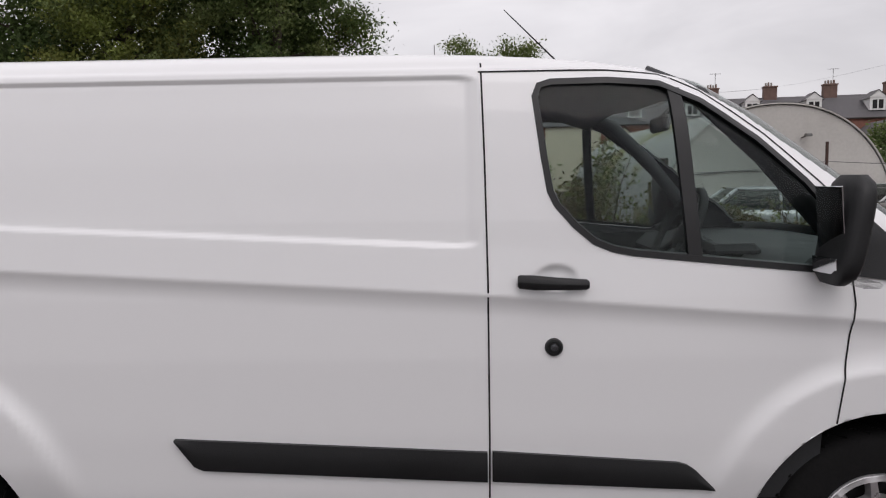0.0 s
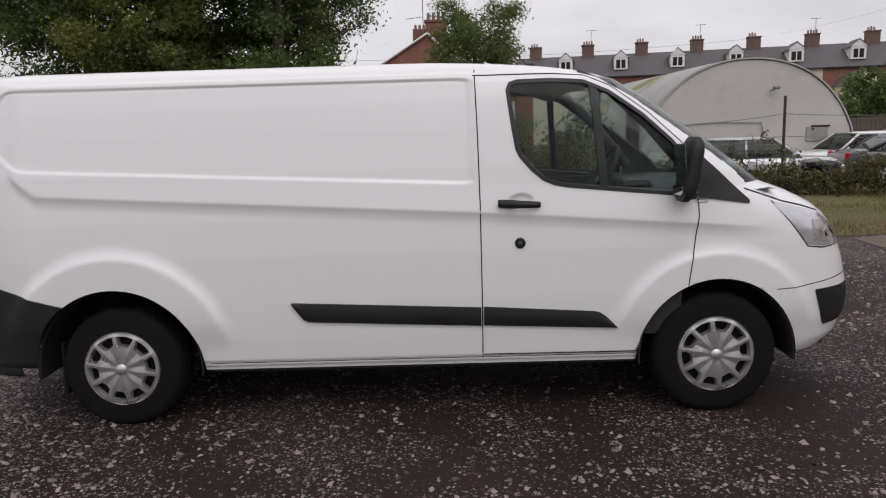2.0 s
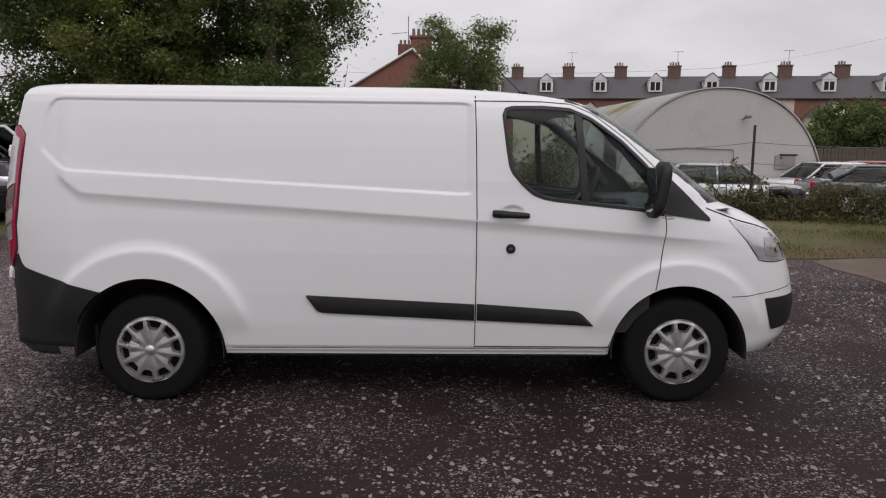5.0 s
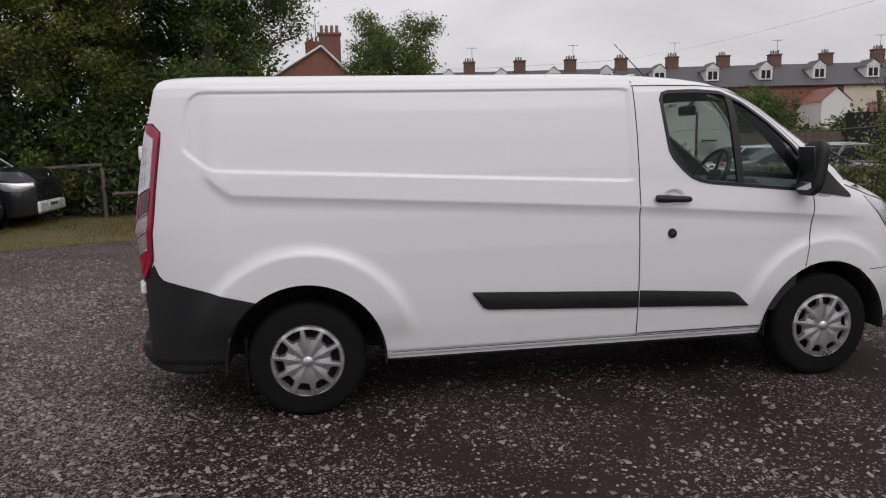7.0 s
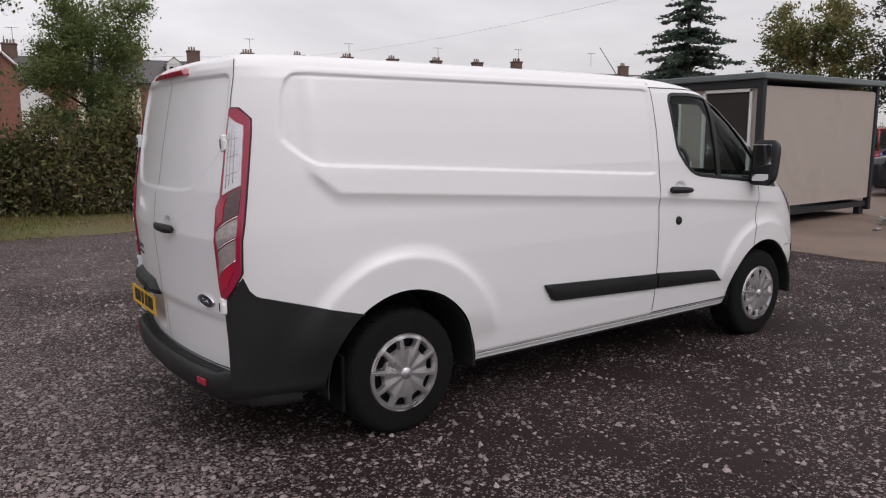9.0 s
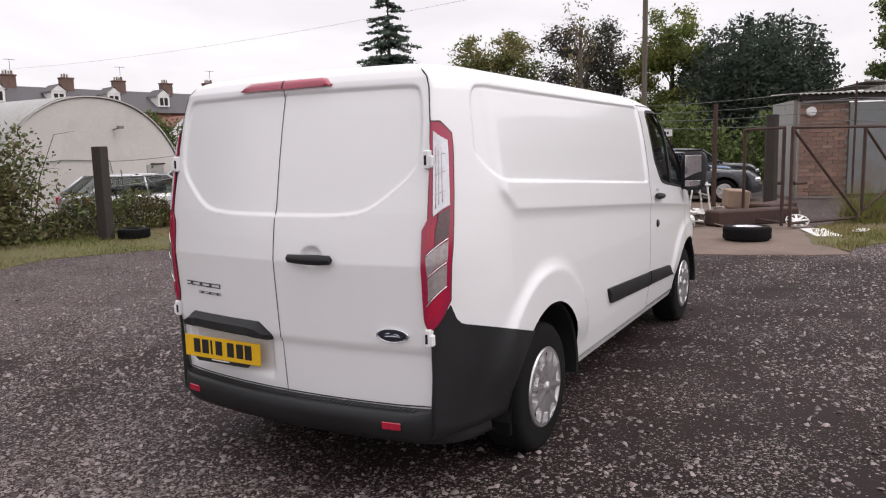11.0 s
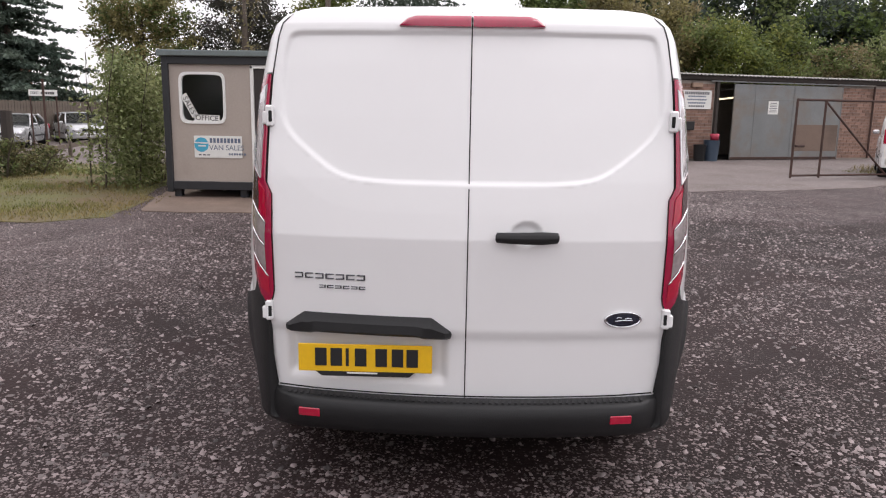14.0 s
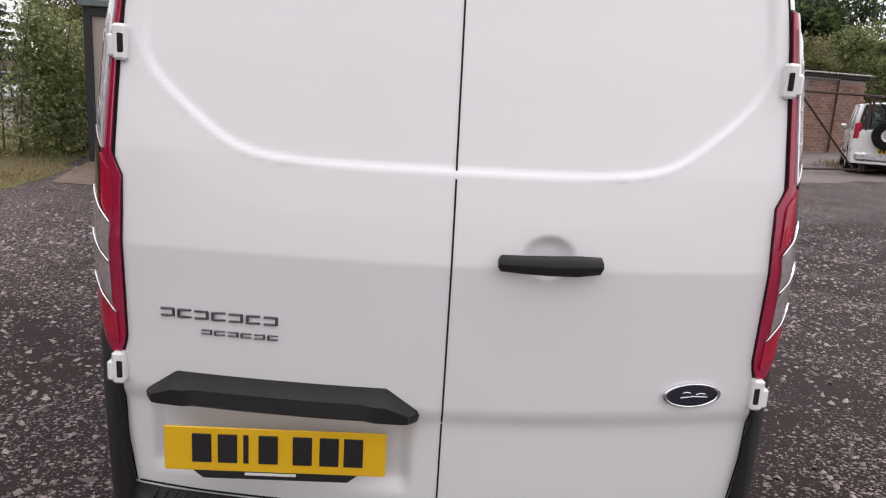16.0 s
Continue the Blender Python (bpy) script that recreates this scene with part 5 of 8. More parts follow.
def ground_sheet():
    """One sheet to the horizon, finer near the van, with shallow unevenness."""
    xs = sorted(set([-2500, -800, -300, -120, -60, -40] + list(np.arange(-30, 40.1, 1.0)) + [50, 70, 110, 200, 500, 1200, 2500]))
    ys = sorted(set([-2500, -800, -300, -100, -50, -30] + list(np.arange(-20, 30.1, 1.0)) + [40, 55, 75, 120, 250, 600, 1500, 2500]))
    g = Geo()
    g.grid([[(x, y, ground_z(x, y)) for x in xs] for y in ys])
    return part("ground", g, M_GROUND)


ground = tagged(ground_sheet(), "dark wet earth and gravel yard surface", "ground", kind="structure")


def patch_ground(name, outline, z, mat, label, category, wobble=0.25, seed=1):
    """A low sheet with an uneven outline on the ground."""
    rnd = random.Random(seed)
    pts = dense(outline, 0.28)
    off = [(rnd.uniform(-wobble, wobble), rnd.uniform(-wobble, wobble)) for _ in pts]
    pts = [tuple(p[a] + 0.25 * off[i - 2][a] + 0.4 * off[i - 1][a] + 0.35 * off[i][a] for a in (0, 1)) for i, p in enumerate(pts)]
    bm = bmesh.new()
    vs = [bm.verts.new((x, y, z)) for x, y in pts]
    bm.faces.new(vs)
    bmesh.ops.triangulate(bm, faces=bm.faces[:])
    bmesh.ops.recalc_face_normals(bm, faces=bm.faces[:])
    if bm.faces and sum(f.normal.z for f in bm.faces) < 0:
        bmesh.ops.reverse_faces(bm, faces=bm.faces[:])
    low = [bm.verts.new((x, y, z - 0.05)) for x, y in pts]
    for i in range(len(vs)):
        bm.faces.new((vs[i], low[i], low[i - 1], vs[i - 1]))
    me = bpy.data.meshes.new(name)
    bm.to_mesh(me)
    bm.free()
    me.materials.append(mat)
    ob = new(name, me)
    return tagged(ob, label, category, kind="structure")


VERGE = [(-13.0, 10.4), (-7.5, 10.5), (-6.5, 10.8), (-5.4, 11.3), (-3.6, 11.95), (0.3, 11.9), (1.5, 12.3), (2.9, 11.6), (3.8, 10.5), (4.0, 9.0), (4.6, 8.4), (6.9, 8.7), (7.2, 9.0), (14, 10.5), (14, 14.5), (9, 15.5), (4, 17.0), (-13, 17)]
verge = patch_ground("grass_verge", VERGE, 0.008, M_TURF, "patchy worn grass strip along the yard's edge", "grass", 0.13, 3)
apron = patch_ground("concrete_apron", [(5.3, 8.2), (5.2, 6.6), (5.3, 5.0), (5.5, 2.4), (6.2, 1.1), (9.6, 1.7), (17.6, 3.0), (16.5, 9.0), (7.0, 8.7)], 0.012, M_CONCRETE, "brown stained concrete apron", "pavement", 0.16, 4)
verge_2 = patch_ground("grass_patch", [(6.5, 1.1), (7.6, 0.6), (9.2, -0.25), (12.4, -0.7), (13.0, 0.3), (11.0, 1.3), (9.0, 1.7), (7.2, 1.5)], 0.016, M_TURF, "rough grass tuft patch beside the gate post", "grass", 0.2, 5)
M_LANE = material("worn_yard_lane", (0.155, 0.128, 0.121), 0.85, vary=0.25, scale=0.8, fine=18, bump=0.5, stain=(0.105, 0.083, 0.074), stain_scale=0.5, stain_lo=0.45, stain_hi=0.65)
strew(M_LANE, 24.0, 0.5, (0.21, 0.178, 0.172))
strew(M_LANE, 60.0, 0.4, (0.13, 0.105, 0.10), size=0.5, relief=0.004)
lane = patch_ground("yard_lane", [(9.6, -0.9), (13.2, -0.7), (18.8, 0.2), (23.8, -13.8), (30, -15), (28, -24), (18, -22), (12.5, -8), (10.2, -3.6)], 0.006, M_LANE, "pale worn gravel in front of the workshop", "road", 0.3, 6)
car_park = patch_ground("car_park", [(4, 17.2), (7, 16.4), (14.5, 13), (30, 8.5), (45, 15), (45, 35), (16, 35), (4, 22)], -0.238, M_LANE, "grey surfaced car park behind the fence", "pavement", 0.3, 7)

# ---- workshop with sheet-metal doors ----
WS_A, WS_B = Vector((17.95, 2.68, 0)), Vector((23.56, -13.41, 0))
ws_dir = (WS_B - WS_A).normalized()
ws_len = (WS_B - WS_A).length
WS = Matrix.Translation(WS_A) @ Matrix.Rotation(math.atan2(ws_dir.y, ws_dir.x), 4, 'Z')
# along +x of the local frame: from the yard's gate to the far end; local -y faces the yard


def brick_run(parent, x0, x1, z0, z1, y, m, course=0.085, length=0.225, seed=2):
    """Courses of single bricks, each an object on shared mesh data."""
    rnd = random.Random(seed)
    g = Geo().box((0, 0, 0), (length - 0.012, 0.03, course - 0.012), 0, 0.004)
    first = part("brick", g, M_BRICK, parent)
    first.matrix_basis = m @ pose(x0 + length / 2, y, z0 + course / 2)
    me = first.data
    half = Geo().box((0, 0, 0), (length / 2 - 0.012, 0.03, course - 0.012), 0, 0.004)
    hob = part("brick", half, M_BRICK, parent)
    n_rows = int((z1 - z0) / course)
    placed_half = False
    for r in range(n_rows):
        z = z0 + course * (r + 0.5)
        x = x0 + (0 if r % 2 == 0 else -length / 2)
        while x < x1 - 0.02:
            c = x + length / 2
            if x < x0 - 0.001:
                mm = m @ pose(x0 + length / 4, y + rnd.uniform(-0.002, 0.002), z)
                if not placed_half:
                    hob.matrix_basis = mm
                    placed_half = True
                else:
                    share("brick", hob.data, parent, mm)
            elif x + length > x1 + 0.02:
                mm = m @ pose(x + length / 4, y + rnd.uniform(-0.002, 0.002), z)
                share("brick", hob.data, parent, mm)
            elif not (r == 0 and x == x0):
                share("brick", me, parent, m @ pose(c, y + rnd.uniform(-0.002, 0.002), z, 0, rnd.uniform(-0.3, 0.3), 0))
            x += length


def workshop():
    root = empty("workshop", WS.copy())
    tagged(root, "low brick workshop with grey sheet-metal sliding doors and corrugated roof", "building", kind="structure")
    H = 2.74
    # solid wall pieces with real openings between them, 0.22 m thick
    piers = [(0.0, 1.30), (6.68, 8.56), (13.9, ws_len)]
    for a, b in piers:
        part("wall", Geo().box(((a + b) / 2, 0.13, H / 2), (b - a, 0.22, H), 0, 0.0), M_MORTAR, root)
    part("lintel", Geo().box((ws_len / 2, 0.13, H + 0.09), (ws_len, 0.22, 0.18), 0, 0.01), M_DARKWOOD, root)
    part("back_wall", Geo().box((ws_len / 2, 2.75, 1.4), (ws_len, 0.2, 2.8)), M_MORTAR, root)
    for a in (0.0, ws_len):
        part("end_wall", Geo().box((a, 1.45, 1.4), (0.2, 2.4, 2.8)), M_ASBESTOS, root)
    # floor in near-black, the room's shade put into its colour
    part("floor_slab", Geo().box((ws_len / 2, 1.45, 0.02), (ws_len, 2.4, 0.03)), M_ROOMSHADE, root)
    # corrugated roof with an uneven edge
    g, rows = Geo(), []
    n = int(ws_len / 0.038)
    for yy, zz in ((-0.22, 2.93), (-0.21, 2.95), (2.9, 3.1)):
        rows.append([(-0.15 + (ws_len + 0.3) * k / n, yy, zz + 0.022 * math.sin(k * math.pi / 2)) for k in range(n + 1)])
    g.grid(rows)
    part("roof", g, M_ASBESTOS, root, "grey corrugated sheet roof", smooth=True)
    part("fascia", Geo().box((ws_len / 2, -0.10, 2.84), (ws_len, 0.05, 0.14), 0, 0.01), M_DARKWOOD, root)
    for a, b, z in ((0.05, 6.9, 2.73), (8.3, 15.6, 2.73)):
        rail = Geo().box(((a + b) / 2, -0.09, z), (b - a, 0.06, 0.05), 0, 0.01)
        part("door_rail", rail, M_SHEET, root, "grey sliding door rail")
        for k in range(int(b - a)):
            part("rail_bracket", Geo().box((a + 0.5 + k, -0.10, z + 0.045), (0.05, 0.05, 0.09), 0, 0.006), M_RUST, root)
    # doors: sheets on a frame, with raised folds
    def door(x0, x1, seams, name="sliding_door", tone=M_SHEET, label=""):
        d = part(name, Geo().box(((x0 + x1) / 2, -0.06, 1.34), (x1 - x0, 0.045, 2.64), 0, 0.006), tone, root, label)
        for sx in seams:
            part("door_seam", Geo().box((sx, -0.086, 1.34), (0.022, 0.012, 2.60), 0, 0.003), tone, d)
        part("door_seam", Geo().box(((x0 + x1) / 2, -0.085, 2.14), (x1 - x0 - 0.02, 0.010, 0.020), 0, 0.003), tone, d)
        for sx in (x0 + 0.02, x1 - 0.02):
            part("door_stile", Geo().box((sx, -0.088, 1.34), (0.035, 0.014, 2.62), 0, 0.003), tone, d)
        part("bottom_rail", Geo().box(((x0 + x1) / 2, -0.088, 0.07), (x1 - x0, 0.014, 0.09), 0, 0.003), M_RUST, d)
        return d
    d1 = door(1.30, 3.62, (2.4,), label="grey galvanised sheet door with a lime sticker")
    d2 = door(3.62, 6.05, (), label="grey galvanised sheet door with round painted emblems")
    d3 = door(9.30, 11.9, (10.2,), label="grey galvanised sheet door with a white notice")
    d4 = door(11.9, 14.1, (), label="grey galvanised sheet door, rust-brown below")
    part("rust_panel", Geo().box((13.0, -0.0855, 0.80), (2.02, 0.008, 0.95), 0, 0.002), M_CONCRETE, d4)
    part("sticker", Geo().box((2.85, -0.088, 1.56), (0.62, 0.006, 0.17), 0, 0.001), M_LIME, d1, "lime green sticker with unreadable print")
    for k in range(4):
        part("sticker_mark", Geo().box((2.66 + 0.12 * k, -0.0925, 1.56), (0.07, 0.003, 0.07), 0), M_INKGREY, d1)
    part("chalk_mark", Geo().box((2.75, -0.0865, 1.0), (0.95, 0.005, 0.025), 0, 0.001), M_WPLATE, d1)
    for cx, r, mat, ink in ((4.77, 0.34, M_REDPOST, M_SHEET), (4.05, 0.22, M_BLACK, M_WPLATE)):
        disc = Geo().lathe([(0.0, 0.0), (r, 0.0), (r, 0.006)], 36, pose(cx, -0.088, 1.60))
        e = part("emblem", disc, mat, d2, "round painted emblem, plain shapes")
        part("emblem_ring", Geo().lathe([(r * 0.86, -0.004), (r * 0.78, -0.004)], 36, pose(cx, -0.088, 1.60)), ink, e)
        for s in (-1, 1):
            part("emblem_stroke", Geo().box((cx + s * r * 0.30, -0.092, 1.60), (r * 0.12, 0.003, r * 1.2), 0, 0, m=Matrix.Translation((cx + s * r * 0.3, 0, 1.60)) @ Matrix.Rotation(s * 0.35, 4, 'Y') @ Matrix.Translation((-cx - s * r * 0.3, 0, -1.60))), ink, e)
    for k, (x, z, w) in enumerate(((4.35, 1.40, 0.10), (4.5, 1.42, 0.06), (5.0, 1.22, 0.30), (5.45, 1.28, 0.24), (5.85, 1.45, 0.06), (4.9, 1.02, 0.35))):
        part("chalk_mark", Geo().box((x, -0.0865, z), (w, 0.004, 0.022), 0, 0.0, m=Matrix.Translation((x, 0, z)) @ Matrix.Rotation(-0.25, 4, 'Y') @ Matrix.Translation((-x, 0, -z))), M_WPLATE, d2)
    nt = part("notice", Geo().box((11.0, -0.092, 1.86), (0.44, 0.008, 0.46), 0, 0.002), M_WPLATE, d3, "white notice with unreadable print")
    for k in range(6):
        part("print_bar", Geo().box((11.0, -0.0975, 2.02 - 0.06 * k), (0.33 if k % 2 else 0.28, 0.002, 0.022), 0), M_INKGREY, nt)
    for x in (6.62, 8.62):
        part("door_jamb", Geo().box((x, -0.02, 1.37), (0.11, 0.16, 2.72), 0, 0.01), M_DARKWOOD if x > 8 else M_SHEET, root)
    # inside the open doorways: an added near-black panel for shade, tubes, a box
    part("shade_panel", Geo().box((7.6, 2.2, 1.25), (1.3, 0.1, 2.5)), M_ROOMSHADE, root)
    for z, x in ((2.12, 9.6), (2.45, 9.6)):
        part("tube_lamp", Geo().tube([(x - 0.35, 0.95, z), (x + 0.5, 0.85, z + 0.10)], 0.03, 8), M_LAMPGLOW if z < 2.2 else M_SHEET, root, "lit fluorescent tube" if z < 2.2 else "")
    part("floor_box", Geo().box((9.0, 0.6, 0.30), (0.30, 0.4, 0.55), 0, 0.03), M_DARKIN, root)
    # sign on the pier
    sg = part("sign_board", Geo().box((7.80, -0.03, 2.09), (1.20, 0.02, 0.64), 0, 0.004), M_WPLATE, root, "white sign board with unreadable dark print")
    for k, (w, h, mat) in enumerate(((1.0, 0.095, M_INKGREY), (0.72, 0.055, M_TEXTBLUE), (0.80, 0.055, M_TEXTBLUE), (0.72, 0.055, M_TEXTBLUE), (0.64, 0.06, M_INKGREY))):
        nb = max(4, int(w / 0.07))
        for j in range(nb):
            part("print_bar", Geo().box((7.80 - w / 2 + w * (j + 0.5) / nb, -0.0425, 2.31 - 0.11 * k), (w / nb * 0.72, 0.003, h), 0), mat, sg)
    part("letter_box", Geo().box((7.56, -0.06, 1.20), (0.36, 0.12, 0.30), 0, 0.015), M_PLASTIC, root, "black letter box")
    lamp = Geo().box((7.75, -0.06, 2.58), (0.42, 0.14, 0.16), 0, 0.02)
    part("bulkhead_lamp", lamp, M_CARDBOARD, root)
    for x, z, r in ((7.0, 2.52, 0.17), (0.30, 2.45, 0.135)):
        bell = Geo().lathe([(0.0, -0.09), (r * 0.7, -0.085), (r, -0.05), (r, 0.0)], 6 if x > 5 else 24, pose(x, -0.02, z))
        part("alarm_box", bell, M_WHITE, root, "white alarm box", smooth=False)
    part("down_pipe", Geo().tube([(15.6, -0.06, 2.7), (15.6, -0.06, 0.05)], 0.035, 8), M_RUST, root)
    # lean-to roof behind
    g, rows = Geo(), []
    for yy, zz in ((1.6, 2.95), (1.65, 3.42)):
        rows.append([(2.2 + 3.4 * k / 60, yy, (zz - 0.0 if zz < 3 else zz - 0.07 * k / 60 * 3.4) + 0.0) for k in range(61)])
    for k in range(61):
        rows[1][k] = (rows[1][k][0], rows[1][k][1] + 0.05 * (k % 2), rows[1][k][2])
        rows[0][k] = (rows[0][k][0], rows[0][k][1] + 0.05 * (k % 2), rows[0][k][2])
    part("rooflight", g.grid(rows), M_ASBESTOS, root, "corrugated upstand on the roof")
    junk = Geo()
    for k in range(7):
        junk.box((1.5 + 0.13 * k, 0.9, 3.08 + 0.03 * k), (0.9, 0.3, 0.035), 8 * (k - 3), 0.005)
    part("stacked_sheets", junk, M_DARKWOOD, root)
    for a, b, seed in ((0.0, 1.28, 3), (6.70, 8.54, 4), (14.12, ws_len - 0.02, 5)):
        brick_run(root, a + 0.02, b, 0.06, 2.72, 0.012, Matrix.Identity(4), course=0.112, length=0.30, seed=seed)
    return root


workshop()

# ---- portable office ----


def sales_office():
    X, Y0, Y1, X1 = 7.1, 6.5, 9.04, 10.9
    root = tagged(empty("portable_office", pose(X, (Y0 + Y1) / 2 - 0.61, 0)), "beige portable sales office with dark steel frame on blocks", "cabin")
    L = Y1 - Y0
    # outer wall facing the yard, with window and door openings: built of pieces round them
    def lx(y):
        return y - (Y0 + Y1) / 2
    zb, zt = 0.27, 2.30
    wins = (8.42 - 0.37, 8.42 + 0.37, 1.33, 2.13)
    dr = (6.70, 7.53, 0.36, 2.24)
    def slab(ya, yb, za, zb2):
        part("wall_panel", Geo().box((0.03, (lx(ya) + lx(yb)) / 2, (za + zb2) / 2), (0.06, yb - ya, zb2 - za)), M_CABIN, root)
    slab(wins[1], Y1, zb, zt)
    slab(dr[1], wins[0], zb, zt)
    slab(wins[0], wins[1], zb, wins[2])
    slab(wins[0], wins[1], wins[3], zt)
    slab(Y0, dr[0], zb, zt)
    slab(dr[0], dr[1], dr[3], zt)
    for y in (Y0, Y1):
        part("end_panel", Geo().box(((X1 - X) / 2, lx(y), 1.32), (X1 - X - 0.13, 0.06, 1.96)), M_CABIN, root)
    # back wall with its own window opening
    by0, by1, bz0, bz1 = lx(7.55), lx(8.75), 1.15, 2.15
    for ya, yb, za, zb2 in ((-L / 2 + 0.07, by0, 0.34, 2.30), (by1, L / 2 - 0.07, 0.34, 2.30), (by0, by1, 0.34, bz0), (by0, by1, bz1, 2.30)):
        part("back_panel", Geo().box((X1 - X, (ya + yb) / 2, (za + zb2) / 2), (0.06, yb - ya, zb2 - za)), M_CABIN, root)
    part("back_mullion", Geo().box((X1 - X, (by0 + by1) / 2, (bz0 + bz1) / 2), (0.05, 0.05, bz1 - bz0), 0, 0.005), M_WHITE, root)
    part("back_pane", Geo().box((X1 - X, (by0 + by1) / 2, (bz0 + bz1) / 2), (0.008, by1 - by0, bz1 - bz0)), M_GLASS, root)
    part("floor_deck", Geo().box(((X1 - X) / 2, 0, 0.22), (X1 - X, L, 0.10)), M_CABINDARK, root)
    part("ceiling_panel", Geo().box(((X1 - X) / 2, 0, 2.31), (X1 - X, L, 0.03)), M_CABIN, root)
    for y in (Y0, Y1):
        for x in (-0.012, X1 - X):
            part("corner_post", Geo().box((x, lx(y), 1.30), (0.10, 0.11, 2.40), 0, 0.008), M_CABINDARK, root)
    part("bottom_rail", Geo().box((-0.012, 0, 0.22), (0.09, L - 0.12, 0.14), 0, 0.006), M_CABINDARK, root)
    part("top_rail", Geo().box((-0.012, 0, 2.36), (0.09, L, 0.13), 0, 0.006), M_CABINDARK, root)
    part("roof", Geo().box(((X1 - X) / 2, 0, 2.475), (X1 - X + 0.25, L + 0.22, 0.10), 0, 0.012), M_ROOFFELT, root, "grey-green flat roof edge")
    for y in (Y0 + 0.1, (Y0 + Y1) / 2, Y1 - 0.1):
        for x in (0.1, X1 - X - 0.1):
            part("foot_block", Geo().box((x, lx(y), 0.10), (0.16, 0.12, 0.20), 0, 0.01), M_CABINDARK, root)
    # window: rounded white frame and glass
    yc, zc, hw, hh = lx(8.42), 1.73, 0.395, 0.43
    def rr(r_in, x):
        pts = []
        for k in range(40):
            a = 2 * math.pi * k / 40
            c, s = math.cos(a), math.sin(a)
            pts.append((x, yc + (hw - r_in) * math.copysign(abs(c) ** 0.28, c), zc + (hh - r_in) * math.copysign(abs(s) ** 0.28, s)))
        return pts + pts[:1]
    g = Geo().grid([rr(-0.01, 0.0), rr(-0.01, -0.022), rr(0.034, -0.022), rr(0.04, 0.03)])
    w = part("window", g, M_WHITE, root, "white rounded window frame", smooth=True, angle=40)
    gl = Geo().grid([rr(0.036, 0.018), [(0.018, yc, zc)] * 41])
    part("pane", gl, M_GLASS, w)
    for (cy, cz, tilt, word) in ((8.66, 1.60, 62, "SALES"), (8.36, 1.385, 2, "OFFICE")):
        c = part("window_card", Geo().box((0, 0, 0), (0.010, 0.44 if word == "OFFICE" else 0.42, 0.115), 0, 0.001, m=pose(0.006, lx(cy), cz, tilt, 0, 0)), M_WPLATE, root, "white card lettered " + word)
        ring_text(word, 0.125, 0.001, M_BLACK, "lettering", c, pose(-0.0015, lx(cy), cz, tilt, 0, 0) @ pose(0, 0, 0, 90, 0, -90))
    # sign: blue roundel, grey words, plain bars for the firm's name
    sg = part("sign_board", Geo().box((-0.008, lx(8.18), 0.895), (0.012, 0.84, 0.38), 0, 0.002), M_WPLATE, root, "white sign with a blue roundel reading VAN SALES")
    part("roundel", Geo().lathe([(0.0, 0), (0.125, 0), (0.125, 0.004)], 32, pose(-0.0165, lx(8.47), 0.93, 0, 0, -90)), M_BLUE, sg)
    for a, b in ((-0.05, 0.035), (0.01, -0.02), (0.05, 0.03)):
        part("roundel_wave", Geo().box((-0.0185, lx(8.47) - a, 0.93 + b), (0.003, 0.13, 0.022), 0), M_WPLATE, sg)
    for k in range(9):
        part("name_bar", Geo().box((-0.016, lx(8.30) - 0.062 * k, 1.005), (0.004, 0.042, 0.080), 0), M_TEXTBLUE, sg)
    ring_text("VAN SALES", 0.125, 0.001, M_TEXTBLUE, "lettering", sg, pose(-0.0155, lx(8.03), 0.878, 90, 0, -90))
    for k in range(7):
        part("name_bar", Geo().box((-0.016, lx(7.98) - 0.045 * k, 0.772), (0.004, 0.03, 0.035), 0), M_TEXTBLUE, sg)
    for k in range(3):
        part("name_bar", Geo().box((-0.016, lx(8.50) - 0.075 * k, 0.755), (0.004, 0.05, 0.022), 0), M_INKGREY, sg)
    # second small window by the door is the same wall's; door in a white frame
    dd = part("office_door", Geo().box((0.035, (lx(dr[0]) + lx(dr[1])) / 2, 1.30), (0.04, dr[1] - dr[0], 1.86), 0, 0.004), M_DOORBROWN, root, "dark brown flush door in a white frame")
    f = Geo()
    for y in (dr[0] - 0.02, dr[1] + 0.02):
        f.box((-0.006, lx(y), 1.30), (0.05, 0.055, 1.96), 0, 0.005)
    f.box((-0.006, (lx(dr[0]) + lx(dr[1])) / 2, 2.26), (0.05, dr[1] - dr[0] + 0.095, 0.055), 0, 0.005)
    f.box((-0.012, (lx(dr[0]) + lx(dr[1])) / 2, 0.37), (0.07, dr[1] - dr[0] + 0.095, 0.045), 0, 0.005)
    part("door_frame", f, M_WHITE, dd)
    h = Geo().box((-0.002, lx(dr[1]) - 0.08, 1.30), (0.02, 0.035, 0.16), 0, 0.004).tube([(-0.02, lx(dr[1]) - 0.08, 1.32), (-0.025, lx(dr[1]) - 0.17, 1.32)], 0.009, 8)
    part("door_handle", h, M_CHROME, dd, "bright lever handle")


sales_office()

# ---- barrel-roofed hut ----


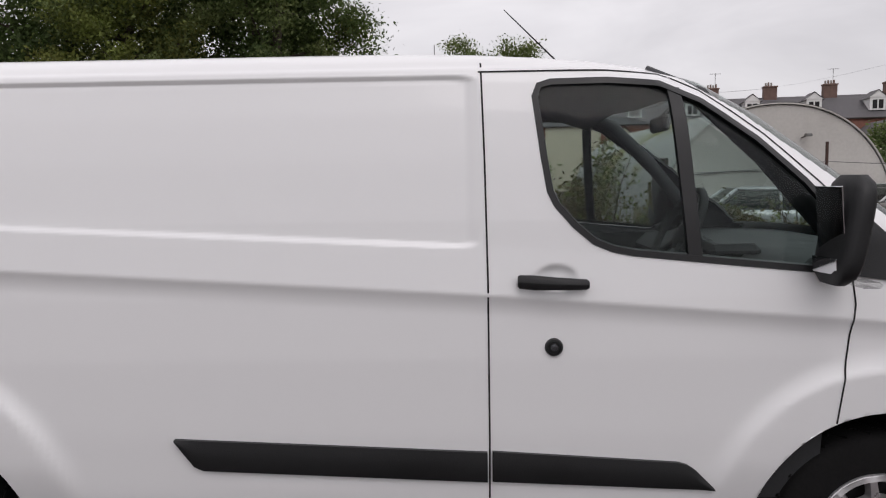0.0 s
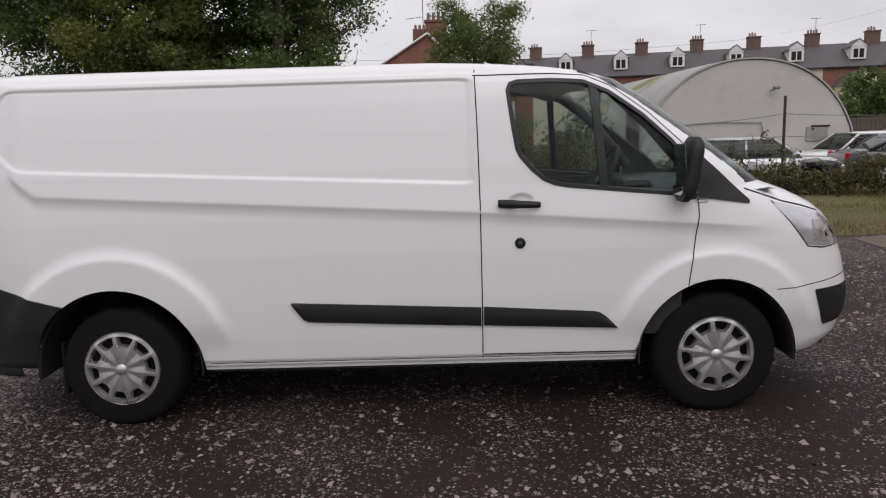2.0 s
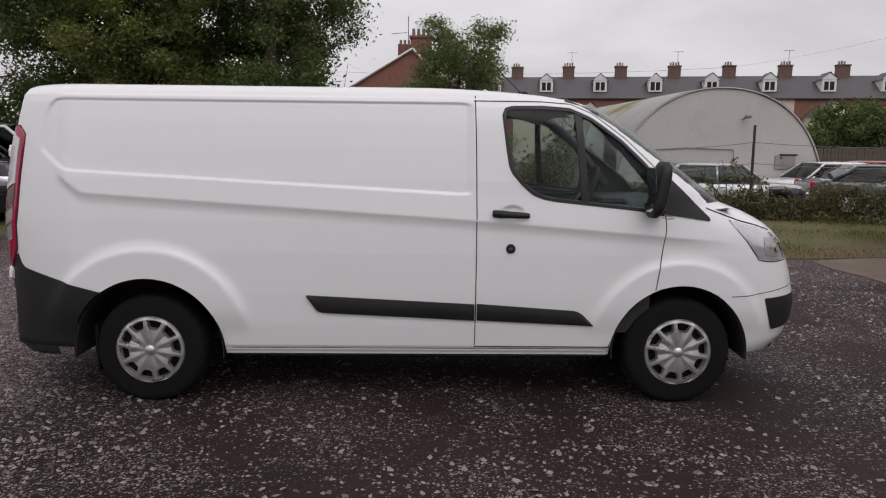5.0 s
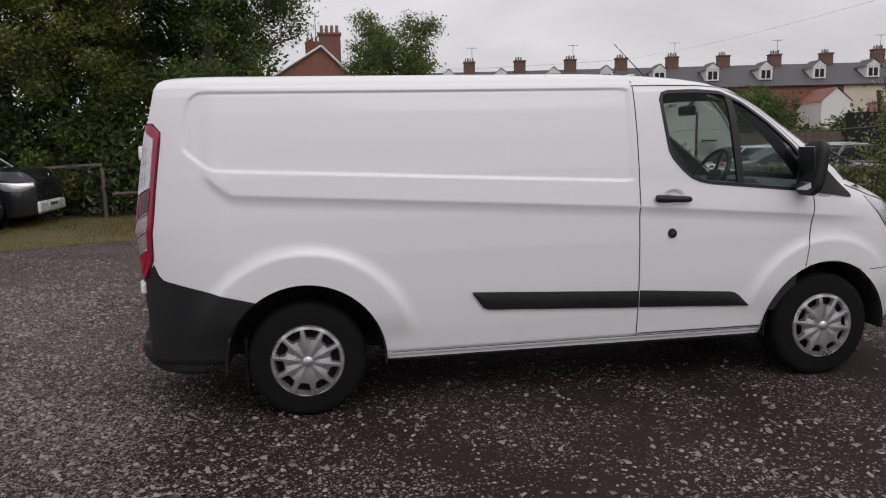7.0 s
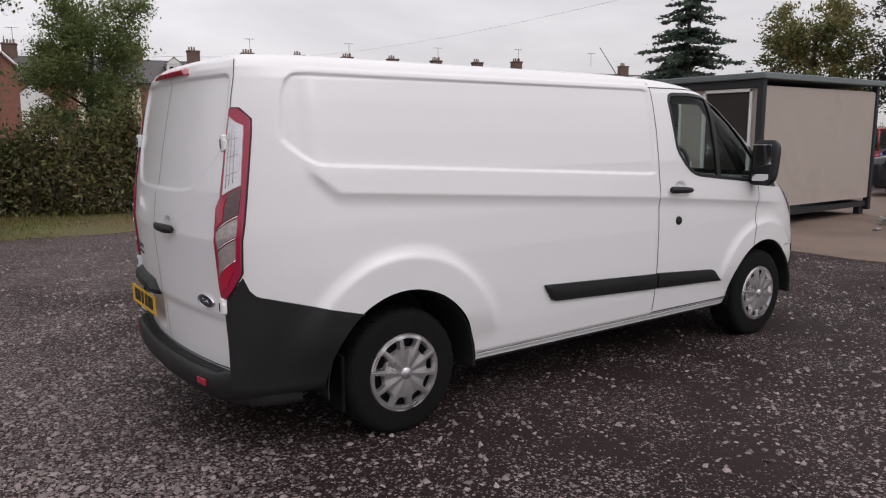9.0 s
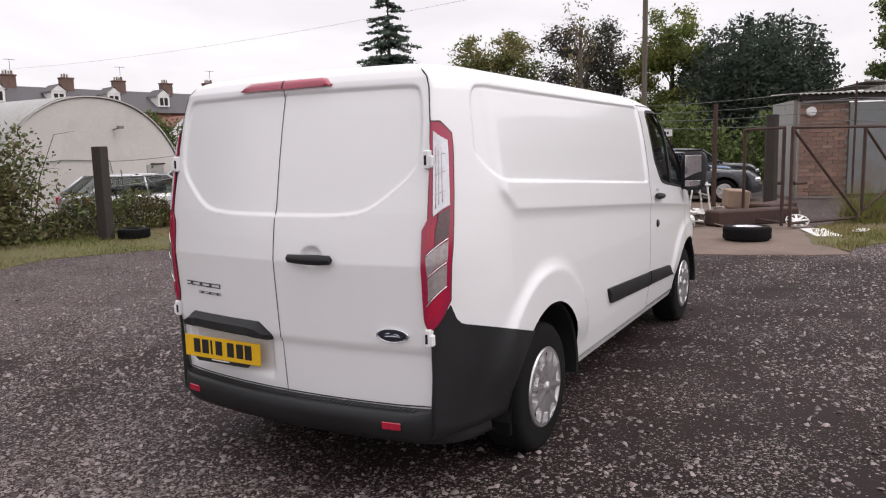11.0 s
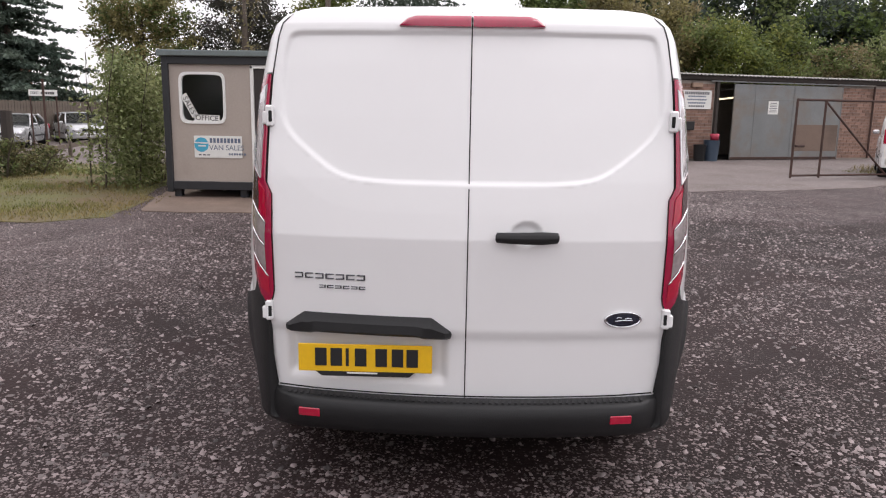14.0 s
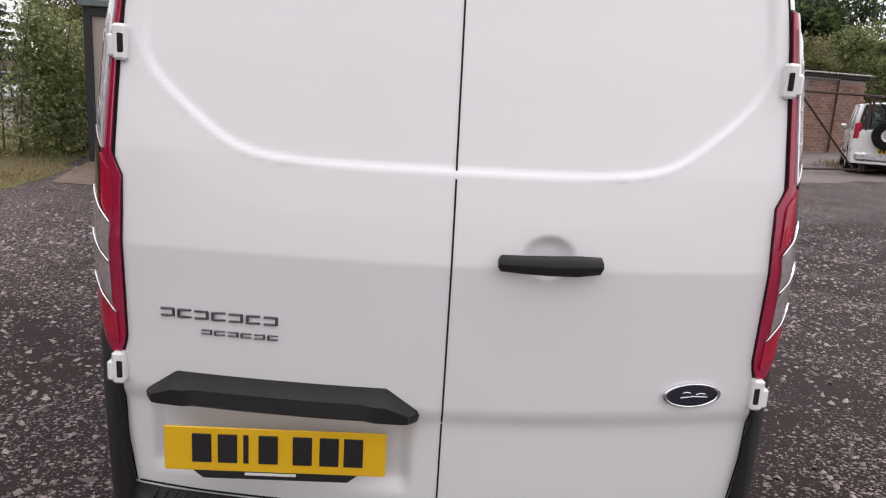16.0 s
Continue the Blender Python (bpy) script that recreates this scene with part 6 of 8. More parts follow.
def barrel_hut():
    c = Vector((9.4, 22.2, 0))
    right = Vector((math.cos(radians(2)), math.sin(radians(2)), 0))
    m = Matrix.Translation(c) @ Matrix.Rotation(math.atan2(right.y, right.x), 4, 'Z')
    root = tagged(empty("barrel_hut", m), "grey barrel-roofed hut with cement-rendered end wall and mossy corrugated roof", "hut", kind="structure")
    R, H, N = 3.48, 3.52, 40
    def arc(y, off=0.0):
        return [((R + off) * math.copysign(abs(math.cos(a)) ** 0.92, math.cos(a)), y, (H + off) * abs(math.sin(a)) ** 0.96) for a in (math.pi * k / N for k in range(N + 1))]
    g = Geo()
    end = arc(0.0)
    g.grid([end, [(p[0], 0.0, 0.0) for p in end]])
    g.grid([[(p[0], 0.25, p[2]) for p in end], [(p[0], 0.25, 0.0) for p in end]])
    g.grid([end, [(p[0], 0.25, p[2]) for p in end]])
    part("end_wall", g, M_RENDER_WALL, root, "grey cement-rendered end wall")
    roof, rows = Geo(), []
    for k in range(181):
        y = -0.05 + 14.5 * k / 180
        rows.append(arc(y, 0.05 + 0.025 * math.cos(k * math.pi / 2)))
    part("roof", roof.grid(rows), M_MOSSROOF, root, "curved corrugated roof, mossy on its flank", smooth=True)
    part("plinth", Geo().box((0, 7.0, -0.15), (2 * R - 0.04, 13.9, 0.34)), M_RENDER_WALL, root)
    edge = Geo().tube([(p[0], -0.05, p[2]) for p in arc(0, 0.04)], 0.022, 6)
    part("roof_edge", edge, M_RENDER_WALL, root)
    for x, z, sx, sz in ((2.30, 1.40, 0.60, 0.10), (2.05, 1.3, 0.05, 0.30)):
        part("wall_pipe", Geo().tube([(x - sx / 2, -0.05, z), (x + sx / 2, -0.05, z)], 0.03, 6), M_RUST, root)
    part("wall_hatch", Geo().box((2.2, -0.02, 1.15), (0.7, 0.05, 0.45), 0, 0.01), M_ASBESTOS, root)
    part("cable", Geo().tube([(-2.7, -0.04, 1.5), (-1.2, -0.04, 1.6), (0.4, -0.04, 1.55), (0.5, -0.04, 0.9)], 0.015, 5), M_WIRE, root)
    part("flood_lamp", Geo().box((0.75, -0.22, 2.62), (0.20, 0.14, 0.09), 0, 0.02).tube([(0.65, 0, 2.55), (0.7, -0.2, 2.58)], 0.02, 6), M_SHEET, root)


barrel_hut()

# ---- terrace of houses ----
TERRACE = Matrix.Translation((13.7, 72.7, 0)) @ Matrix.Rotation(math.atan2(-0.19, 0.981), 4, 'Z')


def terrace():
    ex = [-10.2 + 5.08 * k for k in range(17)]
    def roof_piece(x0, x1, ridge, eave):
        g, rows = Geo(), []
        n = 9
        for k in range(n + 1):
            t = k / n
            rows.append([(x, -4.2 * (1 - t), eave + (ridge - eave) * t) for x in np.linspace(x0, x1, 12)])
        g.grid(rows)
        g.grid([[(x, 0.0, ridge) for x in (x0, x1)], [(x, 4.2, eave) for x in (x0, x1)]])
        return g
    for k in range(len(ex) - 1):
        x0, x1 = ex[k], ex[k + 1]
        low = k >= 10
        ridge, eave = (8.45, 6.1) if not low else (8.7, 5.7)
        house = tagged(empty("terraced_house", TERRACE @ pose((x0 + x1) / 2, 0, 0)), "terraced house with slate roof, dormer and brick chimney" if not low else ("cream" if k < 12 else "red brick") + " terraced house with slate roof and sash windows", "house", group="terrace of houses")
        cx = (x0 + x1) / 2
        g = roof_piece(x0 - cx, x1 - cx, ridge, eave)
        part("roof", g, M_SLATE, house)
        wall_mat = M_CREAM if (low and k < 12) or (k % 4 == 1 and not low) else M_REDBRICK
        part("wall", Geo().box((0, 0.0, eave / 2), (x1 - x0, 8.0, eave)), wall_mat, house)
        part("gutter", Geo().box((0, -4.2, eave - 0.05), (x1 - x0, 0.12, 0.12), 0, 0.02), M_DARKWOOD, house)
        if not low or k in (10, 13, 15):
            ch = part("chimney", Geo().box((x0 - cx, -0.1, ridge + 0.30), (1.15, 0.75, 1.3), 0, 0.02), M_CHIMNEY, house, "brown brick chimney")
            part("chimney_cap", Geo().box((x0 - cx, -0.1, ridge + 0.93), (1.27, 0.87, 0.14), 0, 0.02), M_CHIMNEY, ch)
            for j in range(3 if k % 2 else 4):
                pot = Geo().tube([(x0 - cx - 0.36 + 0.24 * j, -0.1, ridge + 0.96), (x0 - cx - 0.36 + 0.24 * j, -0.1, ridge + 1.32 + 0.05 * (j % 2))], (0.10, 0.08), 10)
                part("chimney_pot", pot, M_TERRA if j % 2 else M_MORTAR, ch)
        if k % 2 == 0:
            mast = part("aerial", Geo().tube([(x0 - cx + 0.3, 0, ridge + 0.8), (x0 - cx + 0.3, 0, ridge + 2.4)], 0.025, 5), M_WIRE, house)
            boom = [(x0 - cx - 0.2, 0, ridge + 2.35), (x0 - cx + 0.8, 0, ridge + 2.35)]
            part("aerial_boom", Geo().tube(boom, 0.018, 4), M_WIRE, mast)
            for j in range(5):
                part("aerial_rod", Geo().tube([(x0 - cx - 0.15 + 0.2 * j, -0.25, ridge + 2.35), (x0 - cx - 0.15 + 0.2 * j, 0.25, ridge + 2.35)], 0.012, 4), M_WIRE, mast)
        if not low:
            dz = eave + 0.75
            d = part("dormer", Geo().box((0.5, -2.3, dz + 0.45), (1.25, 1.9, 1.1), 0, 0.02).prism([(-0.75, 1.0), (0.75, 1.0), (0, 1.6)], 1.95, pose(0.5, -3.30, dz)), M_WHITE, house, "white gabled dormer")
            for s in (-1, 1):
                g = Geo().grid([[(0.5 + s * 0.82, -3.38, dz + 0.96), (0.5 + s * 0.82, -1.2, dz + 0.96)], [(0.5, -3.38, dz + 1.68), (0.5, -1.0, dz + 1.68)]])
                part("dormer_roof", g, M_SLATE, d)
            for s in (-1, 1):
                part("pane", Geo().box((0.5 + s * 0.24, -3.262, dz + 0.42), (0.36, 0.02, 0.75), 0), M_ROOMSHADE, d)
        else:
            for wx in (-1.2, 1.1):
                wd = part("window", Geo().box((wx, -4.02, 4.1), (1.0, 0.10, 1.5), 0, 0.02), M_WHITE, house, "white sash window")
                for s in (-1, 1):
                    for zz in (3.78, 4.45):
                        part("pane", Geo().box((wx + s * 0.22, -4.08, zz), (0.36, 0.02, 0.56), 0), M_ROOMSHADE, wd)
            if k % 2:
                part("rooflight", Geo().box((0.6, -2.0, (ridge + eave) / 2 + 0.06), (0.9, 0.7, 0.06), 0, 0.01, m=Matrix.Translation((0, 0, 0))), M_WHITE, house)
        # rear extensions towards the yard
        if not low:
            if k % 2 == 0:
                e = part("rear_extension", Geo().box((-0.5, -6.4, 2.2), (2.6, 4.8, 4.4)).prism([(-1.3, 4.4), (1.3, 4.4), (0, 5.5)], 4.8, pose(-0.5, -8.8, 0)), M_CREAM if k % 4 else M_WHITE, house)
                for s in (-1, 1):
                    part("extension_roof", Geo().grid([[(-0.5 + s * 1.42, -8.9, 4.33), (-0.5 + s * 1.42, -4.0, 4.33)], [(-0.5, -8.9, 5.6), (-0.5, -4.0, 5.6)]]), M_SLATE if k % 4 else M_CLAYTILE, e)


terrace()


def gable_house():
    """A brick house end-on with a big chimney, between the trees."""
    root = tagged(empty("gable_house", pose(-1.55, 50.0, 0)), "red brick house gable with a tall chimney and five pots", "house")
    part("wall", Geo().box((-0.6, 0, 2.6), (6.4, 8.0, 5.2)).prism([(-3.8, 5.2), (2.6, 5.2), (0.2, 7.55)], 8.0, pose(0, -4.0, 0)), M_REDBRICK, root)
    for s, x in ((-1, -4.0), (1, 2.8)):
        part("roof", Geo().grid([[(x, -4.15, 5.1), (x, 4.2, 5.1)], [(0.2, -4.15, 7.68), (0.2, 4.2, 7.68)]]), M_SLATE, root)
        part("verge_board", Geo().tube([(x, -4.18, 5.08), (0.2, -4.18, 7.64)], 0.07, 4), M_WPLATE, root)
    ch = part("chimney", Geo().box((0.75, -3.6, 7.25), (1.35, 0.7, 2.3), 0, 0.02), M_REDBRICK, root)
    part("chimney_cap", Geo().box((0.75, -3.6, 8.40), (1.5, 0.85, 0.16), 0, 0.02), M_REDBRICK, ch)
    for j in range(4):
        part("chimney_pot", Geo().tube([(0.27 + 0.32 * j, -3.6, 8.4), (0.27 + 0.32 * j, -3.6, 8.95)], (0.13, 0.10), 10), M_TERRA, ch)
    ch2 = part("chimney", Geo().box((-0.35, -2.0, 7.4), (0.9, 0.7, 1.5), 0, 0.02), M_REDBRICK, root)
    for j in range(3):
        part("chimney_pot", Geo().tube([(-0.62 + 0.27 * j, -2.0, 8.1), (-0.62 + 0.27 * j, -2.0, 8.45)], (0.10, 0.08), 8), M_TERRA, ch2)
    g = Geo().tube([(-0.1, -2.6, 7.6), (-0.1, -2.6, 9.9)], 0.03, 5).tube([(-1.2, -2.6, 8.75), (-0.2, -2.6, 8.85)], 0.02, 4)
    part("aerial", g, M_WIRE, root)


gable_house()


def garden_shed():
    """A low brick outbuilding with a clay-tile roof behind the screen fence."""
    root = tagged(empty("garden_shed", pose(27.2, 30.4, -0.25, 0, 0, -32)), "low outbuilding with weathered red clay-tile roof", "shed")
    part("wall", Geo().box((0, 0, 1.15), (3.8, 2.6, 2.3)), M_REDBRICK, root)
    for sgn in (-1, 1):
        tile_rows = Geo()
        for k in range(9):
            y0, y1 = sgn * (1.55 - 0.172 * k), sgn * (1.55 - 0.172 * (k + 1) - 0.03)
            z0, z1 = 2.26 + 0.105 * k + 0.03, 2.26 + 0.105 * (k + 1) + 0.02
            tile_rows.grid([[(x, y0, z0 + 0.012 * math.sin(9 * x)) for x in np.linspace(-2.05, 2.05, 24)], [(x, y1, z1) for x in np.linspace(-2.05, 2.05, 24)]])
        part("roof_slope", tile_rows, M_CLAYTILE, root)
    for sgn in (-1, 1):
        part("gable", Geo().prism([(-1.3, 2.3), (1.3, 2.3), (0, 3.18)], 0.1, pose(sgn * 1.85, 0, 0, 0, 0, 90)), M_REDBRICK, root)
    part("ridge_tile", Geo().tube([(-2.05, 0, 3.22), (2.05, 0, 3.22)], 0.09, 8), M_CLAYTILE, root)


garden_shed()


# ---- trees and hedges ----
def leaf_mesh(name, p, size, mat, parent, rng, flat=0.0):
    """Small pointed leaves at the given places, all in one mesh."""
    count = len(p)
    face = rng.normal(size=(count, 3)) + np.array((0.0, 0.0, 0.9 + flat))
    a = np.cross(face, rng.normal(size=(count, 3)))
    a /= np.linalg.norm(a, axis=1)[:, None] + 1e-9
    b = np.cross(face, a)
    b /= np.linalg.norm(b, axis=1)[:, None] + 1e-9
    s = size * rng.uniform(0.5, 1.35, count)[:, None]
    v = np.empty((count, 4, 3))
    v[:, 0], v[:, 1], v[:, 2], v[:, 3] = p - a * s, p - b * s * 0.5, p + a * s, p + b * s * 0.5
    me = bpy.data.meshes.new(name)
    me.vertices.add(count * 4)
    me.vertices.foreach_set("co", v.ravel())
    me.loops.add(count * 4)
    me.loops.foreach_set("vertex_index", np.arange(count * 4))
    me.polygons.add(count)
    me.polygons.foreach_set("loop_start", np.arange(count) * 4)
    me.polygons.foreach_set("loop_total", np.full(count, 4))
    me.update(calc_edges=True)
    me.materials.append(mat)
    ob = new(name, me)
    if parent is not None:
        ob.parent = parent
    return ob


def clump_points(centres, radii, count, rng, squash=0.75):
    c, r = np.asarray(centres, float), np.asarray(radii, float)
    pick = rng.choice(len(c), count, p=r ** 2 / (r ** 2).sum())
    d = rng.normal(size=(count, 3)) * 0.52
    d[:, 2] *= squash
    return c[pick] + d * r[pick][:, None]


def limb_set(rnd, height, spread, r0, n):
    """Tapered trunk, limbs and twigs; returns the mesh and the places that bear leaves."""
    g, tips = Geo(), []
    top = Vector((rnd.uniform(-0.3, 0.3), rnd.uniform(-0.3, 0.3), height * 0.8))
    mid = Vector((rnd.uniform(-0.2, 0.2), rnd.uniform(-0.2, 0.2), height * 0.35))
    g.tube([(0, 0, 0), mid * 0.5, mid, top], (r0 * 1.25, r0, r0 * 0.8, r0 * 0.2), 9)
    for k in range(n):
        t = 0.2 + 0.78 * k / n
        a = k * 2.4 + rnd.uniform(-0.4, 0.4)
        st = mid.lerp(top, (t - 0.35) / 0.65) if t > 0.35 else mid * (t / 0.35)
        reach = spread * (1.0 - 0.75 * abs(t - 0.45) ** 1.3) * rnd.uniform(0.65, 0.95)
        en = st + Vector((math.cos(a) * reach, math.sin(a) * reach, height * rnd.uniform(0.06, 0.2)))
        mm = st.lerp(en, 0.5) + Vector((0, 0, -0.03 * height * rnd.random()))
        g.tube([st, mm, en], (r0 * 0.42 * (1.1 - t), r0 * 0.22 * (1.1 - t), 0.015), 6)
        tips += [mm, en, mm.lerp(en, 0.5)]
        for j in range(3):
            o = mm.lerp(en, rnd.random())
            tw = o + Vector((rnd.uniform(-1, 1), rnd.uniform(-1, 1), rnd.uniform(-0.2, 0.8))) * spread * 0.3
            g.tube([o, tw], (0.025, 0.006), 4)
            tips.append(tw)
    tips.append(top)
    return g, tips


def broad_tree(x, y, height, spread, mats, label, leaves=9000, leaf=0.13, seed=1, low=0.25, name="tree", clump=0.26, clumps=80):
    """A broadleaf: trunk, limbs, and crowns of one or more leaf tones."""
    rnd, rng = random.Random(seed), np.random.default_rng(seed)
    root = tagged(empty(name, pose(x, y, ground_z(x, y))), label, "tree")
    g, tips = limb_set(rnd, height, spread, 0.028 * height, 15)
    part("trunk", g, M_BARK, root, smooth=True)
    cs = list(tips)
    rs = [spread * clump * rnd.uniform(0.5, 1.0) for _ in tips]
    for k in range(clumps):
        a, h = rnd.uniform(0, 6.28), low + (0.98 - low) * rnd.random() ** 0.85
        prof = math.sin(math.pi * min(1, max(0.1, (h - low * 0.5) / (1.08 - low * 0.5)))) ** 0.55
        rr = spread * prof * rnd.uniform(0.45, 1.0) * (0.86 + 0.14 * math.sin(3 * a + seed))
        cs.append(Vector((math.cos(a) * rr, math.sin(a) * rr, h * height)))
        rs.append(spread * clump * rnd.uniform(0.35, 0.9))
    cs, rs = np.array([tuple(c) for c in cs]), np.array(rs)
    for i, (mat, of) in enumerate(mats):
        sel = rng.random(len(cs)) < of if len(mats) > 1 else np.ones(len(cs), bool)
        pts = clump_points(cs[sel], rs[sel], int(leaves * of), rng)
        leaf_mesh("crown", pts, leaf, mat, root, rng)
    return root


def conifer(x, y, height, spread, mat, label, seed=1, tiers=16, leaves=9000, leaf=0.16, bare=0.12, name="conifer", droop=0.12, power=0.9):
    """A spired conifer: straight trunk, whorls of boughs, needle sprays along them."""
    rnd, rng = random.Random(seed), np.random.default_rng(seed)
    root = tagged(empty(name, pose(x, y, ground_z(x, y))), label, "tree")
    g = Geo().tube([(0, 0, 0), (0, 0, height * 0.5), (0, 0, height)], (0.022 * height, 0.012 * height, 0.01), 8)
    cs, rs = [(0, 0, height)], [0.25]
    for k in range(tiers):
        t = bare + (1 - bare) * k / tiers
        reach = spread * (1 - t) ** power + 0.15
        for j in range(6):
            a = j * 1.047 + k * 0.6 + rnd.uniform(-0.35, 0.35)
            r = reach * rnd.uniform(0.72, 1.12)
            z = t * height + rnd.uniform(-0.25, 0.25)
            en = Vector((math.cos(a) * r, math.sin(a) * r, z - droop * r + rnd.uniform(-0.15, 0.15)))
            g.tube([(0, 0, z), en], (0.03 + 0.02 * (1 - t), 0.01), 5)
            for q in (0.2, 0.4, 0.6, 0.8, 1.0):
                cs.append(tuple(Vector((0, 0, z)).lerp(en, q)))
                rs.append(max(0.2, 0.17 * reach * (1.25 - 0.5 * q)))
    part("trunk", g, M_BARK, root)
    leaf_mesh("crown", clump_points(cs, rs, leaves, rng, 0.26), leaf, mat, root, rng, flat=0.6)
    return root


def columnar_yew(x, y, height, spread, mat, label, seed, leaves):
    """A wide dense clipped-looking yew of many upright plumes."""
    rnd, rng = random.Random(seed), np.random.default_rng(seed)
    root = tagged(empty("yew_tree", pose(x, y, ground_z(x, y))), label, "tree")
    g, cs, rs = Geo(), [], []
    g.tube([(0, 0, -0.1), (0, 0, height * 0.6)], (0.5, 0.2), 8)
    for k in range(150):
        a, q = rnd.uniform(0, 6.28), rnd.random() ** 0.5
        px, py = math.cos(a) * q * spread, math.sin(a) * q * spread * 0.7
        top = height * (1 - 0.36 * q ** 4.5) * rnd.uniform(0.93, 1.02)
        for lv in np.linspace(0.08, 1.0, 9):
            cs.append((px * (1.04 - 0.12 * lv), py * (1.04 - 0.12 * lv), top * lv))
            rs.append(0.62 * (1.15 - 0.55 * lv ** 3))
        g.tube([(px * 0.3, py * 0.3, 0.2), (px, py, top * 0.7)], (0.08, 0.02), 4)
    part("trunk", g, M_BARK, root)
    leaf_mesh("crown", clump_points(cs, rs, leaves, rng, 1.1), 0.15, mat, root, rng)
    return root


def hedge_mass(name, line, depth, height, mats, label, count, leaf, seed, category="hedge", stem_h=1.1):
    """A hedge or thicket along a line: stems, and leaves that thin out to an uneven top."""
    rnd, rng = random.Random(seed), np.random.default_rng(seed)
    ox, oy = line[0]
    root = tagged(empty(name, pose(ox, oy, ground_z(ox, oy))), label, category)
    pts = np.array(line, float)
    seg = np.linalg.norm(np.diff(pts, axis=0), axis=1)
    cum = np.concatenate([[0], np.cumsum(seg)])

    def at(d):
        return np.interp(d, cum, pts[:, 0]), np.interp(d, cum, pts[:, 1])

    def top(d):
        return height * (0.66 + 0.2 * np.sin(1.3 * d + seed) + 0.14 * np.sin(3.7 * d + 2 * seed) + 0.10 * np.sin(9.1 * d + seed))

    g = Geo()
    for k in range(int(cum[-1] * 5)):
        d = rnd.uniform(0, cum[-1])
        x, y = at(d)
        x, y = x - ox + rnd.uniform(-1, 1) * depth * 0.4, y - oy + rnd.uniform(-1, 1) * depth * 0.4
        hh = float(top(d)) * rnd.uniform(0.6, stem_h)
        lx, ly = rnd.uniform(-0.5, 0.5), rnd.uniform(-0.5, 0.5)
        g.tube([(x, y, 0), (x + lx * 0.4, y + ly * 0.4, hh * 0.6), (x + lx, y + ly, hh), (x + lx * 1.7, y + ly * 1.7, hh * rnd.uniform(0.7, 1.05))], (0.018, 0.012, 0.007, 0.002), 4)
    part("stem_tangle", g, M_BARK, root)
    for mat, of in mats:
        n = int(count * of)
        d = rng.uniform(0, cum[-1], n)
        d += 0.25 * np.sin(d * 11 + seed)
        d = np.clip(d, 0, cum[-1])
        x, y = at(d)
        u = rng.random(n) ** 0.8
        lump = 0.8 + 0.3 * np.sin(d * 5 + 3 * u + seed) * np.sin(d * 2.3)
        off = rng.normal(size=(n, 2)) * depth * 0.36 * lump[:, None] * np.sqrt(np.clip(1.15 - u, 0.1, 1))[:, None]
        p = np.stack([x - ox + off[:, 0], y - oy + off[:, 1], np.maximum(0.03, u * top(d) * (0.85 + 0.25 * rng.random(n)))], 1)
        leaf_mesh("foliage", p, leaf, mat, root, rng)
    return root


# behind the yard hedge
broad_tree(-9.5, 18.0, 9.4, 2.8, [(L_BIG, 1.0)], "tall dark green tree behind the yard hedge", 92000, 0.052, 21, low=0.1)
broad_tree(-7.7, 17.0, 8.2, 2.2, [(L_YELLOW, 0.55), (L_MID, 0.45)], "yellowing green tree behind the yard hedge", 76000, 0.047, 22, low=0.1)
broad_tree(-5.8, 20.4, 9.2, 2.9, [(L_BIG, 0.8), (L_MID, 0.2)], "dense dark tree in the second row behind the hedge", 42000, 0.08, 29, low=0.05)
broad_tree(-4.7, 18.0, 8.3, 2.5, [(L_BIG, 0.5), (L_MID, 0.35), (L_YELLOW, 0.15)], "tall leafy green tree behind the yard hedge", 90000, 0.047, 23, low=0.1)
broad_tree(0.75, 24.5, 6.1, 2.1, [(L_MID, 1.0)], "rounded mid-green tree before the houses", 46000, 0.05, 24, low=0.2)
broad_tree(-13.2, 19.5, 6.2, 1.9, [(L_AUTUMN, 1.0)], "thin half-bare tree behind the parked vans", 2200, 0.06, 25, low=0.3)
broad_tree(22.5, 37.0, 4.3, 2.7, [(L_BIG, 0.8), (L_MID, 0.2)], "low dark green garden tree before the terrace", 11000, 0.11, 26, low=0.1)
# beyond the car park
conifer(38.5, 30.5, 13.5, 5.2, L_FIR, "tall blue-green cedar with drooping tiers", 31, 18, 44000, 0.15, 0.08, droop=0.16, power=0.8)
broad_tree(44.0, 24.8, 10.1, 3.7, [(L_OLIVE, 0.6), (L_MID, 0.4)], "olive green oak in early autumn colour", 22000, 0.125, 32)
broad_tree(47.0, 19.0, 10.6, 4.2, [(L_DIM, 1.0)], "dim purple-brown thinning tree", 20000, 0.12, 33)
broad_tree(36.0, 15.6, 10.8, 1.2, [(L_AUTUMN, 1.0)], "slim nearly bare birch with few leaves", 500, 0.12, 39, low=0.4)
broad_tree(46.0, 12.6, 10.4, 3.2, [(L_YELLOW, 0.8), (L_MID, 0.2)], "feathery yellow-green tree on the skyline", 26000, 0.115, 34, low=0.05)
columnar_yew(46.0, 7.3, 9.0, 7.2, L_YEW, "dense near-black rounded yew", 35, 74000)
conifer(60.0, 49.0, 9.5, 2.4, L_FIR, "small dark conifer above the far roofs", 27, 12, 6000, 0.2, 0.1)
conifer(64.0, 42.0, 7.5, 1.2, L_FIR, "narrow dark conifer above the far roofs", 28, 12, 4000, 0.2, 0.1)
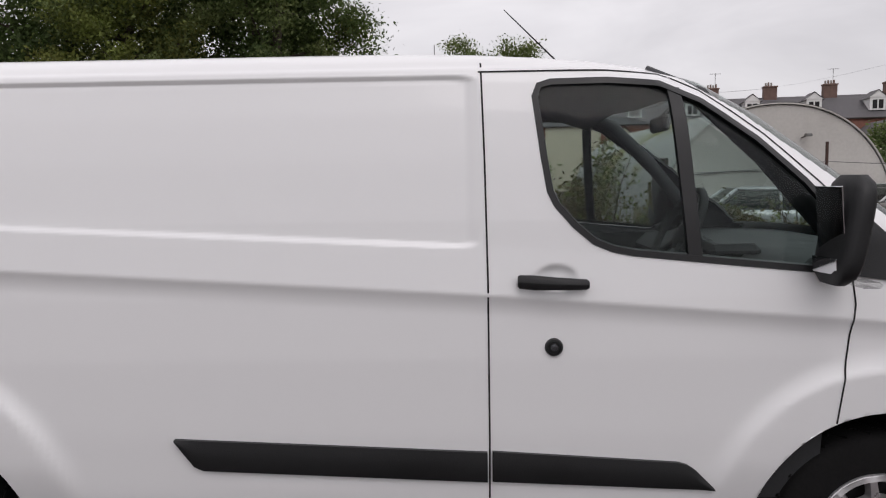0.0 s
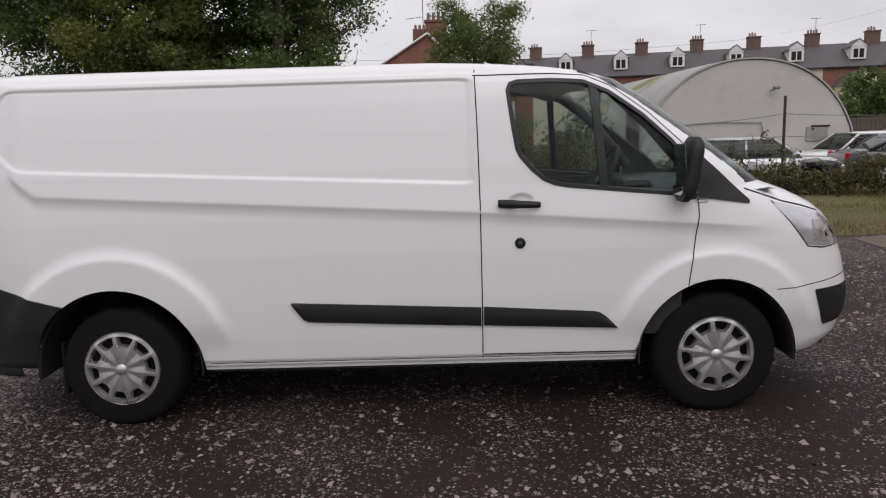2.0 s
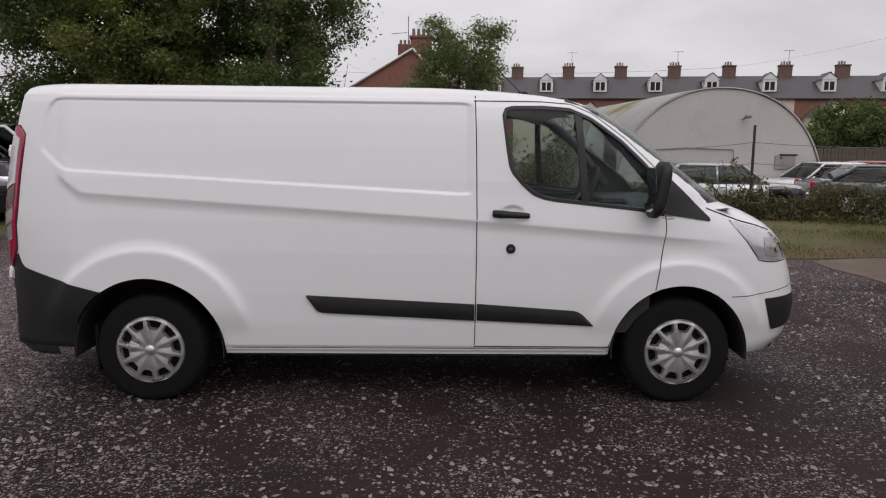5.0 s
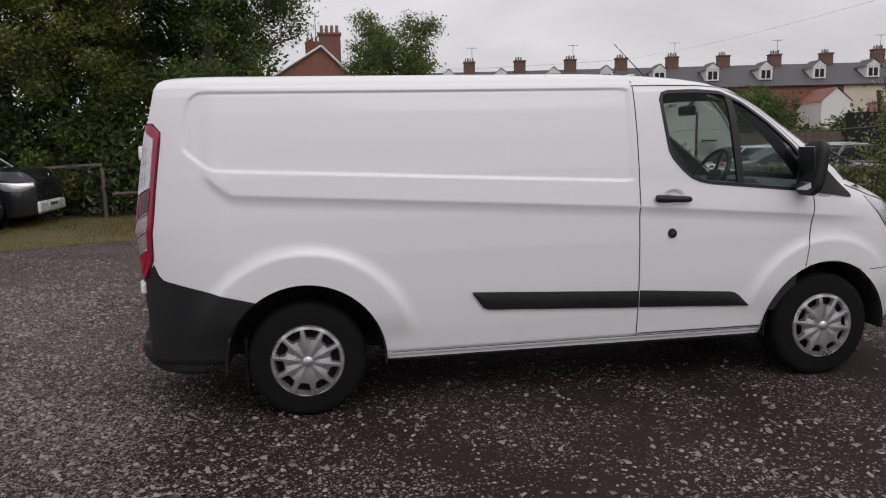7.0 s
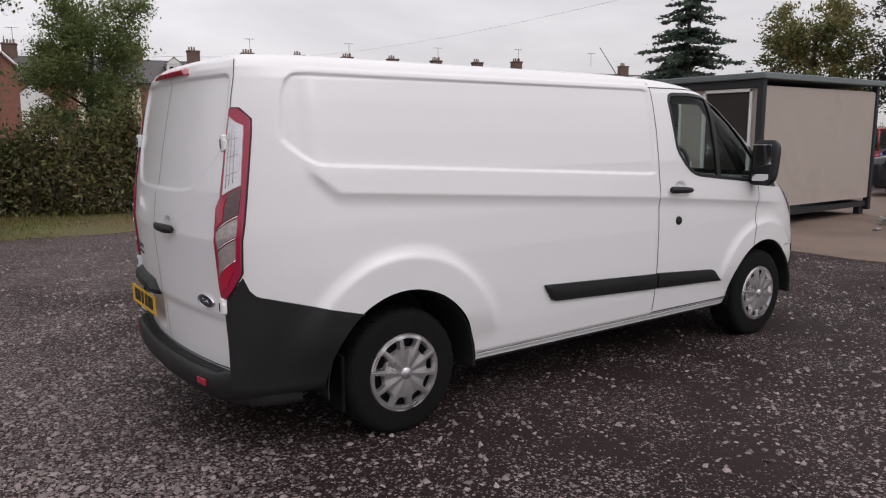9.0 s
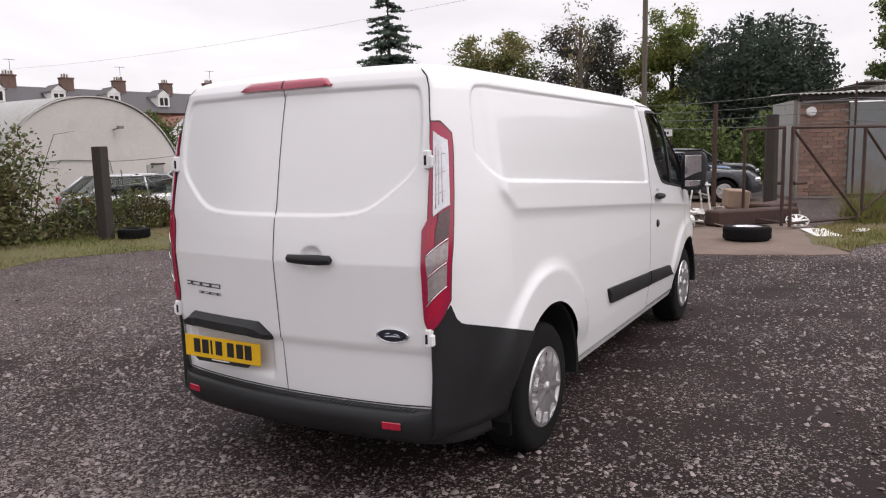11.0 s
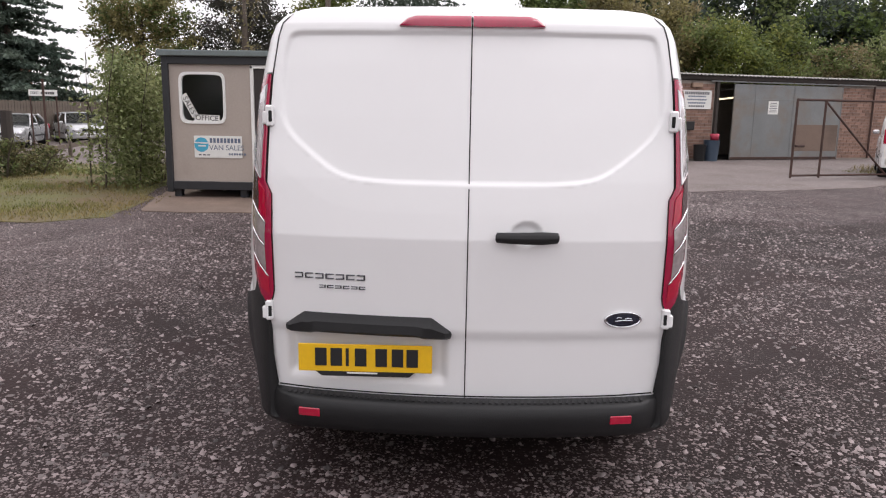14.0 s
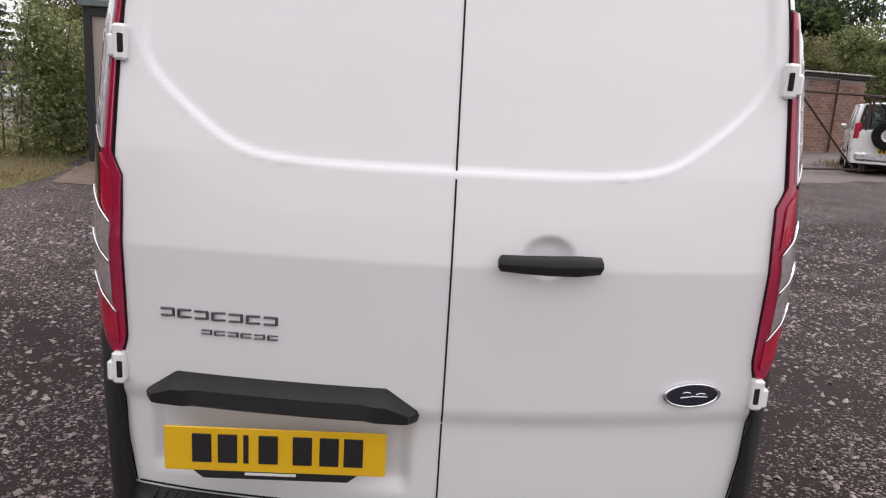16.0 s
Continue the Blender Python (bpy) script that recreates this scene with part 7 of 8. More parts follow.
# behind the workshop
broad_tree(31.0, -1.0, 7.9, 2.2, [(L_BIG, 0.45), (L_MID, 0.55)], "dark green tree behind the workshop", 20000, 0.1, 36)
broad_tree(31.5, -4.6, 7.2, 4.2, [(L_OLIVE, 0.55), (L_AUTUMN, 0.45)], "olive and brown broad tree behind the workshop", 34000, 0.1, 37, low=0.1)
broad_tree(29.5, -9.4, 6.0, 3.0, [(L_YELLOW, 0.5), (L_MID, 0.5)], "bright green tree behind the workshop", 23000, 0.095, 38, low=0.1)
for k, (tx, ty, th) in enumerate(((46, -8, 12.0), (47, -16, 12.4), (46, -23, 9.5), (44, -31, 6.5))):
    broad_tree(tx, ty, th, 5.4, [(L_YEW, 0.5), (L_BIG, 0.3), (L_MID, 0.2)], "dark tall evergreen on the skyline behind the workshop", 22000, 0.18, 40 + k, low=0.05)
for k, (tx, ty, th) in enumerate(((31, -14.5, 4.8), (32, -18, 6.0), (30, -21, 5.0), (32, -24, 5.6), (29.5, -27.5, 4.6), (27, -21.5, 3.6))):
    broad_tree(tx, ty, th, 2.4, [(L_GREYGREEN, 0.6), (L_MID, 0.4)] if k % 2 else [(L_AUTUMN, 0.5), (L_MID, 0.5)], "grey-green young tree behind the workshop" if k % 2 else "browning young tree behind the workshop", 14000, 0.09, 50 + k, low=0.06)
# hedges and thickets
hedge_mass("bramble_hedge", [(-3.5, 16.2), (-1.0, 15.4), (1.5, 15.2), (3.0, 15.6)], 1.5, 2.3, [(L_BRAMBLE, 0.65), (L_MID, 0.2), (L_AUTUMN, 0.15)], "tangled bramble hedge with browning leaves", 36000, 0.055, 61)
hedge_mass("bramble_bank", [(3.0, 15.0), (5.5, 15.4), (8.0, 14.3), (10.5, 13.2), (12.5, 13.6)], 1.0, 0.95, [(L_BRAMBLE, 0.7), (L_MID, 0.15), (L_AUTUMN, 0.15)], "low tangled brambles along the fence line", 17000, 0.045, 62, stem_h=1.5)
hedge_mass("bramble_shoots", [(3.6, 14.6), (5.5, 15.1), (7.8, 14.2)], 0.6, 1.35, [(L_BRAMBLE, 0.6), (L_MID, 0.4)], "tall loose bramble shoots standing over the bank", 1300, 0.05, 67, stem_h=1.0)
hedge_mass("willow_shrub", [(8.3, 10.0), (10.3, 10.0)], 1.5, 2.7, [(L_GREYGREEN, 0.7), (L_MID, 0.3)], "loose grey-green willow shrub beside the office", 15000, 0.045, 63, "shrub", stem_h=1.25)
hedge_mass("dark_hedge", [(-18.0, 17.2), (-9.0, 17.0), (-3.0, 16.9)], 1.6, 4.0, [(L_BIG, 1.0)], "dark overgrown hedge behind the parked vans", 40000, 0.09, 64)
hedge_mass("hedge_row", [(26.0, 3.6), (27.5, 8.4), (33.0, 9.5), (40.0, 12.0), (44.0, 20.0)], 2.2, 3.5, [(L_MID, 0.6), (L_BIG, 0.4)], "green hedge behind the parked cars", 30000, 0.11, 65)
hedge_mass("garden_hedge", [(20.0, 44.0), (34.0, 42.0), (48.0, 38.0)], 2.5, 3.2, [(L_BIG, 0.5), (L_MID, 0.5)], "garden greenery behind the timber fence", 16000, 0.2, 66)


# ---- parked vehicles ----
def paint(name, base, rough=0.3, metal=0.3):
    return material(name, base, rough, metal=metal, vary=0.06, scale=2, fine=12, bump=0.0, coat=0.7, stain=None)


P_SILVER, P_WHITE = paint("silver_paint", (0.46, 0.47, 0.48), metal=0.5), paint("white_paint", (0.74, 0.74, 0.74), metal=0.0)
P_BLACK, P_DARKGREY = paint("black_paint", (0.02, 0.021, 0.027), 0.2, 0.1), paint("dark_grey_paint", (0.02, 0.0215, 0.026), 0.22, 0.1)
P_TEAL, P_BLUE, P_REDCAR = paint("teal_paint", (0.12, 0.30, 0.27), metal=0.2), paint("blue_paint", (0.04, 0.10, 0.22), metal=0.3), paint("red_paint", (0.30, 0.03, 0.03), metal=0.1)

CAR_SHAPES = {
    # length, width, height, bonnet z, belt z, deck z, screen foot, roof front, roof rear, rear foot (x from the middle), wheel radius, front axle, rear axle
    "hatch": (4.1, 1.72, 1.46, 0.86, 0.92, 0.95, 0.98, 0.32, -1.35, -1.92, 0.31, 1.26, -1.28),
    "saloon": (4.6, 1.80, 1.44, 0.84, 0.92, 1.00, 1.00, 0.30, -1.05, -1.70, 0.32, 1.38, -1.32),
    "estate": (4.6, 1.82, 1.50, 0.88, 0.96, 1.00, 1.05, 0.40, -1.70, -2.15, 0.33, 1.38, -1.32),
    "suv": (4.4, 1.82, 1.72, 1.00, 1.05, 1.08, 1.00, 0.45, -1.75, -2.08, 0.36, 1.32, -1.30),
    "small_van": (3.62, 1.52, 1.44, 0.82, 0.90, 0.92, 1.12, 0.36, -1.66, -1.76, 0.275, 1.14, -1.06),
    "van": (4.97, 1.98, 1.98, 1.18, 1.24, 1.26, 1.45, 0.55, -2.35, -2.45, 0.34, 1.55, -1.40),
    "offroad": (4.2, 1.78, 1.82, 1.08, 1.12, 1.14, 0.75, 0.35, -1.92, -2.02, 0.37, 1.25, -1.25),
}


def car(name, kind, x, y, yaw, body_mat, label, closed_rear=False, plate=None, rear_plate=None, spare=False, low_mat=None, category="car"):
    """Body loft with bumpers and arches, a glazed cabin on pillars, wheels, lamps and plates."""
    L, W, H, bz, belt, deck, sf, rf, rr, rfoot, wr, fa, ra = CAR_SHAPES[kind]
    root = tagged(empty(name, pose(x, y, ground_z(x, y), 0, 0, yaw)), label, category)
    hw, hl = W / 2, L / 2
    upright = kind in ("van", "small_van", "suv", "offroad")
    g, rows = Geo(), []
    for t in np.linspace(0, 1, 49):
        xx = -hl + L * t
        nose = 1 - 0.20 * max(0, (xx - hl + 0.55) / 0.55) ** 2.2 - (0.06 if upright else 0.14) * max(0, (-xx - hl + 0.45) / 0.45) ** 2.2
        w = hw * nose
        if xx > sf:
            q = (xx - sf) / (hl - sf)
            top = belt + (bz - belt) * q ** 0.8 - 0.20 * max(0, (q - 0.72) / 0.28) ** 2.2
        elif xx < rfoot:
            top = deck - (0.05 if upright else 0.12) * ((rfoot - xx) / (hl + rfoot)) ** 2
        else:
            top = lerp_table(xx, (rfoot, sf), (deck, belt))
        lo = 0.24 + 0.10 * max(0, abs(xx) - hl + 0.5)
        for ax in (fa, ra):
            if abs(xx - ax) < wr + 0.06:
                lo = max(lo, wr + math.sqrt((wr + 0.06) ** 2 - (xx - ax) ** 2))
        mid = lo + (top - lo) * 0.45
        half = [(xx, w * 0.96, lo), (xx, w, lo + 0.06 * (top - lo)), (xx, w * 1.0, mid), (xx, w * 0.985, mid + (top - mid) * 0.5), (xx, w * 0.95, top - 0.05), (xx, w * 0.90, top - 0.012), (xx, w * 0.55, top + 0.015), (xx, 0, top + 0.025)]
        rows.append(half + [(a, -b, c) for a, b, c in half[-2::-1]])
    g.grid(rows)
    k = len(rows[0])
    n0 = len(g.v) - k
    g.f += [tuple(range(k)), tuple(n0 + i for i in range(k - 1, -1, -1))]
    body = part("body", g, body_mat, root, smooth=True, angle=38)
    part("underbody", Geo().box((0, 0, 0.34), (L - 0.5, W - 0.30, 0.26), 0, 0.02), M_SEAM, root)
    # cabin: roof, pillars, panes
    wb, wt = hw * 0.94, hw * (0.82 if upright else 0.74)
    rz = H - 0.04
    roof, rows = Geo(), []
    for t in np.linspace(0, 1, 12):
        xx = rr + (rf - rr) * t
        dz = -0.05 * (2 * t - 1) ** 4
        rows.append([(xx, wt * u, rz + dz + (0.085 if upright else 0.045) * (1 - u * u) - (0.03 if abs(u) == 1 else 0)) for u in (-1, -0.93, -0.6, 0, 0.6, 0.93, 1)])
    roof.grid(rows)
    part("roof", roof, body_mat, root, smooth=True, angle=50)
    b_x = (rf + rr) / 2 + 0.15 if kind != "van" else 0.35
    for s in (-1, 1):
        A0, A1 = Vector((sf, s * wb * 0.97, belt - 0.02)), Vector((rf, s * wt, rz - 0.03))
        C0, C1 = Vector((rfoot, s * wb * 0.97, deck - 0.02)), Vector((rr, s * wt, rz - 0.03))
        B0, B1 = Vector((b_x, s * wb, belt - 0.02)), Vector((b_x, s * wt, rz - 0.02))
        for a, b, r in ((A0, A1, 0.035), (C0, C1, 0.06), (B0, B1, 0.035), (A1, C1, 0.03)):
            part("pillar", Geo().tube([a, a.lerp(b, 0.5) + Vector((0, s * 0.02, 0)), b], r, 6), low_mat if name == "campervan" else body_mat, root, smooth=True)
        fq = Geo().grid([[A0, A0.lerp(A1, 0.5) + Vector((0, s * 0.02, 0)), A1], [B0, B0.lerp(B1, 0.5) + Vector((0, s * 0.02, 0)), B1]])
        part("side_window", fq, M_CARGLASS, root, smooth=True)
        rq = Geo().grid([[B0, B0.lerp(B1, 0.5) + Vector((0, s * 0.02, 0)), B1], [C0, C0.lerp(C1, 0.5) + Vector((0, s * 0.02, 0)), C1]])
        part("rear_side_panel" if closed_rear else "side_window", rq, body_mat if closed_rear else M_CARGLASS, root, smooth=True)
    for name2, x0, x1, z0, closed in (("windscreen", sf, rf, belt, False), ("rear_window", rfoot, rr, deck, closed_rear)):
        gg = Geo().grid([[(x0 + (0.06 if x0 > 0 else -0.04) * (1 - u * u), wb * 0.95 * u, z0) for u in np.linspace(-1, 1, 7)], [(x1 + (0.03 if x0 > 0 else -0.02) * (1 - u * u), wt * u, rz) for u in np.linspace(-1, 1, 7)]])
        part(name2 if not closed else "rear_panel", gg, body_mat if closed else M_CARGLASS, root, smooth=True)
    part("seats", Geo().box((0.1, 0.36, 0.82), (0.45, 0.46, 0.55), 0, 0.06).box((0.1, -0.36, 0.82), (0.45, 0.46, 0.55), 0, 0.06).box((-0.8, 0, 0.78), (0.4, 1.2, 0.5), 0, 0.06), M_DARKIN, root)
    part("dashboard", Geo().box((sf - 0.25, 0, belt - 0.08), (0.4, W * 0.8, 0.16), 0, 0.03), M_DARKIN, root)
    # wheels
    for ax in (fa, ra):
        for s in (-1, 1):
            wp = empty("wheel", pose(ax, s * (hw - 0.01), wr, 0, 0, 0 if s < 0 else 180))
            wp.parent = root
            part("tyre", Geo().lathe([(wr * 0.62, 0.0), (wr * 0.7, -0.012), (wr * 0.92, -0.008), (wr, 0.03), (wr, 0.16), (wr * 0.9, 0.19), (wr * 0.6, 0.19)], 26), M_RUBBER, wp, smooth=True, angle=50)
            part("rim", Geo().lathe([(0.0, -0.006), (wr * 0.2, -0.006), (wr * 0.26, 0.02), (wr * 0.56, 0.025), (wr * 0.6, -0.01), (wr * 0.65, -0.008)], 26), M_SILVER, wp, smooth=True, angle=30)
            for k2 in range(5):
                a = 2 * math.pi * k2 / 5
                part("spoke", Geo().tube([(wr * 0.15 * math.cos(a), 0.0, wr * 0.15 * math.sin(a)), (wr * 0.6 * math.cos(a), 0.0, wr * 0.6 * math.sin(a))], 0.026, 5), M_SILVER, wp)
            part("arch_liner", Geo().lathe([(wr + 0.055, 0.02), (wr + 0.055, 0.30), (0.05, 0.31)], 26), M_SEAM, wp, smooth=True, angle=40)
    # lamps, bumpers, plates, mirrors
    for s in (-1, 1):
        if kind in ("van", "small_van"):
            reach = 0.78 if kind == "van" else 0.56
            lamp, lamp_rows = Geo(), []
            for t in np.linspace(0, 1, 14):
                xx = hl - reach + (reach - 0.05) * t
                side = hw * (1 - 0.20 * max(0, (xx - hl + 0.55) / 0.55) ** 2.2)
                up = bz - 0.13 - 0.10 * t
                low = up - 0.03 - 0.24 * math.sin(math.pi * min(1.0, 0.12 + 0.8 * t)) ** 0.7
                lamp_rows.append([(xx + (0.03 * t if 0 < k < 4 else 0.0), s * (side * (1.0 - 0.01 * k) + (0.016 if 0 < k < 4 else -0.02)), low + (up - low) * k / 4) for k in range(5)])
            part("headlamp", lamp.grid(lamp_rows), M_LENSWHITE, root, "clear swept headlamp", smooth=True, angle=60)
        else:
            part("headlamp", Geo().box((hl - 0.16, s * hw * 0.68, bz - 0.22), (0.22, 0.36, 0.15), -s * 32, 0.045), M_LENSWHITE, root, "clear headlamp")
        tall = 0.42 if upright else 0.2
        part("tail_lamp", Geo().box((-hl + 0.055, s * hw * 0.86, deck - (0.15 if not upright else 0.05)), (0.12, 0.16, tall), s * 8, 0.03), M_RED, root, "red tail lamp")
        part("door_mirror", Geo().box((sf - 0.22, s * (hw + 0.08), belt + 0.05), (0.12, 0.18, 0.12), 0, 0.035), low_mat or body_mat, root)
        part("rub_strip", Geo().box((0.0, s * (hw + 0.004), 0.50), (fa - ra - 2 * wr - 0.2, 0.02, 0.07), 0, 0.008), M_PLASTIC, root)
        for hx in (b_x + 0.12, (b_x + rfoot) / 2 - 0.1):
            if not (closed_rear and hx < b_x):
                part("door_handle", Geo().box((hx, s * (hw * 0.99 + 0.006), belt - 0.10), (0.16, 0.02, 0.025), 0, 0.006), low_mat or body_mat, root)
    part("front_bumper", Geo().box((hl - 0.02, 0, 0.42), (0.13, W * 0.80, 0.26), 0, 0.05), low_mat or body_mat, root)
    part("rear_bumper", Geo().box((-hl + 0.01, 0, 0.46), (0.13, W * 0.86, 0.22), 0, 0.05), low_mat or body_mat, root)
    gr = part("grille", Geo().box((hl - 0.035, 0, bz - 0.22), (0.09, W * 0.46, 0.13), 0, 0.03), M_SEAM, root)
    for k2 in range(3):
        part("grille_bar", Geo().box((hl + 0.012, 0, bz - 0.26 + 0.04 * k2), (0.012, W * 0.42, 0.012), 0, 0.003), M_PLASTIC, gr)
    part("badge", Geo().lathe([(0, 0), (0.06, 0.0), (0.06, 0.012)], 16, pose(hl + 0.02, 0, bz - 0.13, 0, 0, 90)), M_CHROME, root)
    for mat, px in ((plate, hl + 0.05), (rear_plate, -hl - 0.06)):
        if mat:
            pl = part("number_plate", Geo().box((px, 0, 0.46 if px > 0 else 0.62), (0.012, 0.52, 0.11), 0, 0.002), mat, root, "number plate with plain dark bars")
            for k2 in range(6):
                part("plate_bar", Geo().box((px + math.copysign(0.0065, px), -0.2 + 0.08 * k2, 0.46 if px > 0 else 0.62), (0.003, 0.05, 0.07)), M_BLACK, pl)
    if spare:
        sp = part("spare_wheel", Geo().lathe([(0.16, -0.10), (0.20, -0.11), (0.33, -0.11), (0.36, -0.06), (0.36, 0.08), (0.2, 0.10)], 28, pose(-hl - 0.14, 0.10, 1.02, 0, 0, -90)), M_RUBBER, root, "rear-mounted spare wheel", smooth=True, angle=40)
        part("spare_rim", Geo().lathe([(0.0, -0.10), (0.08, -0.11), (0.10, -0.08), (0.19, -0.09)], 24, pose(-hl - 0.14, 0.10, 1.02, 0, 0, -90)), M_SILVER, sp, smooth=True, angle=30)
    part("wiper", Geo().tube([(sf + 0.03, 0.35, belt + 0.02), (sf - 0.08, -0.15, belt + 0.10)], 0.008, 4), M_SEAM, root)
    return root


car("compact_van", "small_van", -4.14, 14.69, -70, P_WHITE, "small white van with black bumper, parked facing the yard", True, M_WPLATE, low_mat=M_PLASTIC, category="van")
car("black_van", "van", -10.5, 12.85, 0, P_BLACK, "glossy black van with clear headlamps, parked on the verge", True, M_WPLATE, low_mat=P_BLACK, category="van")
car("campervan", "van", -10.05, 15.0, 0, P_BLACK, "black van with white front bumper beside the hedge", True, M_WPLATE, low_mat=P_WHITE, category="van")
car("silver_car", "hatch", -9.2, 9.7, -25, P_SILVER, "silver hatchback with chrome grille, parked on the verge", False, M_WPLATE)
silver_hatch = car("silver_hatchback", "hatch", 7.95, 18.2, -8, P_SILVER, "silver hatchback with black front wing behind the brambles", False)
wing, wing_rows = Geo(), []
for wx in np.linspace(0.95, 1.93, 24):
    arch = 0.31 + math.sqrt(max(0.0, 0.37 ** 2 - (wx - 1.26) ** 2)) if abs(wx - 1.26) < 0.37 else 0.34
    crown = 0.85 - 0.10 * max(0.0, (wx - 1.3) / 0.63) ** 2
    half = 0.86 * (1 - 0.20 * max(0.0, (wx - 1.5) / 0.55) ** 2.2)
    wing_rows.append([(wx, -(half + o), arch + (crown - arch) * t) for t, o in ((0.0, 0.0), (0.05, 0.012), (0.5, 0.012), (0.85, 0.004), (1.0, -0.02))])
part("front_wing", wing.grid(wing_rows), P_BLACK, silver_hatch, "black replacement front wing", smooth=True)
car("white_hatchback", "hatch", 12.3, 21.2, 183, P_WHITE, "white hatchback parked before the barrel-roofed hut")
car("dark_saloon", "saloon", 12.96, 18.8, -12, P_DARKGREY, "dark grey saloon with red tail lamps and yellow plate", rear_plate=M_YELLOW)
car("dark_hatchback", "hatch", 16.4, 21.0, 15, P_DARKGREY, "dark hatchback parked behind the fence")
car("teal_hatchback", "hatch", 18.8, 24.4, 10, P_TEAL, "pale teal hatchback parked in the car park")
car("red_hatchback", "hatch", 16.3, 24.6, 12, P_REDCAR, "dull red hatchback parked in the car park")
car("white_people_carrier", "suv", 22.4, 23.2, -158, P_WHITE, "white people carrier parked facing the yard", plate=M_WPLATE)
car("silver_coupe", "saloon", 26.3, 23.0, -163, P_SILVER, "silver soft-top coupe parked in the car park", plate=M_WPLATE)
car("silver_estate", "estate", 30.4, 22.3, -140, P_SILVER, "silver estate parked in the car park", plate=M_WPLATE)
car("grey_saloon", "saloon", 16.3, 5.8, -80, P_DARKGREY, "dark grey saloon with silver wheels beside the workshop")
car("blue_estate", "estate", 19.3, 6.9, -76, P_BLUE, "blue estate parked behind a grey car")
car("black_estate", "estate", 22.0, 6.6, -70, P_DARKGREY, "dark estate parked in the row behind")
car("red_van", "van", 22.5, 11.4, -60, P_REDCAR, "red van parked far back in the yard", category="van")
car("white_off_roader", "offroad", 15.5, -9.35, -27, P_WHITE, "white off-road car with rear spare wheel", rear_plate=M_YELLOW, spare=True, low_mat=M_SILVER)


# ---- gates, posts, fences ----
def bar(a, b, r, mat, name, parent, n=6):
    return part(name, Geo().tube([a, b], r, n), mat, parent)


def gate_leaf(name, p, q, h, label, braces, uprights, bottom=0.12):
    """A welded tube gate from p to q."""
    root = tagged(empty(name, pose(p[0], p[1], 0)), label, "gate")
    d = Vector((q[0] - p[0], q[1] - p[1], 0))
    def at(t, z):
        return d * t + Vector((0, 0, z))
    for t in uprights:
        bar(at(t, bottom - 0.06), at(t, h), 0.032, M_RUST, "upright", root)
    bar(at(0, h), at(1, h), 0.032, M_RUST, "top_bar", root)
    bar(at(0, bottom), at(1, bottom), 0.028, M_RUST, "bottom_bar", root)
    for t0, z0, t1, z1 in braces:
        bar(at(t0, z0), at(t1, z1), 0.026, M_RUST, "brace", root)
    bar(at(0.02, 0.85), at(0.10, 0.85), 0.035, M_RUST, "latch", root)
    return root


gate_leaf("yard_gate", (9.25, 2.10), (12.45, -0.15), 1.86, "rusty tube-frame gate standing open by the workshop", [(0.0, 1.84, 0.48, 0.14), (0.5, 1.84, 0.96, 0.14), (0.46, 0.14, 0.97, 1.25)], (0.0, 0.5, 0.97))
gate_leaf("side_gate", (9.35, 2.25), (10.3, 3.05), 1.86, "short rusty tube-frame gate panel", [], (0.0, 1.0))
gate_leaf("far_gate", (12.9, -4.85), (13.95, -7.9), 1.98, "rusty tube-frame gate standing open on the lane", [(0.27, 1.95, 0.93, 0.14)], (0.0, 0.27, 1.0))
gate_leaf("far_gate", (13.95, -7.9), (14.9, -10.4), 1.98, "rusty tube-frame gate leaf beside an off-road car", [(0.1, 1.9, 0.95, 0.2)], (0.05, 1.0))


def post(name, x, y, h, r, mat, label, lean=(0, 0), square=False):
    g, gz = Geo(), ground_z(x, y)
    h -= gz
    if square:
        g.box((0, 0, h / 2), (r * 2, r * 2, h), 12, 0.012)
    else:
        g.tube([(0, 0, 0), (lean[0] * 0.5, lean[1] * 0.5, h * 0.5), (lean[0], lean[1], h)], (r, r * 0.95, r * 0.9), 9)
    ob = part(name, g, mat)
    ob.matrix_basis = pose(x, y, gz)
    return tagged(ob, label, "post")


post("gate_post", 12.62, -0.25, 2.12, 0.09, M_REDPOST, "thick rusty red gate post", square=True)
post("fence_post", 12.9, -0.35, 2.9, 0.03, M_RUST, "tall thin rusty fence post", (0.05, 0.1))
post("fence_post", 13.4, 1.2, 2.9, 0.025, M_RUST, "tall thin rusty fence post", (0.0, 0.0))
post("timber_stump", 3.68, 13.95, 1.84, 0.11, M_DARKWOOD, "dark old timber gate post by the brambles", square=True)
post("fence_post", 7.46, 15.35, 2.15, 0.035, M_RUST, "thin dark steel fence post in the brambles")
post("fence_post", 13.64, 16.2, 2.7, 0.06, M_DARKWOOD, "old fence post with a bent top", (-0.25, 0.2))
post("fence_post", 13.9, 15.6, 1.4, 0.16, M_DARKWOOD, "thick weathered gate post", (0.05, 0.0))
post("fence_post", 24.5, 20.6, 2.6, 0.05, M_RUST, "thin fence post beside the sign")
post("fence_stake", -6.75, 16.0, 1.15, 0.045, M_WOOD, "weathered timber fence stake")
post("utility_pole", 24.35, 8.8, 9.0, 0.11, M_WOOD, "tall timber utility pole")
post("cable_post", 14.2, 4.3, 2.6, 0.06, M_RUST, "rusty post among the scrap")
post("scrap_trunk", 14.9, 3.05, 2.3, 0.17, M_DARKWOOD, "dark broad post with rust streaks by the scrap")

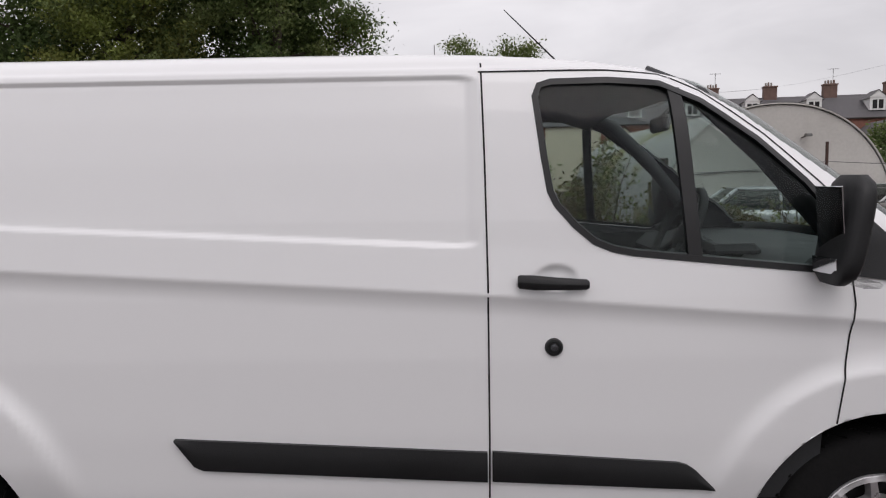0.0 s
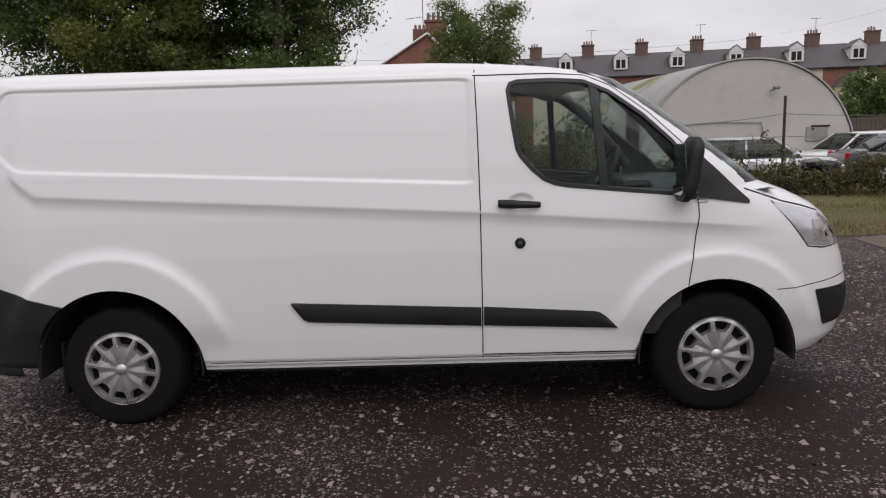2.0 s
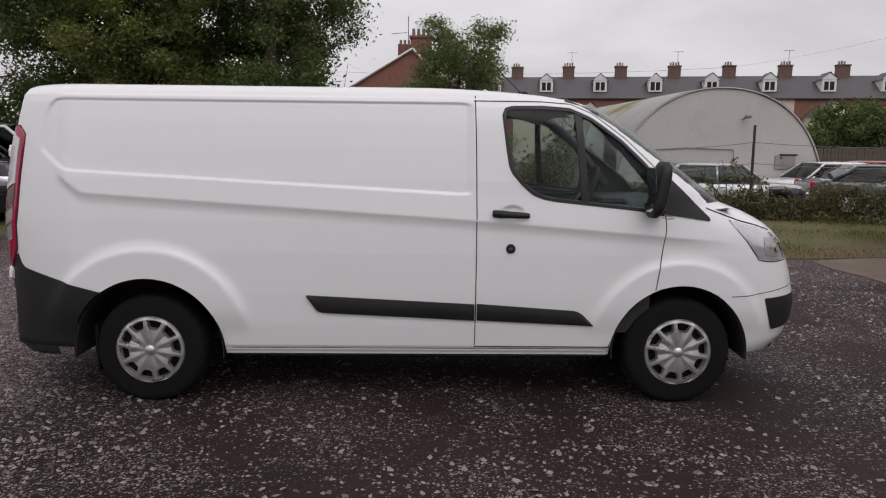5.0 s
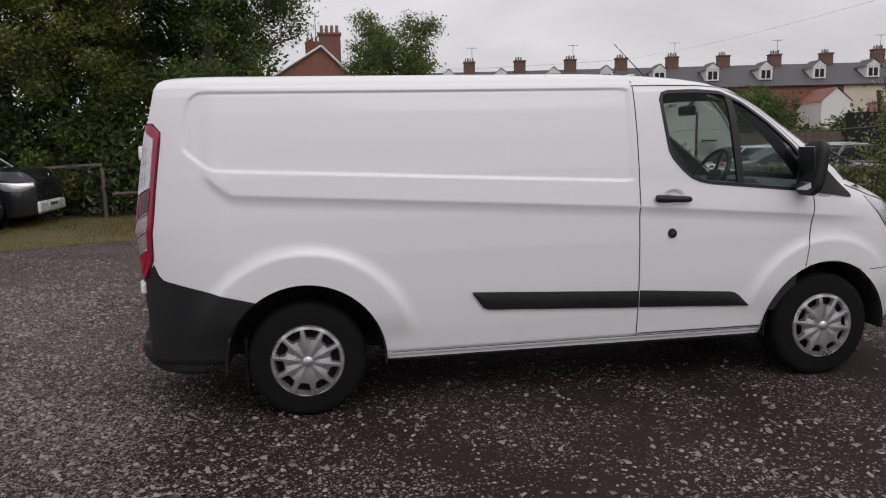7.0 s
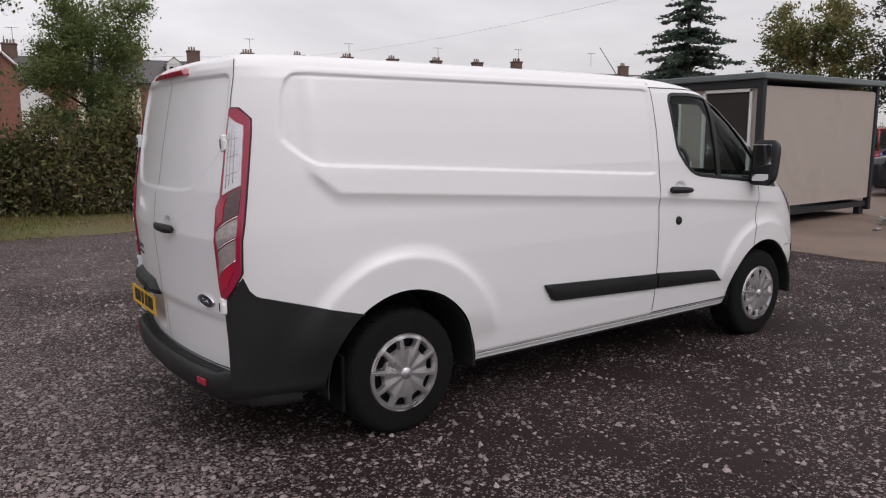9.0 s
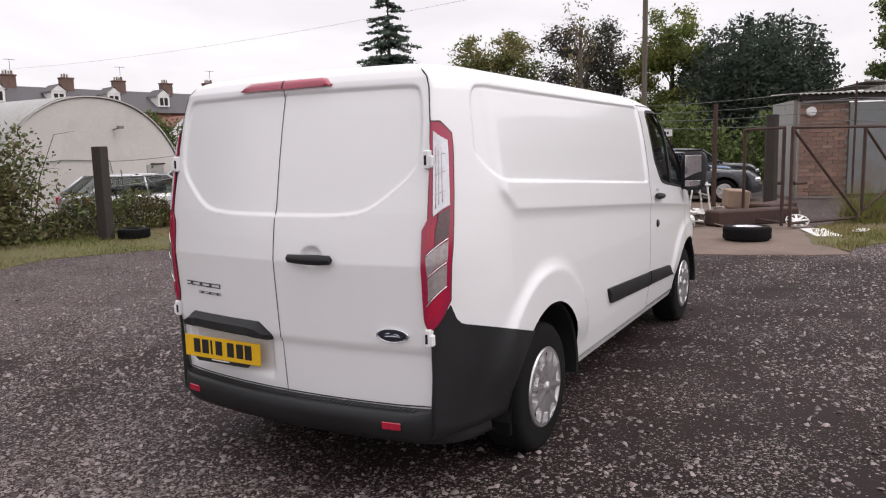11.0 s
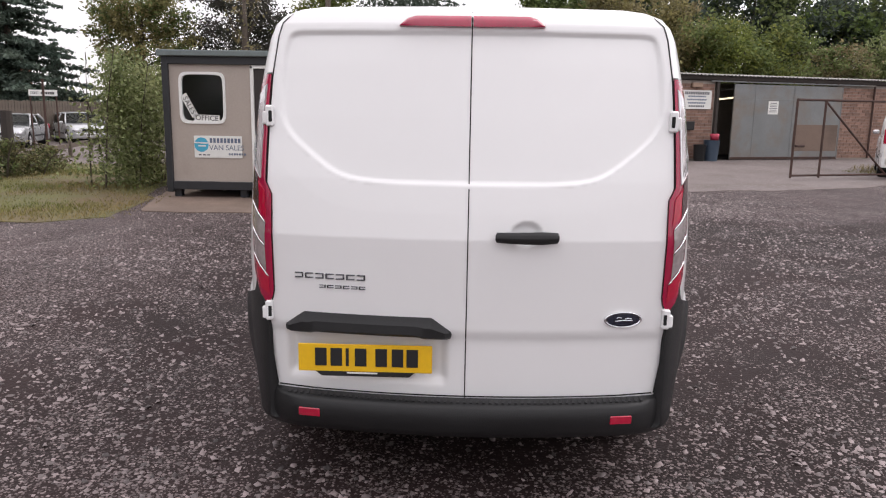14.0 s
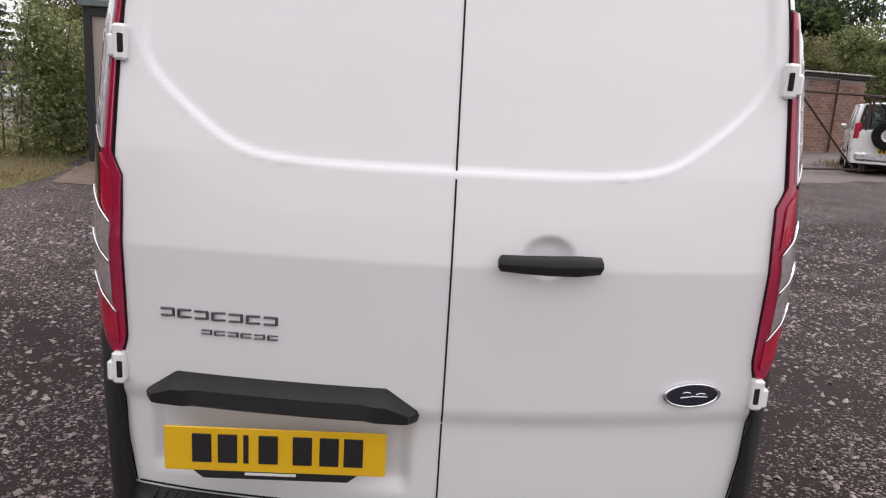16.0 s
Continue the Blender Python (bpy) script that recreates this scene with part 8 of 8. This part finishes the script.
rail = tagged(empty("timber_rail", pose(13.9, 15.6, -0.25)), "low weathered timber rail fence", "fence")
part("top_rail", Geo().box((4.5, 1.2, 0.42), (9.4, 0.06, 0.16), 14, 0.01), M_WOOD, rail)
for k in range(4):
    part("rail_post", Geo().box((0.3 + 2.8 * k, 0.1 + 0.70 * k, 0.3), (0.12, 0.12, 0.6), 14, 0.01), M_WOOD, rail)

low_rail = tagged(empty("broken_rail", pose(-6.75, 16.0, 0)), "broken timber rail among the hedge", "fence")
part("rail", Geo().tube([(-1.7, 0.2, 1.15), (0.0, 0.0, 1.22)], 0.05, 6), M_WOOD, low_rail)
part("rail", Geo().tube([(0.2, -0.1, 0.55), (1.8, -0.1, 0.62)], 0.04, 6), M_WOOD, low_rail)


def fence_run(name, a, b, h, mat, label, board=0.15, gap=0.012):
    """A close-boarded fence: rails, posts and single boards."""
    root = tagged(empty(name, pose(a[0], a[1], ground_z(a[0] + 1, a[1]))), label, "fence", kind="structure")
    d = Vector((b[0] - a[0], b[1] - a[1], 0))
    L, ang = d.length, math.degrees(math.atan2(d.y, d.x))
    m = pose(0, 0, 0, 0, 0, ang)
    for z in (0.35, h - 0.3):
        part("fence_rail", Geo().box((L / 2, 0.04, z), (L, 0.04, 0.08), 0, 0.0, m=m), mat, root)
    g = Geo().box((0, 0, 0), (board - gap, 0.02, h), 0, 0.004)
    first = part("board", g, mat, root)
    n = int(L / board)
    rnd = random.Random(int(L * 10))
    for k in range(n):
        mm = m @ pose((k + 0.5) * board, 0, h / 2 + rnd.uniform(-0.02, 0.02), 0, rnd.uniform(-0.6, 0.6), 0)
        if k == 0:
            first.matrix_basis = mm
        else:
            share("board", first.data, root, mm)
    return root


fence_run("timber_fence", (15.5, 32.5), (22.3, 29.0), 1.9, M_WOOD, "weathered close-boarded timber fence")
fence_run("timber_fence", (28.2, 25.3), (40.0, 20.0), 2.0, M_WOOD, "weathered close-boarded timber fence")

screen = tagged(empty("mesh_screen_fence", pose(22.3, 29.0, -0.25)), "black mesh screen fence with lime green notices", "fence")
sd = Vector((5.9, -3.7, 0))
sa = math.degrees(math.atan2(sd.y, sd.x))
part("mesh_sheet", Geo().box((sd.length / 2, 0, 1.42), (sd.length, 0.03, 2.6), 0, 0.0, m=pose(0, 0, 0, 0, 0, sa)), M_BLACKNET, screen)
for k in range(3):
    part("screen_post", Geo().tube([pose(0, 0, 0, 0, 0, sa) @ Vector((k * 2.4 + 0.1, 0.04, 0)), pose(0, 0, 0, 0, 0, sa) @ Vector((k * 2.4 + 0.1, 0.04, 2.85))], 0.04, 6), M_RUST, screen)
for k in (2.0, 4.3):
    part("green_notice", Geo().box((k, -0.03, 1.6), (0.78, 0.02, 0.24), 0, 0.004, m=pose(0, 0, 0, 0, 0, sa)), M_LIME, screen, "lime green notice")

board = tagged(empty("dealer_sign", pose(25.0, 20.9, 0, 0, 0, -62)), "white sign board with plain rings and bars on posts", "sign")
part("sign_face", Geo().box((0, 0, 2.05), (1.06, 0.04, 0.25), 0, 0.004), M_WPLATE, board)
for k in range(4):
    part("sign_ring", Geo().lathe([(0.052, -0.024), (0.040, -0.024)], 18, pose(-0.42 + 0.068 * k, 0, 2.05)), M_BLACK, board)
for k in range(6):
    part("sign_bar", Geo().box((-0.05 + 0.085 * k, -0.023, 2.05), (0.06, 0.006, 0.095)), M_BLACK, board)
for s in (-0.48, 0.48):
    part("sign_post", Geo().tube([(s, 0.05, -0.25), (s, 0.05, 2.2)], 0.035, 6), M_RUST, board)
board2 = copy_thing(board, pose(21.6, 7.6, 0, 0, 0, -78))
tagged(board2, "white sign board with plain rings and bars behind the cars", "sign")


def wire_line(name, a, b, sag, r, label):
    pts = [Vector(a).lerp(Vector(b), t) - Vector((0, 0, sag * 4 * t * (1 - t))) for t in np.linspace(0, 1, 25)]
    ob = part(name, Geo().tube([p - pts[0] for p in pts], r, 5), M_WIRE)
    ob.matrix_basis = Matrix.Translation(pts[0])
    return tagged(ob, label, "cable")


wire_line("overhead_cable", (24.35, 8.8, 8.7), (30.0, 75.0, 9.8), 1.0, 0.006, "thin overhead cable across the sky")
wire_line("overhead_cable", (24.35, 8.8, 8.5), (52.0, -12.0, 9.0), 0.6, 0.006, "thin overhead cable from the utility pole")
wire_line("overhead_cable", (30.0, 75.0, 9.8), (-12.0, 80.0, 9.4), 0.5, 0.014, "thin overhead cable above the roofs")
for k, z in enumerate((2.05, 2.3, 2.55, 2.8)):
    wire_line("barbed_wire", (13.4, 1.2, z), (22.0, 9.5, z + 0.3), 0.12, 0.008, "rusty barbed wire strand above the scrap")
    wire_line("barbed_wire", (12.9, -0.35, z), (13.4, 1.2, z), 0.05, 0.008, "rusty barbed wire strand between thin posts")
for z in (1.25, 1.75):
    wire_line("fence_wire", (3.68, 13.95, z - 0.2), (7.46, 15.35, z), 0.06, 0.008, "sagging fence wire over the brambles")
    wire_line("fence_wire", (7.46, 15.35, z), (13.64, 16.2, z), 0.10, 0.008, "sagging fence wire over the brambles")

# ---- scrap by the gate ----
def old_tyre(x, y, z, r, w, m=None, label="old black tyre lying flat on the concrete"):
    root = part("tyre", Geo().lathe([(r * 0.60, 0.02), (r * 0.72, 0.0), (r * 0.93, 0.01), (r, 0.05), (r, w - 0.05), (r * 0.93, w - 0.01), (r * 0.72, w), (r * 0.60, w - 0.02), (r * 0.66, w / 2)], 36, closed=True), M_RUBBER, smooth=True, angle=40)
    root.matrix_basis = (m or pose(x, y, z, 90, 0, 0))
    ribs = Geo()
    for k in range(48):
        a = 2 * math.pi * k / 48
        for v in (0.3, 0.7):
            ribs.box((0, w * v, r), (0.02, w * 0.3, 0.012), 15 if v < 0.5 else -15, 0.0, m=Matrix.Rotation(a, 4, 'Y'))
    part("tread", ribs, M_RUBBER, root)
    return tagged(root, label, "tyre")


tyre_by_gate = old_tyre(7.42, 2.58, 0.012, 0.37, 0.24, label="old black tyre on a grey rim lying flat on the concrete")
part("wheel_disc", Geo().lathe([(0.0, 0.205), (0.06, 0.205), (0.09, 0.185), (0.19, 0.19), (0.222, 0.225), (0.228, 0.20)], 32), M_SILVER, tyre_by_gate, "grey steel rim", smooth=True, angle=40)
old_tyre(4.05, 13.6, 0.01, 0.30, 0.2, label="old tyre half hidden in grass by the post")


def loose_trim(x, y, m):
    root = tagged(empty("wheel_trim", m), "loose white plastic wheel trim leaning on scrap", "wheel trim")
    part("rim_ring", Geo().lathe([(0.19, 0.0), (0.205, -0.012), (0.20, 0.01)], 32, closed=True), M_WHITE, root, smooth=True)
    for k in range(9):
        a = 2 * math.pi * k / 9
        part("spoke", Geo().box((0, -0.004, 0.11), (0.045, 0.012, 0.16), 0, 0.004, m=Matrix.Rotation(a, 4, 'Y')), M_WHITE, root)
    part("hub", Geo().lathe([(0, -0.012), (0.04, -0.01), (0.05, 0.0)], 16), M_WHITE, root)


loose_trim(0, 0, pose(9.6, 2.0, 0.14, -62, 0, -75))


def slab_thing(name, label, category, c, s, rz, mat, tilt=(0, 0), bev=0.008):
    ob = part(name, Geo().box((0, 0, s[2] / 2), s, 0, bev), mat)
    ob.matrix_basis = pose(*c, tilt[0], tilt[1], rz)
    return tagged(ob, label, category)


slab_thing("white_board", "broken white board lying on the concrete", "board", (8.75, 1.55, 0.013), (0.95, 0.42, 0.02), 20, M_WHITE, (0, -2))
slab_thing("white_board", "small broken white board on the grass", "board", (9.3, 0.95, 0.018), (0.5, 0.2, 0.02), -15, M_WHITE)
slab_thing("cardboard_box", "crumpled brown cardboard box on the scrap heap", "box", (10.6, 3.25, 0.30), (0.50, 0.42, 0.36), 24, M_CARDBOARD, (4, -3), 0.02)
slab_thing("rusty_trough", "long rusty brown metal trough on the ground", "trough", (10.1, 2.85, 0.012), (1.9, 0.42, 0.30), -44, M_RUST, (0, 0), 0.03)
slab_thing("rusty_trough", "rusty sheet box among the scrap", "trough", (11.3, 2.6, 0.012), (1.2, 0.5, 0.34), -20, M_RUST, (0, 0), 0.03)
chair = tagged(empty("metal_frame", pose(11.4, 3.95, 0.012, 0, 0, 30)), "white tubular frame standing in the rubble", "frame")
for s in (-0.26, 0.26):
    bar((s, 0, 0), (s * 0.95, 0.1, 0.78), 0.02, M_WHITE, "leg", chair)
    bar((s, 0.5, 0), (s * 0.95, 0.4, 0.70), 0.02, M_WHITE, "leg", chair)
part("seat_panel", Geo().box((0, 0.25, 0.72), (0.58, 0.45, 0.035), 0, 0.01), M_WHITE, chair)
bar((-0.25, 0.1, 0.5), (0.25, 0.1, 0.52), 0.015, M_WHITE, "cross_bar", chair)


def rubble(name, cx, cy, sx, sy, n, seed, label, mats):
    rnd = random.Random(seed)
    root = tagged(empty(name, pose(cx, cy, 0.01)), label, "rubble")
    for k in range(n):
        s = rnd.uniform(0.06, 0.24)
        x, y = rnd.gauss(0, sx * 0.4), rnd.gauss(0, sy * 0.4)
        pile = max(0.0, 0.25 * (1 - (x / sx) ** 2 - (y / sy) ** 2)) * rnd.random()
        g = Geo().box((0, 0, 0), (s, s * rnd.uniform(0.5, 1), s * rnd.uniform(0.2, 0.6)), 0, s * 0.08)
        g.v = [(a + rnd.uniform(-0.1, 0.1) * s, b + rnd.uniform(-0.1, 0.1) * s, c + rnd.uniform(-0.1, 0.1) * s) for a, b, c in g.v]
        o = part("rubble_piece", g, rnd.choice(mats), root)
        o.matrix_basis = pose(x, y, s * 0.22 + pile, rnd.uniform(-25, 25), rnd.uniform(-25, 25), rnd.uniform(0, 180))


rubble("rubble_heap", 9.7, 4.2, 1.2, 0.9, 90, 5, "heap of broken masonry and scrap on the concrete", [M_ASBESTOS, M_MORTAR, M_WHITE, M_WOOD, M_CONCRETE])
rubble("rubble_heap", 11.6, 3.3, 1.3, 0.8, 60, 6, "rusty scrap and rubble beside the gate", [M_RUST, M_CARDBOARD, M_WOOD, M_MORTAR])

# ---- bins by the workshop doorway ----
bin_1 = tagged(empty("plastic_bin", WS @ pose(8.12, -0.45, 0)), "blue-grey plastic bins with a red tub against the wall", "bin")
for dx, h, r, mat in ((-0.35, 0.55, 0.22, M_PLASTIC), (0.12, 0.70, 0.27, M_BLUEBIN)):
    part("bin_body", Geo().lathe([(0.0, 0.0), (r * 0.8, 0.0), (r, h), (r * 1.05, h + 0.02), (r * 0.9, h + 0.02), (r * 0.75, 0.05)], 24, pose(dx, 0, 0, 90, 0, 0)), mat, bin_1, smooth=True, angle=40)
part("red_tub", Geo().lathe([(0.0, 0.0), (0.13, 0.0), (0.16, 0.2), (0.12, 0.22)], 20, pose(0.22, 0.0, 0.72, 90, 0, 0)), M_PINK, bin_1, smooth=True)

# ---- grass ----
def grass_field(name, spots, blade, label, seed, mat=L_GRASS):
    """Blades in one mesh over polygons of the verge."""
    rng = np.random.default_rng(seed)
    pts, hs = [], []
    for poly, density, h in spots:
        xs, ys = [p[0] for p in poly], [p[1] for p in poly]
        n = int((max(xs) - min(xs)) * (max(ys) - min(ys)) * density)
        for x, y in zip(rng.uniform(min(xs), max(xs), n), rng.uniform(min(ys), max(ys), n)):
            tuft = math.sin(1.7 * x + 0.6 * y) * math.sin(1.1 * y - 0.5 * x)
            if in_poly(poly, x, y) and rng.random() < 0.55 + 0.45 * tuft:
                pts.append((x, y, 0.008))
                hs.append(h * (0.7 + 0.5 * tuft) * rng.uniform(0.5, 1.3))
    p, h = np.array(pts), np.maximum(0.02, np.array(hs))
    n = len(p)
    a = rng.uniform(0, 6.28, n)
    side = np.stack([np.cos(a), np.sin(a), np.zeros(n)], 1) * (blade * rng.uniform(0.6, 1.4, n))[:, None]
    lean = np.stack([rng.normal(size=n) * 0.45, rng.normal(size=n) * 0.45, np.ones(n)], 1) * h[:, None]
    v = np.empty((n, 3, 3))
    v[:, 0], v[:, 1], v[:, 2] = p - side, p + side, p + lean
    me = bpy.data.meshes.new(name)
    me.from_pydata(v.reshape(-1, 3).tolist(), [], np.arange(n * 3).reshape(-1, 3).tolist())
    me.materials.append(mat)
    return tagged(new(name, me), label, "grass", kind="stuff")


grass_field("verge_grass", [(VERGE, 430, 0.075), (grow(VERGE, 0.35), 130, 0.05)], 0.006, "short dry patchy grass along the yard's edge", 71)
grass_field("tuft_grass", [([(6.5, 1.1), (7.6, 0.6), (9.2, -0.25), (12.4, -0.7), (13.0, 0.3), (11.0, 1.3), (9.0, 1.7), (7.2, 1.5)], 700, 0.16), ([(10.4, 0.9), (12.2, -0.3), (12.8, 0.3), (11.4, 1.4)], 900, 0.55), ([(14.5, -9.5), (17, -11), (18, -9), (16, -7.6)], 300, 0.2)], 0.008, "longer rough grass at the gate post", 72)

# ---- gravel: loose stones over the yard ----
def gravel():
    rng = np.random.default_rng(9)
    base = np.array([(1, 0.2, 0), (0.1, 1, 0), (-1, 0.1, 0), (-0.15, -1, 0), (0.45, 0.1, 0.85), (-0.4, 0.15, 0.9)], float)
    tris = np.array([(0, 1, 4), (1, 2, 5), (2, 3, 5), (3, 0, 4), (1, 5, 4), (3, 4, 5)])
    tries = 920000
    x, y = rng.uniform(-11.0, 11.0, tries), rng.uniform(-3.5, 12.6, tries)

    def hill(cx, cy, sx, sy, p=2):
        return np.exp(-np.abs((x - cx) / sx) ** p - np.abs((y - cy) / sy) ** p)

    cover = 0.06 + 1.05 * hill(-5.7, 3.0, 2.5, 3.4) + 0.17 * hill(-0.6, 0.4, 3.2, 1.7, 3) + 0.25 * hill(0.3, 5.6, 3.0, 1.6) + 0.16 * hill(6.5, -0.5, 3.0, 2.2)
    fade = np.clip((11.0 - np.abs(x)) / 3.0, 0, 1) * np.clip((y + 3.5) / 2.0, 0, 1) * np.clip((12.6 - y) / 2.5, 0, 1)
    patchy = 0.62 + 0.42 * np.sin(1.9 * x + 1.3 * np.sin(2.1 * y)) * np.sin(1.6 * y + 0.8 * np.sin(1.2 * x)) + 0.22 * np.sin(5.3 * x + 4.1 * y + 2 * np.sin(3 * x)) * np.sin(4.7 * y - 2.2 * x)
    keep = rng.random(tries) < cover * fade * np.clip(patchy, 0.10, 1.0)
    keep &= ~((y > 11.6) & (x < 2)) & ~((x > 5.2) & (y > 2.2) & (y < 8.6)) & ~((x > 3.6) & (y > 8.0))
    x, y = x[keep], y[keep]
    near = np.exp(-((x + 2.0) / 6.0) ** 2 - ((y - 2.0) / 4.5) ** 2)
    S = (0.0044 + 0.0024 * (1 - near)) + 0.0155 * rng.random(len(x)) ** 3.2
    P = np.stack([x, y, S * rng.uniform(-0.1, 0.12, len(x))], 1)
    n = len(P)
    sc = np.stack([S * rng.uniform(0.8, 1.6, n), S * rng.uniform(0.7, 1.2, n), S * rng.uniform(0.4, 0.95, n)], 1)
    jit = 1 + rng.uniform(-0.28, 0.28, (n, len(base), 1))
    v = base[None] * jit * sc[:, None, :]
    a = rng.uniform(0, 6.28, n)
    ca, sa2 = np.cos(a)[:, None], np.sin(a)[:, None]
    tl = rng.normal(size=(n, 1)) * 0.3
    vx, vy, vz = v[:, :, 0] * ca - v[:, :, 1] * sa2, v[:, :, 0] * sa2 + v[:, :, 1] * ca, v[:, :, 2] + v[:, :, 0] * tl
    v = np.stack([vx, vy, vz], 2) + P[:, None, :]
    f = (tris[None] + (np.arange(n) * len(base))[:, None, None]).reshape(-1, 3)
    me = bpy.data.meshes.new("gravel")
    me.vertices.add(n * len(base))
    me.vertices.foreach_set("co", v.ravel())
    me.loops.add(len(f) * 3)
    me.loops.foreach_set("vertex_index", f.ravel())
    me.polygons.add(len(f))
    me.polygons.foreach_set("loop_start", np.arange(len(f)) * 3)
    me.polygons.foreach_set("loop_total", np.full(len(f), 3))
    me.update(calc_edges=True)
    me.materials.append(M_STONE)
    return tagged(new("gravel", me), "loose grey angular gravel scattered over dark earth", "gravel", kind="stuff")


gravel()
